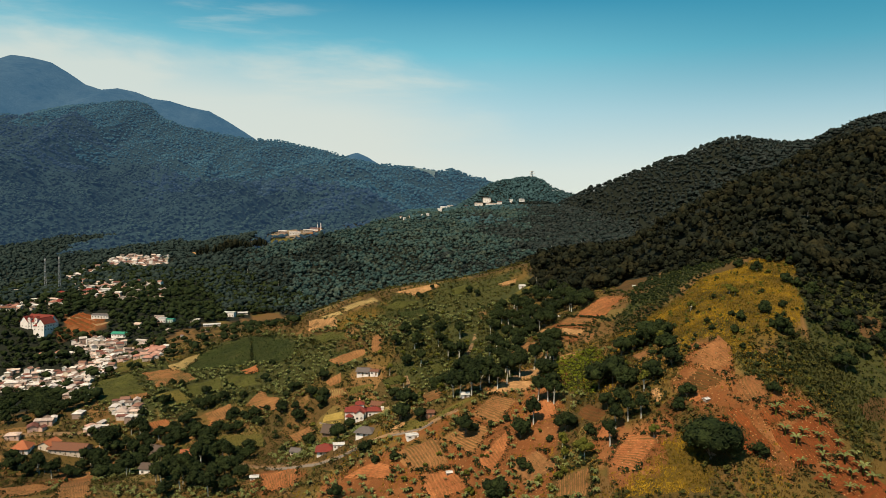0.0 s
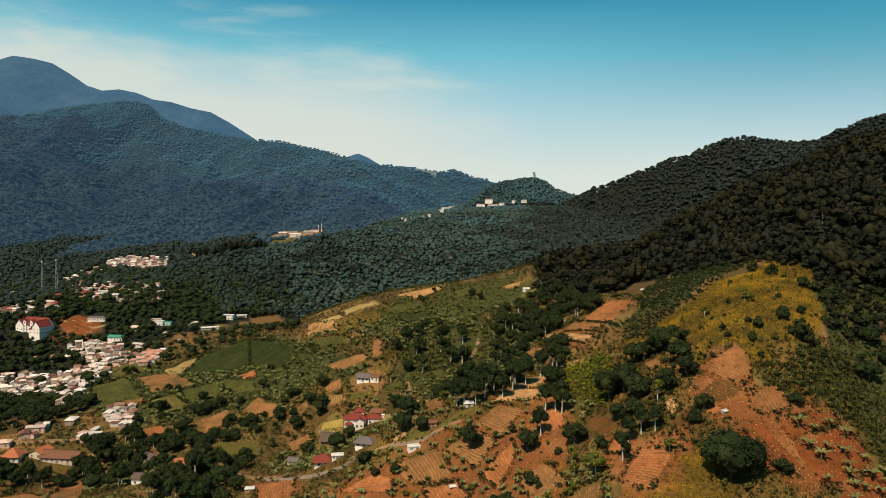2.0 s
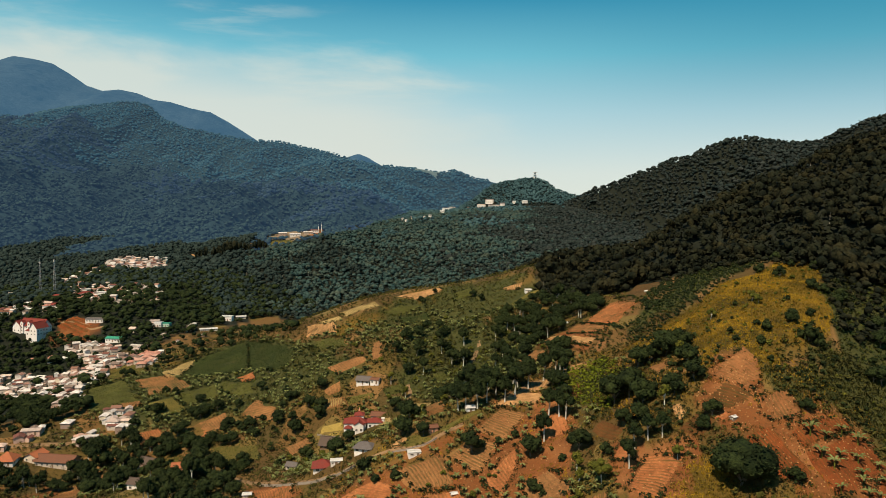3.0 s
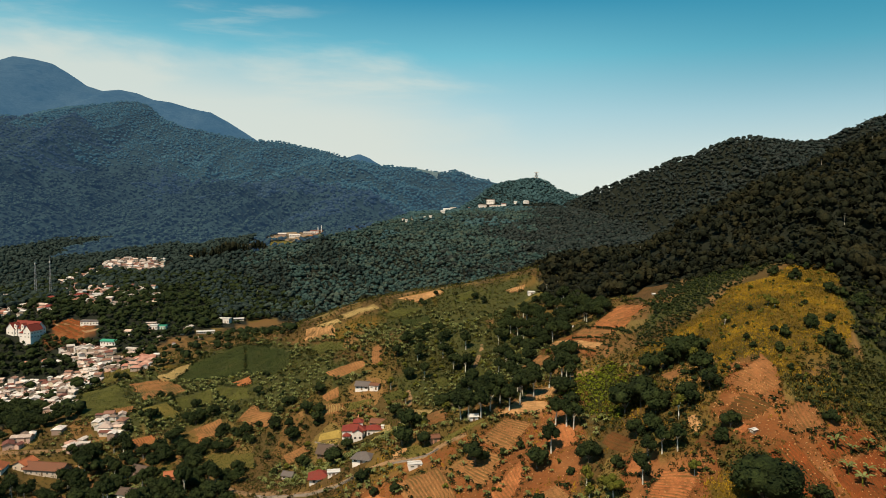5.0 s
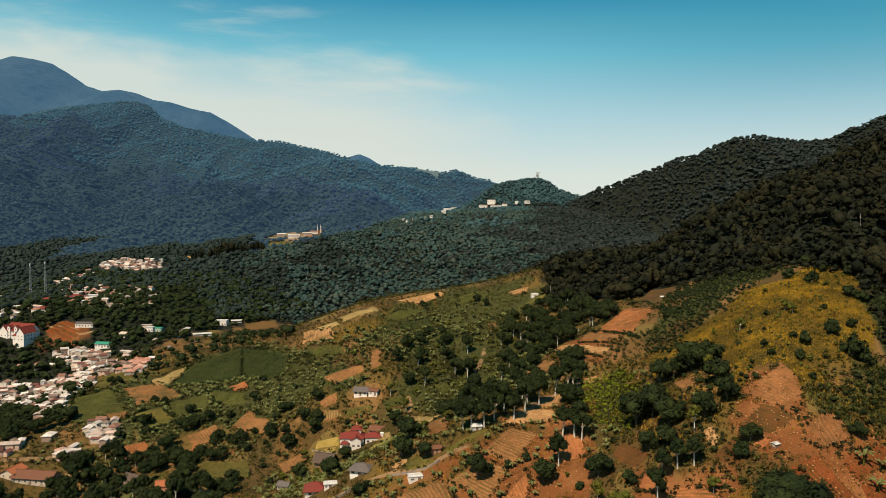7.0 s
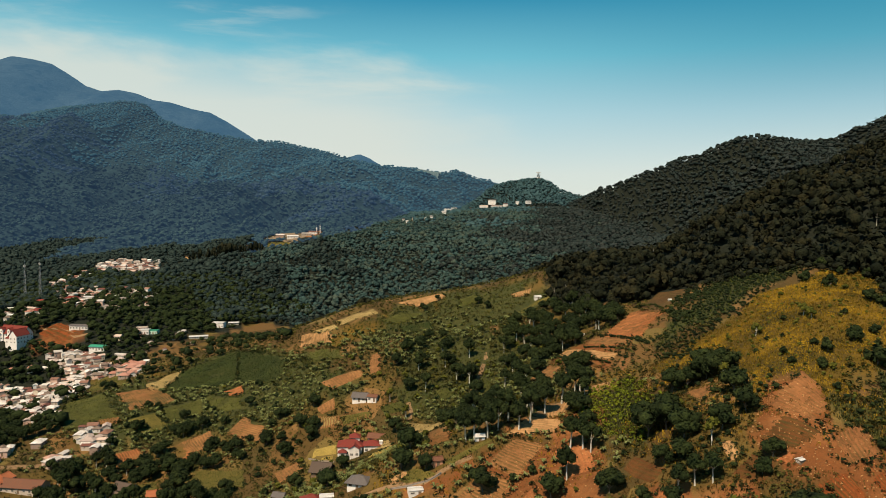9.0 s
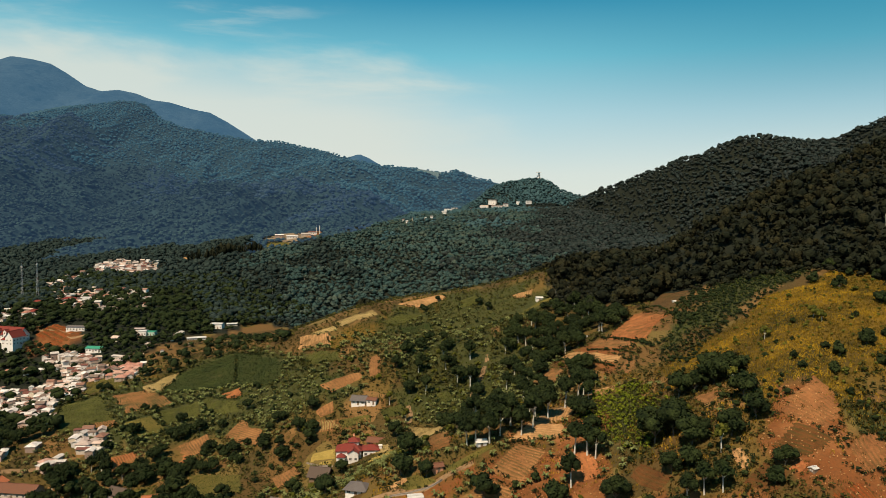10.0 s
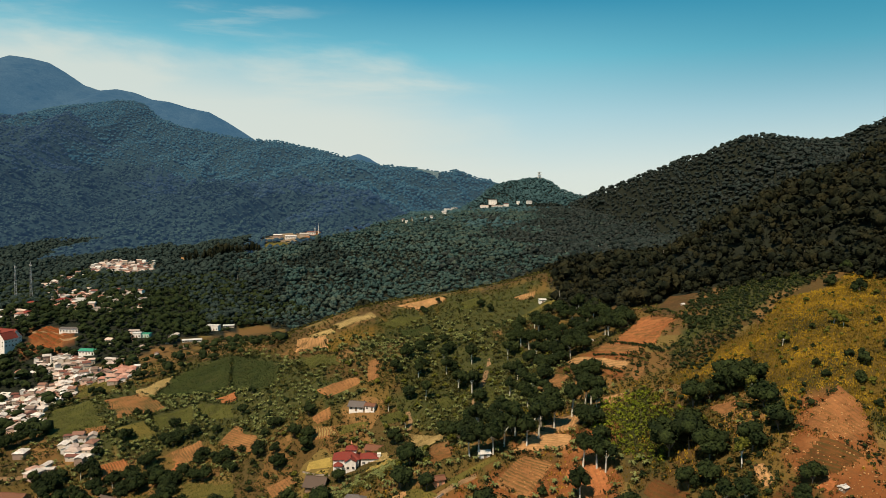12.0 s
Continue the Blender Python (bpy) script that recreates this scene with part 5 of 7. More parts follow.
house_at(-79.4, 1270.0, -6, "small white house in the valley forest", 4.3, 3.0, 2.0, 0.3, 0.5, M_WHITE, M_ROOFS, False, (4, 2), 5, "house", "house")
house_at(-28.2, 1316.0, 12, "small white house in the valley forest", 5.5, 3.9, 2.5, 0.3, 0.5, M_WHITE, M_ROOFS, False, (4, 2), 5, "house", "house")
house_at(-39.5, 1289.9, -14, "small pale house in the valley forest", 4.3, 3.0, 2.0, 0.3, 0.5, M_WALL, M_PALE, False, (4, 2), 5, "house", "house")
house_at(-285.2, 1170.6, 8, "pale building on the cleared plateau", 14, 8, 3.5, 0.3, 0.5, M_WALL, M_ROOFS, False, (4, 2), 1, "house", "house")
house_at(-255.3, 1137, 8, "pale building on the cleared plateau", 18, 8, 3.5, 0.3, 0.5, M_WALL, M_ROOFS, False, (4, 2), 1, "house", "house")
house_at(-236.3, 1154.8, 8, "pale building on the cleared plateau", 16, 8, 3.5, 0.3, 0.5, M_WALL, M_ROOFS, False, (4, 2), 1, "house", "house")
house_at(-228.7, 1172.3, 8, "pale building on the cleared plateau", 14, 8, 3.5, 0.3, 0.5, M_WALL, M_ROOFS, False, (4, 2), 1, "house", "house")

def convent(x, y, turn):
    """Large white building: a tall main range, two cross wings with steep red gables."""
    h = thing_at("convent", x, y, turn, 0.0)
    house_body(h, 26.0, 11.0, 6.5, 1.1, 0.7, M_WHITE, M_RED, False, foot=6, windows=(8, 3))
    house_body(h, 18.0, 9.0, 6.0, 1.1, 0.6, M_WHITE, M_RED, False, foot=6, windows=(5, 2), at=(-15.0, 2.0, 0), turn=90)
    house_body(h, 13.0, 8.0, 7.5, 1.25, 0.6, M_WHITE, M_RED, False, foot=8, windows=(4, 2), at=(12.0, -8.0, -1), turn=90)
    house_body(h, 7.0, 6.0, 5.0, 0.9, 0.5, M_WHITE, M_RED, True, foot=8, windows=(2, 2), door=False, at=(4.5, -9.0, -1.5))
    for s in (-9.5, -1.5):
        house_body(h, 4.0, 3.2, 9.5, 0.9, 0.4, M_WHITE, M_RED, False, foot=1, windows=(1, 1), door=False, at=(s, -4.5, 0), turn=90)
    CLEAR.append([(x - 20, y - 8), (x + 8, y - 15), (x + 20, y - 18), (x + 20, y + 8), (x - 20, y + 8)])
    return tagged(h, "large white convent building with steep dark red roofs", "convent")


convent(-388.0, 632.5, -14)


# Village houses: a few patterns, repeated with their parts.
def pattern(L, W, H, pitch, hip, wall, roof, windows, label):
    h = new("village_house")
    h.matrix_basis = pose(0, -400, -400)
    house_body(h, L, W, H, pitch, 0.5, wall, roof, hip, foot=4.0, windows=windows)
    return tagged(h, label, "house", "village houses")


PATTERNS = [
    pattern(7.0, 5.6, 2.5, 0.45, False, M_WALL, M_ROOFS, (2, 0), "small plastered house with a weathered gabled roof"),
    pattern(8.5, 6.2, 2.6, 0.42, True, M_WALL, M_ROOFS, (2, 0), "plastered village house with a weathered hipped roof"),
    pattern(6.2, 5.6, 4.8, 0.40, False, M_WALL, M_ROOFS, (2, 0), "narrow two-storey plastered house with a weathered roof"),
    pattern(10.5, 5.4, 2.5, 0.30, False, M_WALL, M_ROOFS, (2, 0), "long low plastered house with a sheet roof"),
    pattern(7.8, 6.0, 2.6, 0.5, True, M_WALL, M_ROSE, (2, 0), "plastered village house with a rose tiled roof"),
]


VILLAGE = []


def join_far(things, keep, name, label, category, swap=()):
    """All but the nearest things of a kind become one object that nobody could count."""
    things = sorted(things, key=lambda h: h.matrix_basis.translation.length)
    verts, faces, slots, kinds = [], [], [], []
    for h in things[keep:]:
        stack = [(h, h.matrix_basis.copy())]
        while stack:
            ob, m = stack.pop()
            stack += [(c, m @ c.matrix_basis) for c in ob.children]
            if ob.data:
                k = len(verts)
                mat = dict(swap).get(ob.data.materials[0], ob.data.materials[0])
                if mat not in kinds:
                    kinds.append(mat)
                verts += [m @ v.co for v in ob.data.vertices]
                faces += [[k + i for i in f.vertices] for f in ob.data.polygons]
                slots += [kinds.index(mat)] * len(ob.data.polygons)
        for o in (*h.children_recursive, h):
            bpy.data.objects.remove(o)
    me = bpy.data.meshes.new(name)
    me.from_pydata(verts, [], faces)
    for mat in kinds:
        me.materials.append(mat)
    me.polygons.foreach_set("material_index", slots)
    return tagged(new(name, me), label, category, kind="stuff")


def quarter(poly, step, share, turn, seed, kinds=(0, 1, 2, 3), size=1.0, keep=lambda x, y: True):
    """A part of the village: houses in loose rows."""
    r = np.random.default_rng(seed)
    x, y = spots([poly], step, r, ragged=2.0)
    for px, py in zip(x, y):
        if r.random() > share:
            continue
        src = PATTERNS[kinds[r.integers(len(kinds))]]
        a = turn + r.choice([0, 90]) + r.uniform(-25, 25)
        m = pose(px, py, float(land(px, py)) + 0.4, 0, 0, a)
        h = copy_thing(src, m)
        s = size * r.uniform(0.62, 1.22)
        h.matrix_basis = m @ Matrix.Diagonal((s, s, s * r.uniform(0.9, 1.15), 1))
        VILLAGE.append(h)
        d = 4.2 * size * (1.6 if py > 850 else 1.0)
        CLEAR.append([(px - d, py - d), (px + d, py - d), (px + d, py + d), (px - d, py + d)])


quarter([(-384, 564), (-375, 573), (-354, 570), (-333, 560), (-311, 566), (-290, 558), (-256, 510), (-268, 495), (-240, 447), (-259, 448), (-331, 525), (-369, 540)], 5.1, 0.92, 12, 1, (0, 0, 1, 2, 3), 0.76)
quarter([(-342, 604), (-330, 610), (-302, 602), (-275, 579), (-253, 530), (-288, 555), (-311, 574), (-332, 590)], 5.1, 0.93, 20, 2, (0, 1, 3, 0, 2), 0.76)
quarter([(-273, 572), (-265, 580), (-232, 548), (-222, 528), (-241, 522)], 6.2, 0.9, 10, 3, (4, 4, 0), 0.8)
quarter([(-224, 433), (-217, 440), (-199, 441), (-191, 422), (-196, 410), (-211, 420)], 5.2, 0.92, 5, 4, (0, 1, 2, 3, 0), 0.76)
quarter([(-224, 405), (-203, 412), (-197, 403), (-218, 396)], 6.8, 0.85, -5, 5, (1, 3, 4), 0.8)
quarter([(-260, 401), (-244, 416), (-230, 425), (-224, 417), (-236, 403), (-251, 390)], 8, 0.7, 15, 6, (3, 1, 0), 0.8)
quarter([(-371, 595), (-337, 594), (-323, 575), (-361, 583)], 11, 0.7, 0, 7, (0, 1, 4), 1)
quarter([(-486, 847), (-425, 842), (-338, 810), (-302, 722), (-338, 699), (-391, 713)], 9.5, 0.62, 5, 8, (0, 1, 2, 3, 4), 0.9)
quarter([(-518, 993), (-497, 1040), (-421, 1010), (-391, 928), (-477, 946)], 8.2, 0.9, 10, 9, (0, 1, 2, 3), 0.95)
quarter([(-505, 866), (-505, 961), (-478, 925), (-478, 845)], 9.0, 0.7, 10, 10, (0, 1, 2), 0.9)
quarter([(-482, 710), (-438, 735), (-400, 675), (-412, 657), (-437, 644)], 12, 0.5, 5, 11, (1, 3, 4), 0.9)
quarter([(-308, 644), (-280, 656), (-266, 624), (-292, 621)], 10, 0.6, 0, 12, (0, 1, 3), 0.85)
quarter([(-262, 384), (-238, 389), (-234, 381), (-256, 375)], 12, 0.6, 0, 13, (0, 1, 4), 1)
quarter([(-275, 595), (-251, 640), (-215, 687), (-195, 591), (-218, 557), (-249, 549)], 12, 0.3, 8, 14, (0, 1, 3), 0.8)
quarter([(-442, 650), (-406, 676), (-435, 758), (-522, 834), (-516, 760)], 13, 0.45, 8, 15, (1, 2, 3, 4), 0.9)
join_far(VILLAGE, 300, "village_houses", "crowded plastered houses with weathered roofs farther up the village", "houses", ((M_WALL, M_WALL_FAR), (M_ROOFS, M_ROOFS_FAR)))
for p in PATTERNS:
    for o in (*p.children_recursive, p):
        bpy.data.objects.remove(o)

rng = np.random.default_rng(5)


def in_view(x, y):
    """The stretch of country that the flight looks out over."""
    crest = np.interp(x, [c[0] for c in CREST_RIGHT], [c[1] for c in CREST_RIGHT])
    return (np.abs(x) < 0.72 * y + 70) & ((x < 440) | (y < crest + 45))


wx, wy = spots([WOODS[0]], 5.2, rng, CLEAR)
near = (wy + 0.4 * wx + 130 * fbm(wx / 60.0, wy / 60.0, 3, 65) < 640) & in_view(wx, wy)
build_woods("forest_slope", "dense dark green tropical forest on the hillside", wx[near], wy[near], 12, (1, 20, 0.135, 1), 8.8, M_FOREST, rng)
wx, wy = spots([WOODS[0]], 6.3, rng, CLEAR)
side = (wx + 110 * fbm(wx / 70.0, wy / 70.0, 3, 58) + 120 * (rng.random(len(wx)) - 0.5) > 0.10 * (wy - 640) + 70) & (wy < 1660)
seen = (wy + 0.4 * wx + 130 * fbm(wx / 60.0, wy / 60.0, 3, 65) >= 630) & in_view(wx, wy)
ridge, vale = seen & side, seen & ~side
rim = np.interp(wx, [c[0] for c in CREST_RIGHT], [c[1] for c in CREST_RIGHT])
build_woods("forest_ridge", "dense dark forest over the high ridge", wx[ridge], wy[ridge], 12, (1, 4, 0.17, 1), 8.2, M_FOREST_MID, rng, land(wx[ridge], wy[ridge]) - 1.2 * (wy[ridge] > rim[ridge] - 40), (1.0, 1.45), 0.36)
far = vale & (wy + 300 * fbm(wx / 90.0, wy / 90.0, 3, 59) + 260 * (rng.random(len(wx)) - 0.5) > 1330)
vale &= ~far
hollow = vale & (wx + 120 * fbm(wx / 60.0, wy / 60.0, 3, 62) < -0.30 * wy + 60)
vale &= ~hollow
build_woods("forest_hollow", "dense dark forest above the village", wx[hollow], wy[hollow], 12, (1, 5, 0.16, 1), 7.6, M_FOREST_DARK, rng, None, (1.0, 1.4), 0.40)
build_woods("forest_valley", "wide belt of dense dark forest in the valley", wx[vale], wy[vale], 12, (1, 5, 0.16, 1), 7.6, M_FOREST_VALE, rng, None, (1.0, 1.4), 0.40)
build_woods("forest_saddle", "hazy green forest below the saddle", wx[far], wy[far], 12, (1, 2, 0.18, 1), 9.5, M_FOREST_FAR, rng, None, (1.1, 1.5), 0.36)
wx, wy = spots([WOODS[1]], 6.4, rng, CLEAR)
seen = (np.abs(wx) < 0.75 * wy + 40) & (land(wx, wy) > left_flank(wx, wy))
build_woods("forest_foot", "dense forest at the foot of the mountain", wx[seen], wy[seen], 8, (1, 4, 0.17, 1), 7.8, M_FOREST_DARK, rng, None, (1.0, 1.4), 0.40)
wx, wy = spots([[(-1900, 2750), (-720, 960), (-250, 960), (150, 1400), (330, 1850), (420, 2210), (100, 2260), (-800, 2380), (-1200, 2640), (-1700, 2750)]], 11.0, rng, CLEAR)
top = np.interp(wx, [c[0] for c in CREST_LEFT], [c[1] for c in CREST_LEFT])
seen = (np.abs(wx) < 0.73 * wy + 30) & (wy < top + 14) & ~inside(wx, wy, [(-95, 2122), (-98, 2204), (-18, 2208), (-18, 2122)]) & ((left_flank(wx, wy) > land(wx, wy) - 1.0) | ~(inside(wx, wy, WOODS[0]) | inside(wx, wy, WOODS[1])))
wx, wy = wx[seen], wy[seen]
wz = np.maximum(left_flank(wx, wy), land(wx, wy))
low = wz + 45 * fbm(wx / 150.0, wy / 150.0, 3, 63) + 0.14 * wx < 110
high = ~low & (wy + 0.55 * wx + 160 * fbm(wx / 200.0, wy / 200.0, 3, 64) > 1500)
mid = ~low & ~high
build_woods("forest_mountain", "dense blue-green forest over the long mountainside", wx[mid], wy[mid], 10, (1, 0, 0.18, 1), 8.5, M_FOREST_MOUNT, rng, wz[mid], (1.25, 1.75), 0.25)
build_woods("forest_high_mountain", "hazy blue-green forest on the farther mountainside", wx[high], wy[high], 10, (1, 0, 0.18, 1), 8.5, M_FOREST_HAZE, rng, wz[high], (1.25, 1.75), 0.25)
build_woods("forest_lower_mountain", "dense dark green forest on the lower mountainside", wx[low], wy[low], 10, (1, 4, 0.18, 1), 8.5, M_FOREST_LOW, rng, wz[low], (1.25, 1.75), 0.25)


# a dark row of conifers below the plateau
t = np.arange(0, 1, 0.016)
wx = np.interp(t, [0, 0.3, 0.63, 1], [-366.0, -341.6, -313.0, -274.7]) + rng.normal(0, 3.0, len(t))
wy = np.interp(t, [0, 0.3, 0.63, 1], [990.9, 1001.9, 1017.4, 1033.1]) + rng.normal(0, 4.0, len(t))
build_woods("conifer_row", "dark row of tall conifers below the plateau", wx, wy, 8, (1, 16, 0.12, 1), 19.0, M_FOREST, rng, None, (0.30, 0.45), 0.42)


def crest_meadow():
    """Grazed clearing on the crest of the mountain."""
    xs, ys = np.arange(-98, -14, 7.0), np.arange(2120, 2206, 7.0)
    x, y = np.meshgrid(xs, ys, indexing="ij")
    x, y = x + 6 * fbm(x / 20.0, y / 20.0, 2, 66), y + 6 * fbm(x / 20.0, y / 20.0, 2, 67)
    ob = mesh_from("crest_meadow", np.stack([x, y, left_flank(x, y) + 3.0], -1).reshape(-1, 3), grid_faces(len(xs), len(ys)), M_FIELD_MEADOW, True)
    return tagged(ob, "pale grazed clearing on the mountain crest", "meadow", kind="structure")


# The meadow grass carries the mountain's haze glow too.
M_FIELD_MEADOW = foliage("far meadow grass", (0.07, 0.11, 0.085), (0.11, 0.15, 0.115), (0.17, 0.20, 0.15), 0.02, 0.4, HAZE_GLOW)
crest_meadow()


def pale_stems(x, y, tall, rng):
    """Bare pale trunks that stand out of the forest."""
    v, f = [], []
    for px, py in zip(x, y):
        z, h = float(land(px, py)), tall * rng.uniform(0.7, 1.2)
        lean = rng.normal(0, 0.05, 2) * h
        k = len(v)
        for c, r in (((px, py, z), 0.13), ((px + lean[0], py + lean[1], z + h), 0.06)):
            for a in (0.0, 2.1, 4.2):
                v.append((c[0] + r * np.cos(a), c[1] + r * np.sin(a), c[2]))
        f += [(k, k + 1, k + 4, k + 3), (k + 1, k + 2, k + 5, k + 4), (k + 2, k, k + 3, k + 5)]
    ob = mesh_from("forest_stems", v, f, M_PALE_BARK, True)
    return tagged(ob, "bare pale trunks standing in the forest", "tree trunks", kind="stuff")


wx, wy = spots([WOODS[0]], 12.0, rng, CLEAR)
seen = (wy < 900) & in_view(wx, wy) & (rng.random(len(wx)) < 0.08)
pale_stems(wx[seen], wy[seen], 7.0, rng)

# ---- trees near enough to count ----
def tube(verts, faces, a, b, r0, r1, sides=6):
    """A tapered limb from a to b, added to lists."""
    a, b = np.array(a, float), np.array(b, float)
    d = (b - a) / np.linalg.norm(b - a)
    t = np.cross(d, [0.3, 0.9, 0.2])
    t /= np.linalg.norm(t)
    s = np.cross(d, t)
    k = len(verts)
    for c, r in ((a, r0), (b, r1)):
        for j in range(sides):
            w = 2 * np.pi * j / sides
            verts.append(c + r * (np.cos(w) * t + np.sin(w) * s))
    for j in range(sides):
        i = (j + 1) % sides
        faces.append((k + j, k + i, k + sides + i, k + sides + j))


def tree_pattern(name, label, seed, tall, wide, bare, n, size, leaves, stem, lobes=6, category="tree", group="trees"):
    """A tree: a leaning tapered trunk with limbs, and a crown of leaf clumps in uneven lobes with gaps."""
    r = np.random.default_rng(seed)
    thing = new(name)
    v, f = [], []
    lean = r.uniform(-0.06, 0.06, 2) * tall
    fork = np.array([lean[0], lean[1], bare * tall])
    tube(v, f, (0, 0, -1.0), fork * [0.5, 0.5, 0.5], 0.030 * tall, 0.023 * tall)
    tube(v, f, fork * [0.5, 0.5, 0.5], fork, 0.023 * tall, 0.018 * tall)
    cv, cf, base = [], [], 0
    for k in range(lobes):
        a = 2 * np.pi * (k + r.uniform(-0.3, 0.3)) / lobes
        out = wide * (0.30 if k else 0.0) * r.uniform(0.7, 1.2)
        up = tall * (bare + (1 - bare) * (r.uniform(0.30, 0.62) if k else 0.66))
        c = np.array([lean[0] + out * np.cos(a), lean[1] + out * np.sin(a), up])
        tube(v, f, fork, c, 0.013 * tall, 0.004 * tall, 5)
        m = n // lobes
        q, g = cards(m, wide * 0.33, wide * 0.33, tall * (1 - bare) * 0.36, size, r, 0.45, 0.4)
        cv.append(q + c)
        cf.append(np.concatenate([g[:, [0, 1, 2]], g[:, [0, 2, 3]]]) + base)
        base += len(q)
        bv, bf = ball(1)
        cv.append(bv * (1 + r.uniform(-0.2, 0.2, (len(bv), 1))) * [wide * 0.24, wide * 0.24, tall * (1 - bare) * 0.26] + c)
        cf.append(bf + base)
        base += len(bv)
    mesh_from("trunk", v, f, stem, True, thing)
    mesh_from("crown", np.concatenate(cv), np.concatenate(cf), leaves, False, thing)
    return tagged(thing, label, category, group)


TREES = {
    "round": [tree_pattern("tree", "broad dark green leafy tree", 10 + k, 8.5, 8.0, 0.20, 400, 0.48, M_TREE, M_BARK, 7) for k in range(4)],
    "huge": [tree_pattern("tree", "huge dark spreading tree in the grass", 18, 16.5, 18.0, 0.06, 1900, 0.50, M_TREE, M_BARK, 9)],
    "tall": [tree_pattern("tree", "tall dark tree with a bare pale trunk", 20 + k, 12.0, 6.8, 0.40, 380, 0.43, M_TREE, M_PALE_BARK, 6) for k in range(3)],
    "slim": [tree_pattern("tree", "slender young tree with pale stem", 30 + k, 8.0, 3.4, 0.4, 200, 0.32, M_BUSH, M_PALE_BARK, 5) for k in range(2)],
    "bush": [tree_pattern("bush", "round dark green bush", 40 + k, 3.2, 3.4, 0.08, 130, 0.31, M_TREE, M_BARK, 5, "bush", "bushes") for k in range(3)],
    "light": [tree_pattern("bush", "pale green leafy shrub", 50 + k, 3.0, 3.0, 0.08, 120, 0.31, M_BUSH, M_BARK, 5, "bush", "bushes") for k in range(2)],
    "bare": [tree_pattern("tree", "sparse tree with pale branches", 60 + k, 6.5, 4.5, 0.35, 70, 0.25, M_BUSH, M_PALE_BARK, 7) for k in range(2)],
}


def banana_pattern(seed):
    """A banana plant: a thick green stem and long arching leaves."""
    r = np.random.default_rng(seed)
    thing = new("banana_plant")
    v, f = [], []
    tube(v, f, (0, 0, -0.4), (0.05, 0.0, 1.5), 0.16, 0.10, 6)
    mesh_from("stem", v, f, M_BUSH, True, thing)
    for k in range(6):
        a = 2 * np.pi * k / 6 + r.uniform(-0.3, 0.3)
        reach, rise = r.uniform(1.2, 1.9), r.uniform(1.0, 1.9)
        v = []
        for s in np.linspace(0, 1, 6):
            w = 0.36 * (s ** 0.4) * (1 - s) ** 0.35 + 0.03
            c = np.array([np.cos(a) * reach * s, np.sin(a) * reach * s, 1.4 + rise * s * (1.6 - 1.25 * s)])
            side = np.array([-np.sin(a), np.cos(a), 0]) * w
            v += [c - side - [0, 0, 0.3 * w], c + [0, 0, 0.05], c + side - [0, 0, 0.3 * w]]
        f = [(3 * i + j, 3 * i + j + 1, 3 * i + j + 4, 3 * i + j + 3) for i in range(5) for j in range(2)]
        mesh_from("leaf", v, f, M_BANANA, True, thing)
    return tagged(thing, "banana plant with long pale green leaves", "banana plant", "banana plants")


BANANAS = [banana_pattern(70 + k) for k in range(3)]
PATTERN_TREES = [p for s in TREES.values() for p in s] + BANANAS
PLANTED = []
plant_rng = np.random.default_rng(77)


def plant(kind, x, y, scale=1.0, wide=1.0):
    src = BANANAS if kind == "banana" else TREES[kind]
    p = src[plant_rng.integers(len(src))]
    z = float(land(x, y))
    m = pose(x, y, z - 0.1, 0, 0, plant_rng.uniform(0, 360))
    ob = copy_thing(p, m)
    ob.matrix_basis = m @ Matrix.Diagonal((scale * wide, scale * wide, scale, 1))
    if ob.name.startswith("tree"):
        PLANTED.append(ob)
    return ob


def grove(kinds, poly, step, low, high, seed, clear=True, wide=1.0):
    """Trees scattered over a stretch of ground, off the fields and houses."""
    r = np.random.default_rng(seed)
    x, y = spots([poly], step, r, CLEAR if clear else (), 3.0)
    for px, py in zip(x, y):
        plant(kinds[r.integers(len(kinds))], px, py, r.uniform(low, high), wide)


def thicket(name, label, polys, step, tall, material, seed, shape=(1, 10, 0.15, 1), kinds=8, clear=None, ragged=5.0, category="undergrowth", clumps=0.0):
    """Low growth that nobody could count, as one mesh."""
    r = np.random.default_rng(seed)
    x, y = spots(polys, step, r, CLEAR if clear is None else clear, ragged)
    if clumps:
        ok = fbm(x / clumps, y / clumps, 3, seed) + r.uniform(-0.4, 0.4, len(x)) > -0.4
        x, y = x[ok], y[ok]
    ob = build_woods(name, label, x, y, kinds, shape, tall, material, r, None, (0.9, 1.5), 0.38)
    return tagged(ob, label, category, kind="stuff")


def stones(polys, step, seed, big=1.0):
    """Pale clods and stones strewn over bare earth."""
    r = np.random.default_rng(seed)
    x, y = spots(polys, step, r, (), 5.0)
    bv, bf = ball(1)
    s = big * r.uniform(0.08, 0.30, len(x))[:, None, None]
    v = bv[None] * s * r.uniform(0.6, 1.3, (len(x), 1, 3)) * (1 + r.uniform(-0.2, 0.2, (len(x), len(bv), 1)))
    v = v + np.stack([x, y, land(x, y) + 0.12], -1)[:, None]
    f = bf[None] + (np.arange(len(x)) * len(bv))[:, None, None]
    ob = mesh_from("clods", v.reshape(-1, 3), f.reshape(-1, 3), M_FIELD["tan"])
    return tagged(ob, "pale clods and stones on bare earth", "stones", kind="stuff")


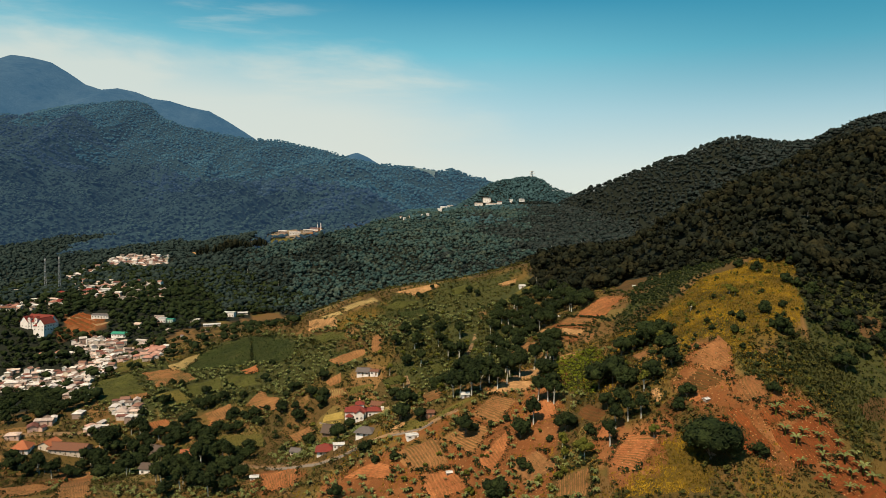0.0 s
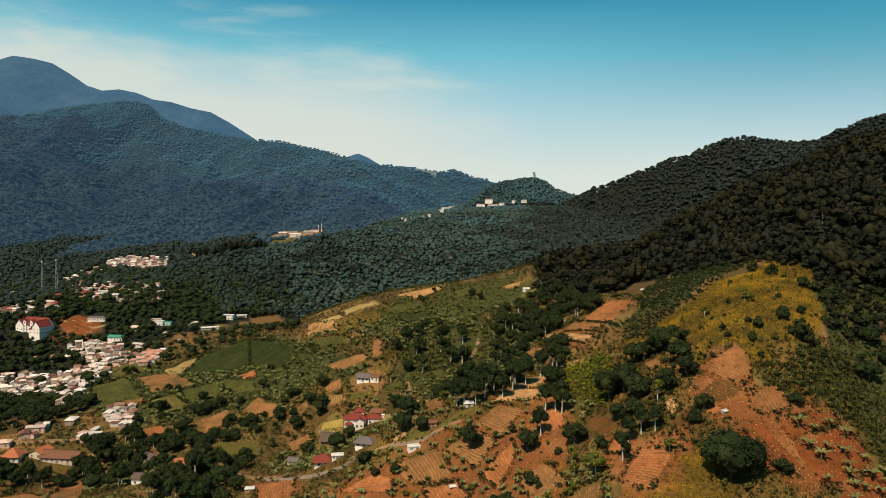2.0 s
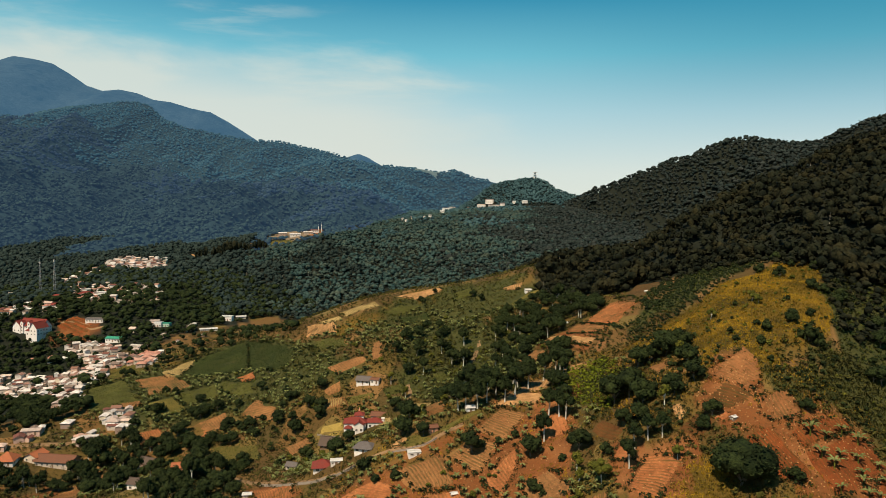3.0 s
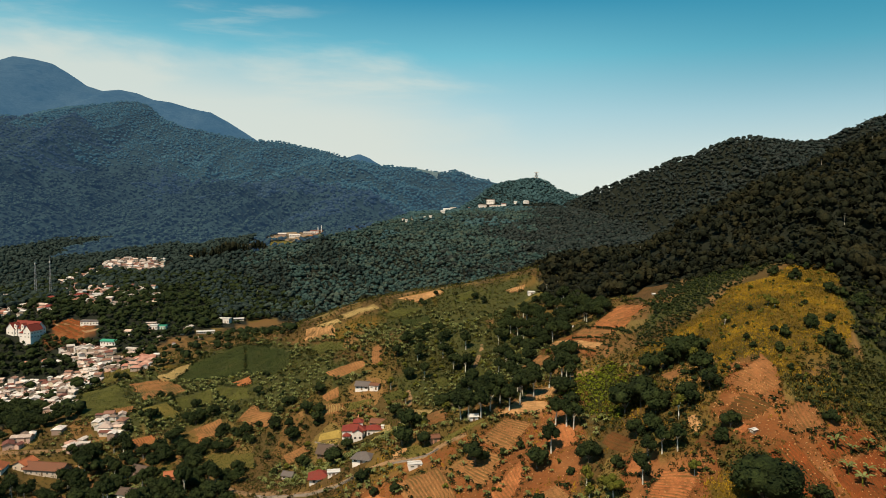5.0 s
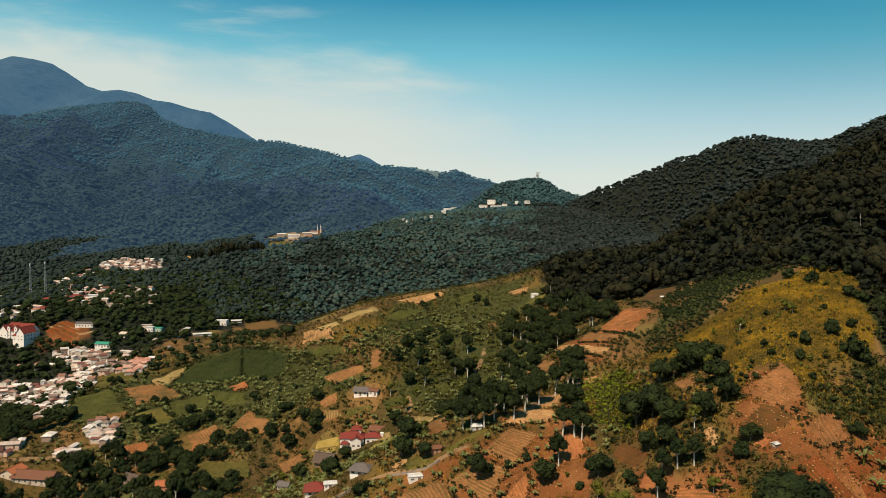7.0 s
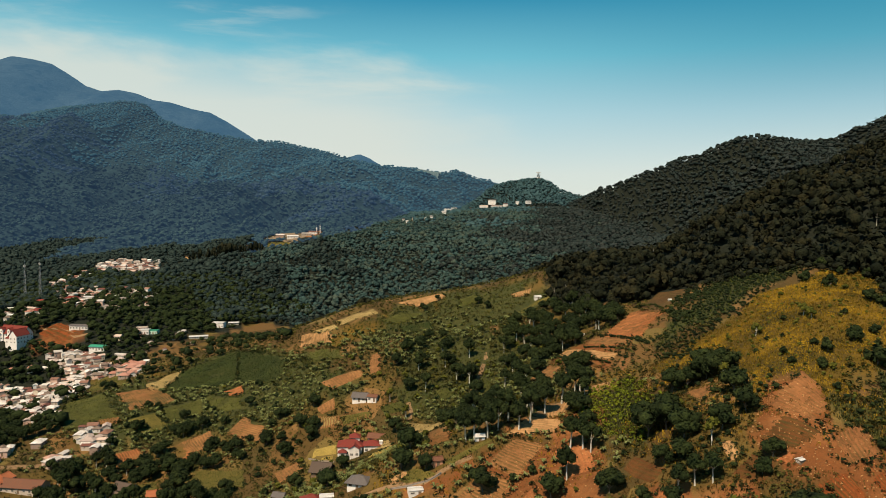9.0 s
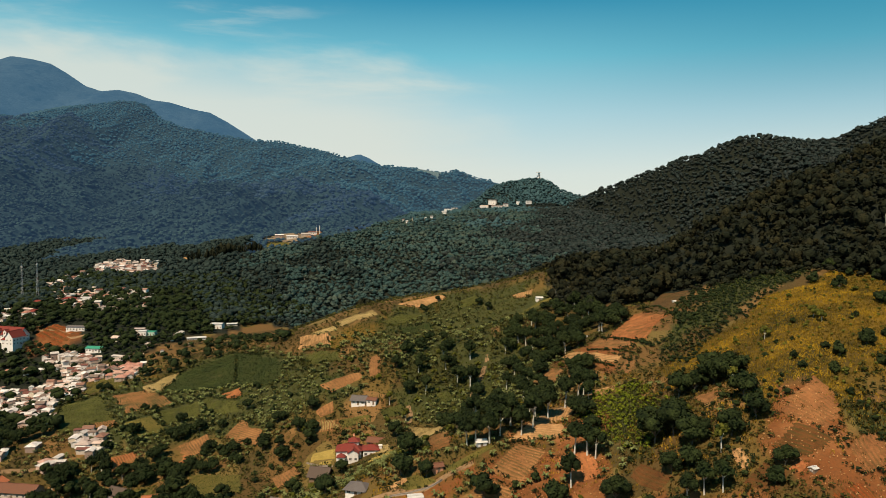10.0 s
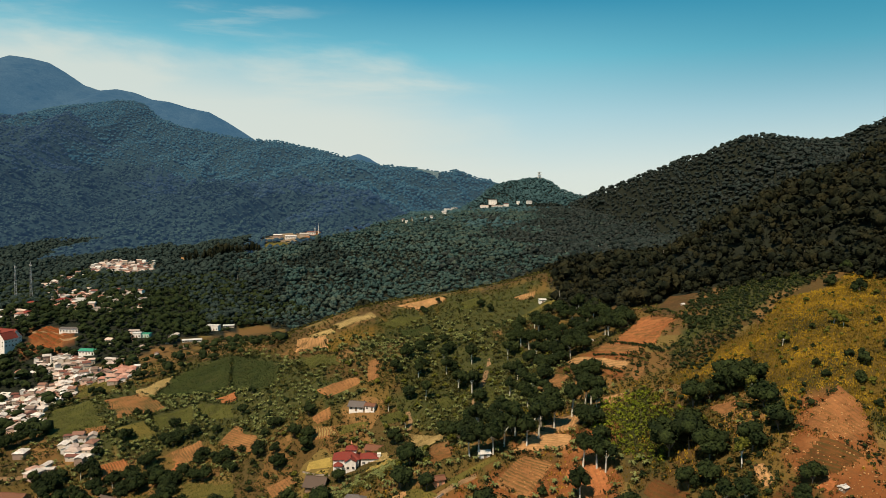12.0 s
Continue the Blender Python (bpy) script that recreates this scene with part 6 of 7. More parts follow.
def hedge(points, tall, material, seed, label="dark hedge along a terrace edge"):
    """A row of bushes grown together along a line."""
    r = np.random.default_rng(seed)
    p = np.array(points, float)
    s = np.concatenate([[0], np.cumsum(np.linalg.norm(np.diff(p, axis=0), axis=1))])
    t = np.arange(0, s[-1], 0.8 * tall)
    x = np.interp(t, s, p[:, 0]) + r.normal(0, 0.3, len(t))
    y = np.interp(t, s, p[:, 1]) + r.normal(0, 0.3, len(t))
    ob = build_woods("hedge", label, x, y, 5, (1, 14, 0.16, 1), tall, material, r, None, (0.9, 1.4), 0.35)
    return tagged(ob, label, "hedge", "hedges", "thing")


def crops(name, label, polys, step, tall, material, seed, avoid=(), clumps=0.0):
    """Plants with long arching leaves, more than one could count: one mesh."""
    r = np.random.default_rng(seed)
    x, y = spots(polys, step, r, avoid, 5.0)
    if clumps:
        ok = fbm(x / clumps, y / clumps, 3, seed) + r.uniform(-0.2, 0.2, len(x)) > 0.05
        x, y = x[ok], y[ok]
    n = 7
    a = (np.arange(n) * 2 * np.pi / n + r.uniform(0, 6, (len(x), 1)) + r.uniform(-0.3, 0.3, (len(x), n))).ravel()
    x, y = np.repeat(x, n), np.repeat(y, n)
    z = land(x, y)
    h = tall * r.uniform(0.7, 1.3, len(x))
    reach = 0.75 * h
    rows = []
    for s, up, w in ((0.0, 0.35, 0.05), (0.45, 0.95, 0.2), (0.8, 0.95, 0.17), (1.1, 0.7, 0.03)):
        cx, cy, cz = x + np.cos(a) * reach * s, y + np.sin(a) * reach * s, z + h * up
        wx, wy = -np.sin(a) * w * h, np.cos(a) * w * h
        rows += [np.stack([cx - wx, cy - wy, cz], -1), np.stack([cx + wx, cy + wy, cz], -1)]
    v = np.stack(rows, 1)
    base = np.arange(len(x))[:, None, None] * 8
    f = np.array([(0, 1, 3, 2), (2, 3, 5, 4), (4, 5, 7, 6)])[None] + base
    ob = mesh_from(name, v.reshape(-1, 3), f.reshape(-1, 4), material, True)
    return tagged(ob, label, "crops", kind="stuff")


def blades(name, label, polys, step, tall, material, seed, avoid=(), clumps=0.0):
    """Tufts of long grass: leaning blades, one mesh."""
    r = np.random.default_rng(seed)
    x, y = spots(polys, step, r, avoid, 5.0)
    if clumps:
        ok = fbm(x / clumps, y / clumps, 3, seed) + r.uniform(-0.2, 0.2, len(x)) > 0.05
        x, y = x[ok], y[ok]
    n = 7
    x, y = np.repeat(x, n) + r.normal(0, 0.35, len(x) * n), np.repeat(y, n) + r.normal(0, 0.35, len(y) * n)
    z = land(x, y)
    a, h = r.uniform(0, 2 * np.pi, len(x)), tall * r.uniform(0.5, 1.3, len(x))
    w, out = 0.13 * h + 0.05, h * r.uniform(0.2, 0.7, len(x))
    ca, sa = np.cos(a), np.sin(a)
    p0 = np.stack([x - sa * w, y + ca * w, z - 0.1], -1)
    p1 = np.stack([x + sa * w, y - ca * w, z - 0.1], -1)
    p2 = np.stack([x + ca * out * 0.5 + sa * w * 0.7, y + sa * out * 0.5 - ca * w * 0.7, z + h * 0.75], -1)
    p3 = np.stack([x + ca * out, y + sa * out, z + h], -1)
    ob = mesh_from(name, np.stack([p0, p1, p2, p3], 1).reshape(-1, 3), np.arange(4 * len(x)).reshape(-1, 4), material)
    return tagged(ob, label, "grass", kind="stuff")


def borders(name, label, plots, step, tall, material, seed, keep=0.6, gaps=11.0):
    """Weeds and low bushes left standing along the edges of plots."""
    r = np.random.default_rng(seed)
    xs, ys = [], []
    for p in plots:
        for k in range(len(p)):
            (ax, ay), (bx, by) = p[k], p[(k + 1) % len(p)]
            t = np.arange(0, 1, step / max(1.0, math.hypot(bx - ax, by - ay)))
            xs.append(ax + (bx - ax) * t + r.normal(0, 0.5, len(t)))
            ys.append(ay + (by - ay) * t + r.normal(0, 0.5, len(t)))
    x, y = np.concatenate(xs), np.concatenate(ys)
    ok = (r.random(len(x)) < keep) & (fbm(x / gaps, y / gaps, 2, seed) > -0.25)
    ob = build_woods(name, label, x[ok], y[ok], 8, (1, 10, 0.2, 0), tall, material, r, None, (0.9, 1.6), 0.36)
    return tagged(ob, label, "undergrowth", kind="stuff")


# trees that stand alone
plant("round", 12.1, 252.7, 1.05)
plant("bush", -16.4, 249.7, 1.3)
plant("bush", -23.9, 251.7, 1.1)
plant("round", -37.9, 239.5, 0.75)
plant("bush", 30.6, 223.3, 1.6)
plant("round", 32.3, 243, 1)
plant("tall", 37.7, 248.1, 0.95)
plant("round", 47.1, 233.1, 1)
plant("tall", 41.5, 263.1, 1)
plant("tall", 45.2, 260.2, 1)
plant("tall", 47, 257, 0.9)
plant("tall", 30.9, 285, 1.15)
plant("tall", 37.4, 291.5, 1.1)
plant("tall", 44.8, 298.6, 1.1)
plant("tall", 51.7, 308.1, 1.05)
plant("tall", 26.3, 280.3, 1)
plant("tall", 19, 282.5, 1.05)
plant("tall", 15.1, 278.4, 1)
plant("tall", 10.3, 278.4, 1.05)
plant("tall", 7.3, 278.6, 1)
plant("tall", 23.4, 288.8, 1.1)
plant("round", 62.8, 248.6, 1.35)
plant("round", 67.4, 245.5, 1.3)
plant("round", 69, 235.6, 1.1)
plant("round", 84.7, 264.2, 1.3)
plant("round", 88.4, 258.1, 1.2)
plant("round", 86.4, 242.3, 1)
plant("round", 80, 263.7, 1)
plant("round", 84.6, 230.7, 0.9)
plant("bush", 96, 188.3, 1.5)
plant("bush", 111.2, 211.1, 1.4)
plant("bush", 79.1, 209.2, 1.5)
plant("bush", 127.4, 240.6, 2.2)
plant("bush", 130.4, 239.6, 1.7)
plant("bush", 127.2, 251.7, 1.7)
plant("bush", 115.3, 245.5, 1.3)
plant("bush", 104.5, 250.2, 0.9)
plant("bush", 103.8, 243.8, 0.8)
plant("bush", 114.1, 250.5, 0.8)
plant("bush", 110.2, 238.8, 1.0)
plant("bush", 137.2, 257.5, 1.1)
plant("bush", 150.7, 280.7, 1.6)
plant("bush", 153.6, 277.7, 1.4)
plant("bush", 145.4, 296.8, 1.7)
plant("bush", 142.1, 308.6, 1.4)
plant("bush", 108.8, 229.0, 0.8)
plant("bush", 156.1, 271.0, 2.2)
plant("bare", 106.8, 273.4, 0.8)
plant("bare", 122.4, 272.7, 0.8)
plant("bare", 123.3, 268.8, 0.7)
plant("bush", 109.7, 238, 0.9)
plant("bush", 157.2, 324, 1.6)
plant("bush", 158, 311.5, 1.2)
plant("bush", 145.1, 312.6, 1.2)
plant("bush", 165.2, 304.6, 1.6)
plant("tall", 65, 216.2, 0.8)
plant("tall", 60.8, 215.8, 0.8)
plant("tall", 68.6, 213.7, 0.75)
plant("bare", 69.2, 201.9, 0.75)
plant("tall", 57.1, 208.5, 0.8)
plant("round", 61.6, 230.4, 0.8)
plant("round", 65.9, 227.9, 0.8)
plant("bare", 48.9, 208.3, 1.3)
plant("round", -6.5, 268, 0.75)
plant("round", -15.1, 273.1, 1)
plant("round", -23.8, 363.1, 1)
plant("round", -12.9, 286.6, 1.1)
plant("round", -14.7, 511.4, 0.6)
plant("round", -6.1, 527.3, 0.5)
plant("bush", -17.1, 517.4, 1.2)
plant("round", 23.1, 510.8, 0.7)
plant("round", 29.4, 502, 0.7)
plant("round", -46.7, 344.2, 0.8)
plant("round", -44.6, 292.7, 1.1)
plant("round", -67.8, 335.9, 0.9)
plant("round", -67.8, 376, 0.9)
plant("bush", -192.1, 464.3, 1.8)
plant("bush", -185, 464, 1.5)
plant("bush", -183.7, 439.2, 1.8)
plant("round", -232.6, 498.9, 0.8)
plant("round", -239.9, 502.3, 0.8)
plant("bush", -226.6, 510, 1.3)
plant("bush", -221, 512.6, 1.3)
plant("bush", -80.9, 335.1, 1.2)
plant("round", -101.6, 344.7, 0.9)
plant("round", -44.8, 364.9, 0.5)
plant("slim", -29.1, 388.6, 1)
plant("slim", -19.6, 372.1, 1)
plant("round", -29.3, 261.6, 0.6)
plant("bush", -27.2, 263.8, 1)
plant("bush", 22.1, 215.7, 1.8)
plant("round", 19.7, 209.2, 1)
plant("bush", 53.6, 221.5, 1.4)
plant("round", 83.1, 212.7, 0.7)
# the huge tree below the red fields
plant("huge", 80.8, 187.4, 0.84, 1.12)
BRIGHT = [(49.0, 287.5), (56.0, 303.3), (65.1, 306.4), (72.5, 297.6), (65.6, 275.2), (57.4, 263.1), (50.9, 277.0)]
CLEAR.append(BRIGHT)
# groves
grove(('round', 'light', 'tall', 'light', 'light'), [(-32, 428), (-7, 483), (32, 446), (62, 407), (60, 343), (42, 305), (26, 280), (7, 279), (-1, 289), (-8, 378), (-27, 402)], 9.6, 0.7, 1.15, 1)
grove(('round', 'round', 'slim'), [(67, 289), (85, 290), (102, 281), (86, 233), (73, 220), (62, 244)], 14, 0.7, 1.1, 2)
grove(('round', 'round', 'tall'), [(36, 450), (67, 472), (87, 451), (96, 390), (68, 364), (54, 356)], 8, 0.8, 1.15, 3)
grove(('round', 'bush', 'round'), [(-156, 380), (-141, 426), (-109, 394), (-91, 405), (-74, 412), (-56, 385), (-70, 372), (-87, 359), (-112, 358), (-138, 353)], 9, 0.55, 1, 4)
grove(('round', 'round', 'tall'), [(-127, 275), (-140, 326), (-131, 349), (-105, 346), (-85, 288), (-90, 272)], 8.5, 0.7, 1.15, 5)
grove(('round', 'round'), [(-362, 530), (-270, 454), (-231, 426), (-235, 413), (-257, 408), (-267, 391)], 10, 0.7, 1.1, 6)
grove(('round', 'round', 'tall'), [(-252, 369), (-228, 366), (-201, 371), (-196, 386), (-174, 400), (-152, 379), (-147, 318), (-204, 353), (-232, 339)], 10, 0.6, 1.05, 7)
grove(('banana',), [(104, 204), (119, 209), (134, 196), (132, 186), (108, 178), (107, 192)], 5.2, 1.1, 1.9, 8, False)
grove(('banana', 'banana', 'light'), [(-45, 382), (-18, 377), (-3, 277), (-13, 271), (-44, 367)], 6.5, 0.8, 1.3, 9)
grove(('banana', 'light', 'bush'), [(-107, 413), (-74, 393), (-45, 377), (-34, 290), (-12, 262), (-7, 254), (-50, 268), (-88, 338)], 10, 0.6, 1.2, 10)
grove(('banana', 'light', 'bush'), [(-7, 254), (29, 261), (47, 235), (40, 196), (24, 208), (-15, 236)], 9.5, 0.55, 1.1, 11, False)
grove(('light', 'banana', 'bush'), [(48, 293), (74, 307), (73, 272), (82, 241), (83, 221), (71, 212), (57, 241), (48, 264)], 13, 0.6, 1.0, 12)
grove(('banana', 'light', 'slim'), [(44, 230), (57, 222), (46, 184), (36, 194)], 7.5, 0.7, 1.2, 13)
grove(('light', 'bush', 'banana'), [(-88, 466), (-49, 482), (-8, 496), (34, 476), (-28, 423), (-48, 401), (-81, 426)], 13, 0.6, 1.3, 14)
grove(('bush', 'light', 'round'), [(-221, 415), (-192, 415), (-170, 435), (-129, 437), (-90, 436), (-143, 485), (-191, 456), (-193, 418)], 15, 0.5, 1, 15)
grove(('bush', 'light'), [(80, 301), (108, 307), (136, 305), (176, 325), (140, 247), (108, 228), (88, 269)], 14, 0.35, 0.9, 16)
grove(('bush', 'round'), [(141, 245), (166, 262), (179, 257), (161, 231), (144, 232)], 10, 0.6, 1.1, 17)
grove(('round', 'tall', 'round', 'light'), [(34, 374), (54, 385), (63, 356), (67, 313), (72, 296), (55, 268), (38, 276), (26, 289)], 9, 0.7, 1.05, 18)
grove(('round', 'round', 'tall'), [(-222, 400), (-194, 409), (-139, 396), (-112, 324), (-199, 360)], 9.5, 0.75, 1.2, 19)
grove(('round', 'round', 'bush'), [(-181, 444), (-121, 431), (-107, 376), (-153, 391)], 10, 0.6, 1.05, 20)
grove(('round', 'round'), [(-345, 533), (-254, 451), (-239, 427), (-247, 413), (-265, 416)], 10, 0.7, 1.1, 21)
BARE_PLOTS = PLOTS["red"] + PLOTS["tan"] + PLOTS["brown"] + PLOTS["straw"] + PLOTS["lawn"]
grove(('round', 'tall', 'round', 'bush'), [(-250, 368), (-223, 367), (-198, 372), (-164, 347), (-150, 318), (-172, 318), (-208, 346), (-236, 342)], 8.0, 0.7, 1.1, 22)
# undergrowth and grass
thicket("undergrowth", "tangled green undergrowth between the fields", [[(-180, 240), (-190, 340), (-60, 345), (60, 345), (100, 330), (140, 260), (150, 205), (118, 178), (60, 168), (-60, 168), (-120, 180)]], 2.2, 1.7, M_UNDER, 201, (1, 11, 0.20, 0), 10, CLEAR + SOIL[:5] + DRY, 2.0, clumps=9.0)
thicket("scrub", "low mixed scrub between the plots", [[(-250, 330), (-300, 420), (-260, 500), (-200, 600), (-100, 585), (-20, 595), (65, 575), (110, 440), (112, 335), (60, 345), (-60, 345), (-190, 340)]], 3.3, 2.4, M_UNDER, 221, (1, 10, 0.20, 0), 10, CLEAR + SOIL + DRY, 4.0, clumps=16.0)
blades("crop_rows", "young green crops on the small plots", PLOTS["green"] + PLOTS["olive"], 1.7, 0.6, M_GREEN, 222)
blades("dark_crop", "dense dark green crop on the large field", PLOTS["dark"], 1.5, 0.7, M_TREE, 240)
thicket("hill_trees", "scattered dark trees between the village and the spur", [[(-257, 478), (-215, 514), (-172, 550), (-105, 507), (-192, 669), (-236, 604), (-237, 567), (-215, 514), (-244, 510)]], 11, 6.5, M_TREE, 202, (1, 34, 0.10, 1))
thicket("village_trees", "dark leafy trees among the village houses", [[(-340, 498), (-229, 430), (-245, 460), (-246, 588), (-201, 700), (-139, 762), (-228, 846), (-272, 896), (-378, 906), (-515, 971), (-554, 816)]], 6.8, 7.5, M_TREE, 203, (1, 17, 0.13, 1), clear=CLEAR + SOIL)
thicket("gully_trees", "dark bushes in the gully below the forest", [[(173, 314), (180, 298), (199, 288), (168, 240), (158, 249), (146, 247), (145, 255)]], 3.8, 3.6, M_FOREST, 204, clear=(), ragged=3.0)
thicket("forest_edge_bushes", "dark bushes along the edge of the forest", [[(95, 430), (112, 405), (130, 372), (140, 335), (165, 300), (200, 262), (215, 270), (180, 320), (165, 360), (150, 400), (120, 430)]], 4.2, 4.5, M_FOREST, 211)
thicket("hilltop_shrubs", "dark green shrubs between terraces and hilltop", [[(86, 312), (97, 333), (114, 345), (136, 374), (148, 351), (162, 337), (146, 320), (121, 305), (105, 307), (88, 293)]], 2.0, 1.6, M_TREE, 213, clear=(), ragged=3.0)
thicket("flank_shrubs", "dark shrubs on the flank of the hill", [[(80, 289), (91, 285), (94, 246), (98, 224), (86, 220), (69, 208), (67, 219), (68, 240)]], 3.2, 2.2, M_TREE, 214, clumps=14.0)
hedge([(66.6, 359.4), (74.5, 345.3), (81.6, 329.2)], 1.7, M_TREE, 300)
hedge([(72.7, 374.9), (79.8, 356.0), (86.0, 338.9)], 1.2, M_TREE, 301)
hedge([(51.5, 367.6), (57.4, 358.0), (64.0, 343.9), (71, 327)], 1.3, M_TREE, 302)
hedge([(75.9, 331.6), (77, 325.4), (73.5, 318.1)], 1.6, M_TREE, 303)
hedge([(102.5, 403.1), (109.5, 389.2), (103.9, 351.7)], 1.4, M_TREE, 304)
hedge([(84.9, 338.2), (87.4, 327.8), (92.5, 327.1)], 2.2, M_TREE, 305)
hedge([(-51, 346), (-40, 347), (-29, 350), (-22, 354)], 1.5, M_TREE, 306, "clipped dark hedge in front of the villa")
blades("dry_grass", "long dry yellow grass on the hill", DRY[:2], 1.15, 0.55, M_GRASS, 206)
blades("green_grass", "rough green grass on the steep slope", GREEN[:2], 1.3, 0.8, M_GULLY, 207)
blades("soil_weeds", "small weeds and dry stalks on bare earth", SOIL[:6] + PLOTS["red"] + PLOTS["brown"] + PLOTS["rubble"] + PLOTS["rust"], 1.9, 0.4, M_UNDER, 215, (), 7.0)
blades("rough_grass", "rough dry grass between the plots", [[(-60, 170), (-60, 290), (20, 320), (70, 330), (100, 250), (135, 215), (135, 180), (60, 170)]], 1.7, 0.55, M_GRASS, 216, CLEAR, 12.0)
thicket("hut_shrubs", "low shrubs and weeds round the field hut", [[(76, 253), (91, 252), (91, 240), (83, 215), (85, 210), (91, 199), (80, 198), (66, 204), (69, 222)]], 2.0, 1.7, M_UNDER, 223, (1, 10, 0.20, 0), 8, (), 3.0)
crops("banana_rows", "pale banana plants and tall crops on the spur", [[(-193, 418), (-150, 430), (-82, 399), (-48, 401), (9, 435), (61, 430), (52, 489), (-8, 500), (-58, 482), (-91, 478), (-176, 563), (-215, 514), (-263, 494)]], 6.5, 2.3, M_BANANA, 224, CLEAR, 18.0)
thicket("spur_shrubs", "small dark bushes dotted over the spur", [[(-193, 418), (-150, 430), (-82, 399), (-48, 401), (9, 435), (61, 430), (52, 489), (-8, 500), (-58, 482), (-91, 478), (-176, 563), (-215, 514), (-263, 494)]], 7.5, 2.6, M_TREE, 225, (1, 12, 0.16, 1), 8)
thicket("bright_shrubs", "bright yellow-green leafy shrubs below the hill", [GREEN[1], BRIGHT], 1.8, 1.7, M_BRIGHT, 226, (1, 11, 0.20, 0), 8, (), 2.0)
blades("slope_weeds", "rough brownish grass and weeds on the slope", [[(40, 172), (52, 240), (70, 300), (95, 310), (100, 240), (140, 205), (135, 180), (90, 168)]], 1.5, 0.6, M_WEED, 227, CLEAR + SOIL[:5] + DRY)
thicket("gully_cover", "dense dark growth on the far side of the gully", [GREEN[-1]], 2.7, 1.9, M_TREE, 228, (1, 9, 0.20, 0), 8, (), 3.0, clumps=14.0)
thicket("terrace_shrubs", "dark green shrubs beside the upper terrace", [[(117, 384), (130, 402), (138, 384), (134, 364), (114, 340), (100, 332), (102, 351)]], 2.2, 2.0, M_TREE, 229, clear=(), ragged=2.0)
blades("garden_grass", "short rough grass round the villa", [[(-57, 338), (-18, 340), (-16, 374), (-57, 372)]], 1.2, 0.45, M_GREEN, 230)
stones(SOIL[1:3], 1.8, 231, 1.0)
blades("slope_stalks", "dead stalks and dark weeds on the bare slope", SOIL[1:3], 1.5, 0.4, M_WEED, 232, (), 4.0)
thicket("slope_tufts", "small dark tufts on the bare slope", SOIL[1:3], 4.2, 0.8, M_UNDER, 233, (1, 8, 0.22, 0), 6, (), 3.0, clumps=6.0)
stones(SOIL[:4] + PLOTS["rubble"], 2.2, 217)
thicket("barn_growth", "mixed weeds and low shrubs round the barn", [[(-262, 330), (-262, 400), (-190, 410), (-150, 380), (-150, 300), (-200, 300)]], 2.6, 1.6, M_UNDER, 246, (1, 10, 0.20, 0), 8, BARE_PLOTS, 4.0, clumps=12.0)
blades("farm_grass", "short rough grass and weeds round the farms", [[(-130, 300), (-120, 420), (-40, 430), (60, 420), (60, 300), (20, 262), (-60, 258), (-110, 270)]], 2.6, 0.65, M_UNDER, 245, BARE_PLOTS)
blades("spur_grass", "tufts of green grass on the spur", GREEN[2:] + DRY[2:], 2.9, 0.9, M_GREEN, 208, CLEAR)
crops("leafy_crops", "green crops and young plants with long arching leaves", [[(-215, 314), (-242, 448), (-205, 513), (-91, 478), (-56, 505), (10, 515), (68, 479), (56, 350), (74, 297), (87, 232), (78, 206), (54, 179)]], 4.4, 1.7, M_BANANA, 210, CLEAR + [GREEN[1]], 30.0)
BARE = PLOTS["red"] + PLOTS["tan"] + PLOTS["brown"] + PLOTS["rust"] + PLOTS["rubble"] + PLOTS["straw"]
borders("plot_borders", "dark weeds and low bushes along the edges of plots", [p for p in BARE + PLOTS["olive"] + PLOTS["green"] + PLOTS["dark"] if p[0][1] < 570], 1.0, 1.5, M_TREE, 241, 0.55)
borders("plot_weeds", "brownish weeds along the edges of plots", [p for p in BARE if p[0][1] < 420], 0.8, 0.8, M_WEED, 242, 0.6)
thicket("grass_tufts", "thick tufts of long yellow grass on the hill", DRY[:2], 1.35, 0.8, M_GRASS, 243, (1, 13, 0.17, 0), 8, (), 3.0, clumps=20.0)
thicket("green_tufts", "rank green tufts on the steep slope", [GREEN[0], GREEN[-1]], 1.7, 1.0, M_GULLY, 244, (1, 9, 0.24, 0), 8, (), 3.0, clumps=12.0)
thicket("slope_shrubs", "low leafy shrubs over the grassy hill", [GREEN[0], DRY[0]], 4.4, 1.2, M_BUSH, 209)
thicket("gully_shrubs", "dense dark shrubs on the steep gully side", [GREEN[0], [(146, 244), (190, 268), (205, 250), (165, 215), (140, 198)]], 2.6, 1.6, M_TREE, 212, clumps=16.0)
join_far(PLANTED, 300, "hillside_trees", "dark leafy trees on the far hillside", "trees")
for p in PATTERN_TREES:
    for o in (*p.children_recursive, p):
        bpy.data.objects.remove(o)


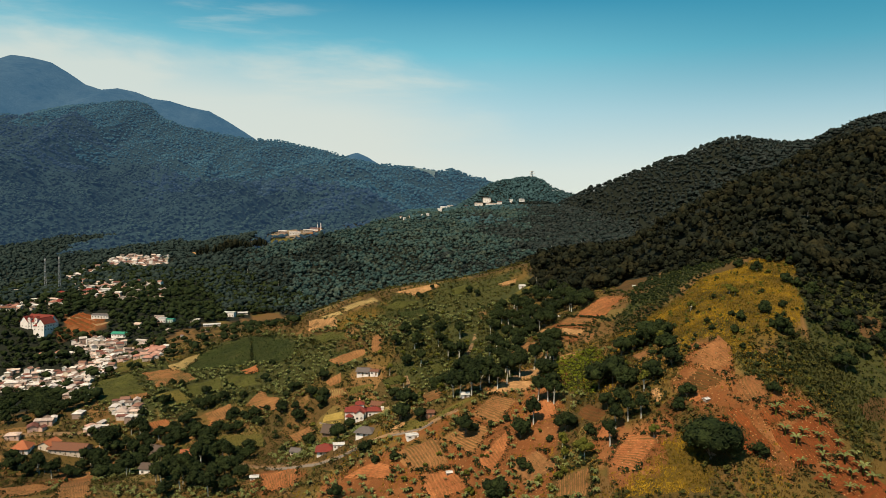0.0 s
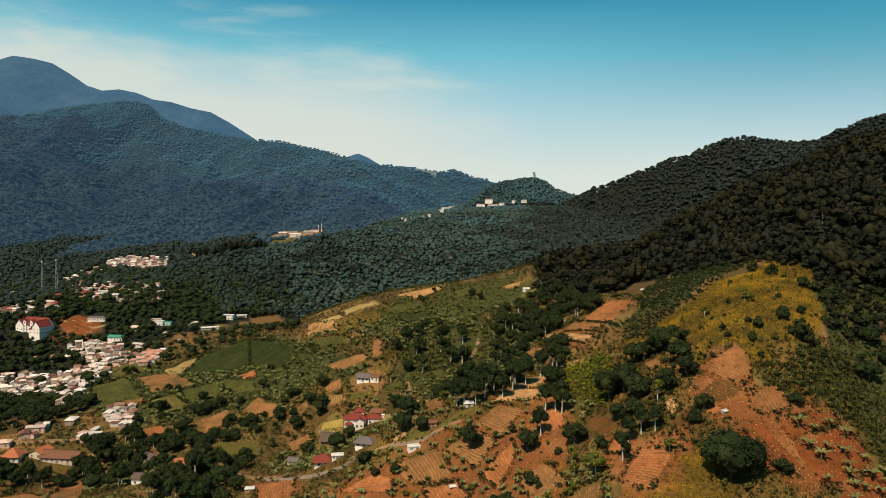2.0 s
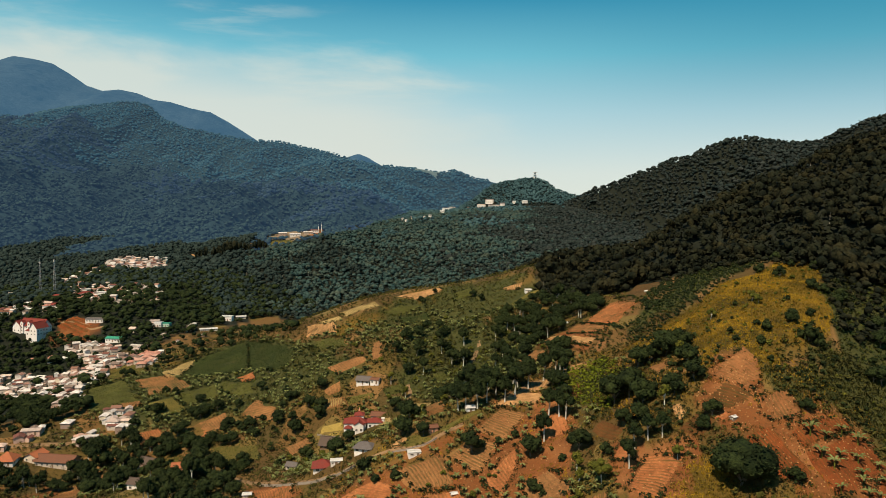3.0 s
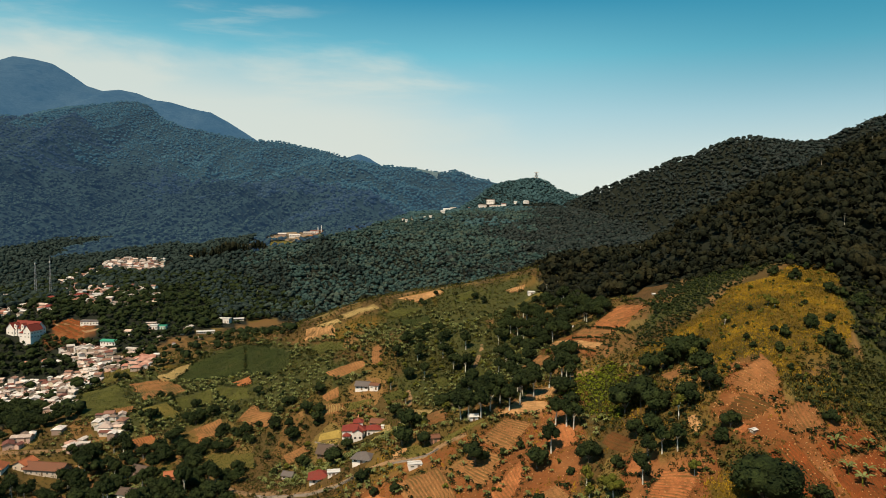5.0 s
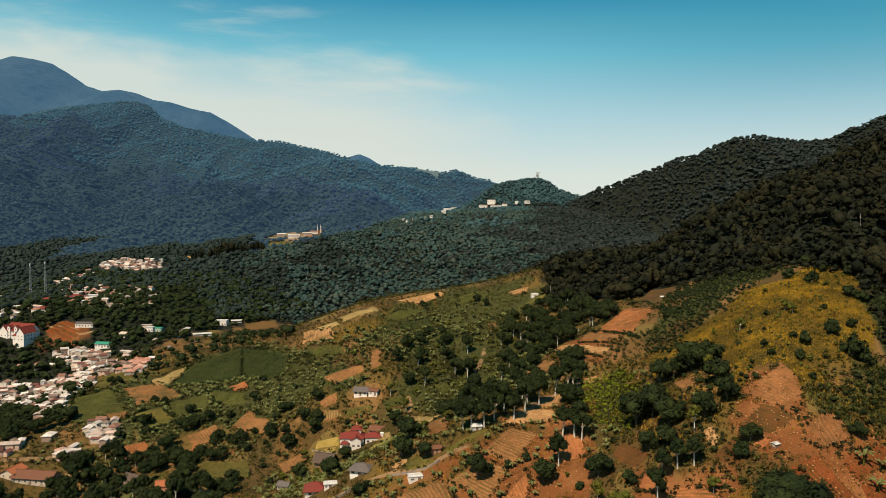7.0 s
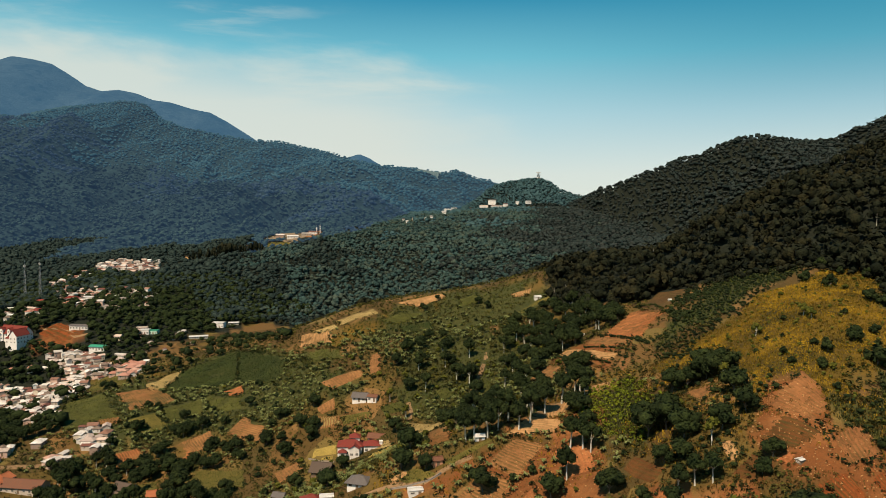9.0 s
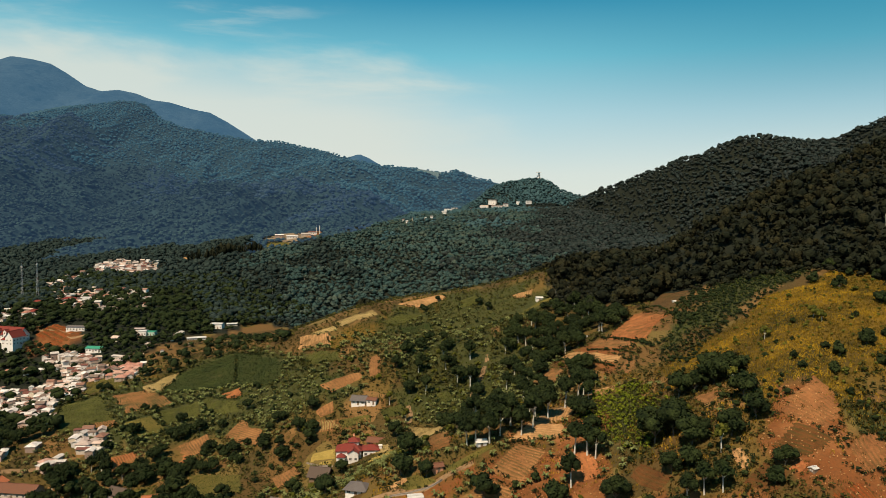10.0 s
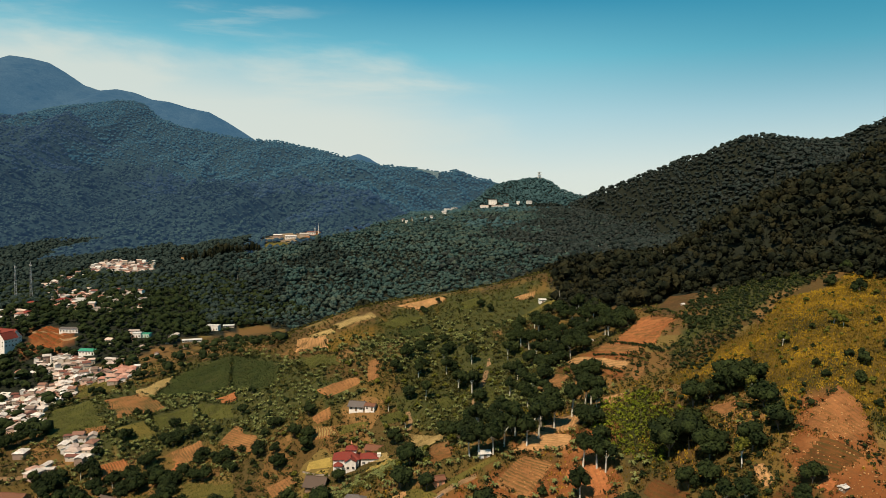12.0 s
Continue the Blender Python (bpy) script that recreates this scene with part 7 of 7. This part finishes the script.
# ---- masts ----
def mast(x, y, tall, half, label, thick=0.1, up=0.0, head=False, metal=None):
    """A lattice mast: four legs, cross braces, and aerials at the top."""
    metal = metal or M_STEEL
    h = thing_at("radio_mast", x, y, 20, up)
    for sx, sy in ((-1, -1), (1, -1), (1, 1), (-1, 1)):
        v, f = [], []
        tube(v, f, (sx * half, sy * half, -3), (sx * half * 0.3, sy * half * 0.3, tall), 1.6 * thick, thick, 4)
        mesh_from("leg", v, f, metal, False, h)
    v, f = [], []
    n = int(tall / (half * 2.2))
    c = ((-1, -1), (1, -1), (1, 1), (-1, 1))
    for k in range(n):
        z0, z1 = tall * k / n, tall * (k + 1) / n
        w0, w1 = half * (1 - 0.7 * z0 / tall), half * (1 - 0.7 * z1 / tall)
        for j in range(4):
            (ax, ay), (bx, by) = c[j], c[(j + 1) % 4]
            tube(v, f, (ax * w0, ay * w0, z0), (bx * w1, by * w1, z1), 0.6 * thick, 0.6 * thick, 3)
            tube(v, f, (bx * w0, by * w0, z0), (ax * w1, ay * w1, z1), 0.6 * thick, 0.6 * thick, 3)
            tube(v, f, (ax * w1, ay * w1, z1), (bx * w1, by * w1, z1), 0.6 * thick, 0.6 * thick, 3)
    tagged(mesh_from("brace", v, f, metal, False, h), kind="stuff")
    v, f = [], []
    tube(v, f, (0, 0, tall - 1), (0, 0, tall + 5), 0.12, 0.05, 4)
    mesh_from("aerial", v, f, metal, False, h)
    for k, a in enumerate((0, 120, 240)):
        bm = bmesh.new()
        w = half * 0.55
        box(bm, -0.2, -w - 0.35, tall - 3.0, 0.2, -w - 0.1, tall - 1.0)
        d = part("panel_antenna", bm, M_WHITE, h, "white panel antenna")
        d.matrix_local = pose(0, 0, 0, 0, 0, a)
    if head:
        bm = bmesh.new()
        box(bm, -half * 1.5, -half * 1.5, tall * 0.55, half * 1.5, half * 1.5, tall * 0.6)
        box(bm, -half * 1.4, -half * 1.4, tall - 0.8, half * 1.4, half * 1.4, tall)
        part("platform", bm, M_WHITE, h, "white painted platform")
    return tagged(h, label, "mast")


mast(-472, 776, 40, 1.3, "tall lattice radio mast above the village trees")
mast(-455, 776, 42, 1.3, "tall lattice radio mast beside another")
mast(-222.2, 1170.9, 11, 0.7, "slim white mast at the end of the plateau", 0.2, 1.0, False, M_WHITE)
mast(-216.5, 1171.1, 13, 0.7, "slim white mast beside another on the plateau", 0.2, 1.0, False, M_WHITE)
mast(255, 1866, 17, 3.6, "white lattice tower on the wooded saddle hill", 0.42, 6, True, M_WHITE)
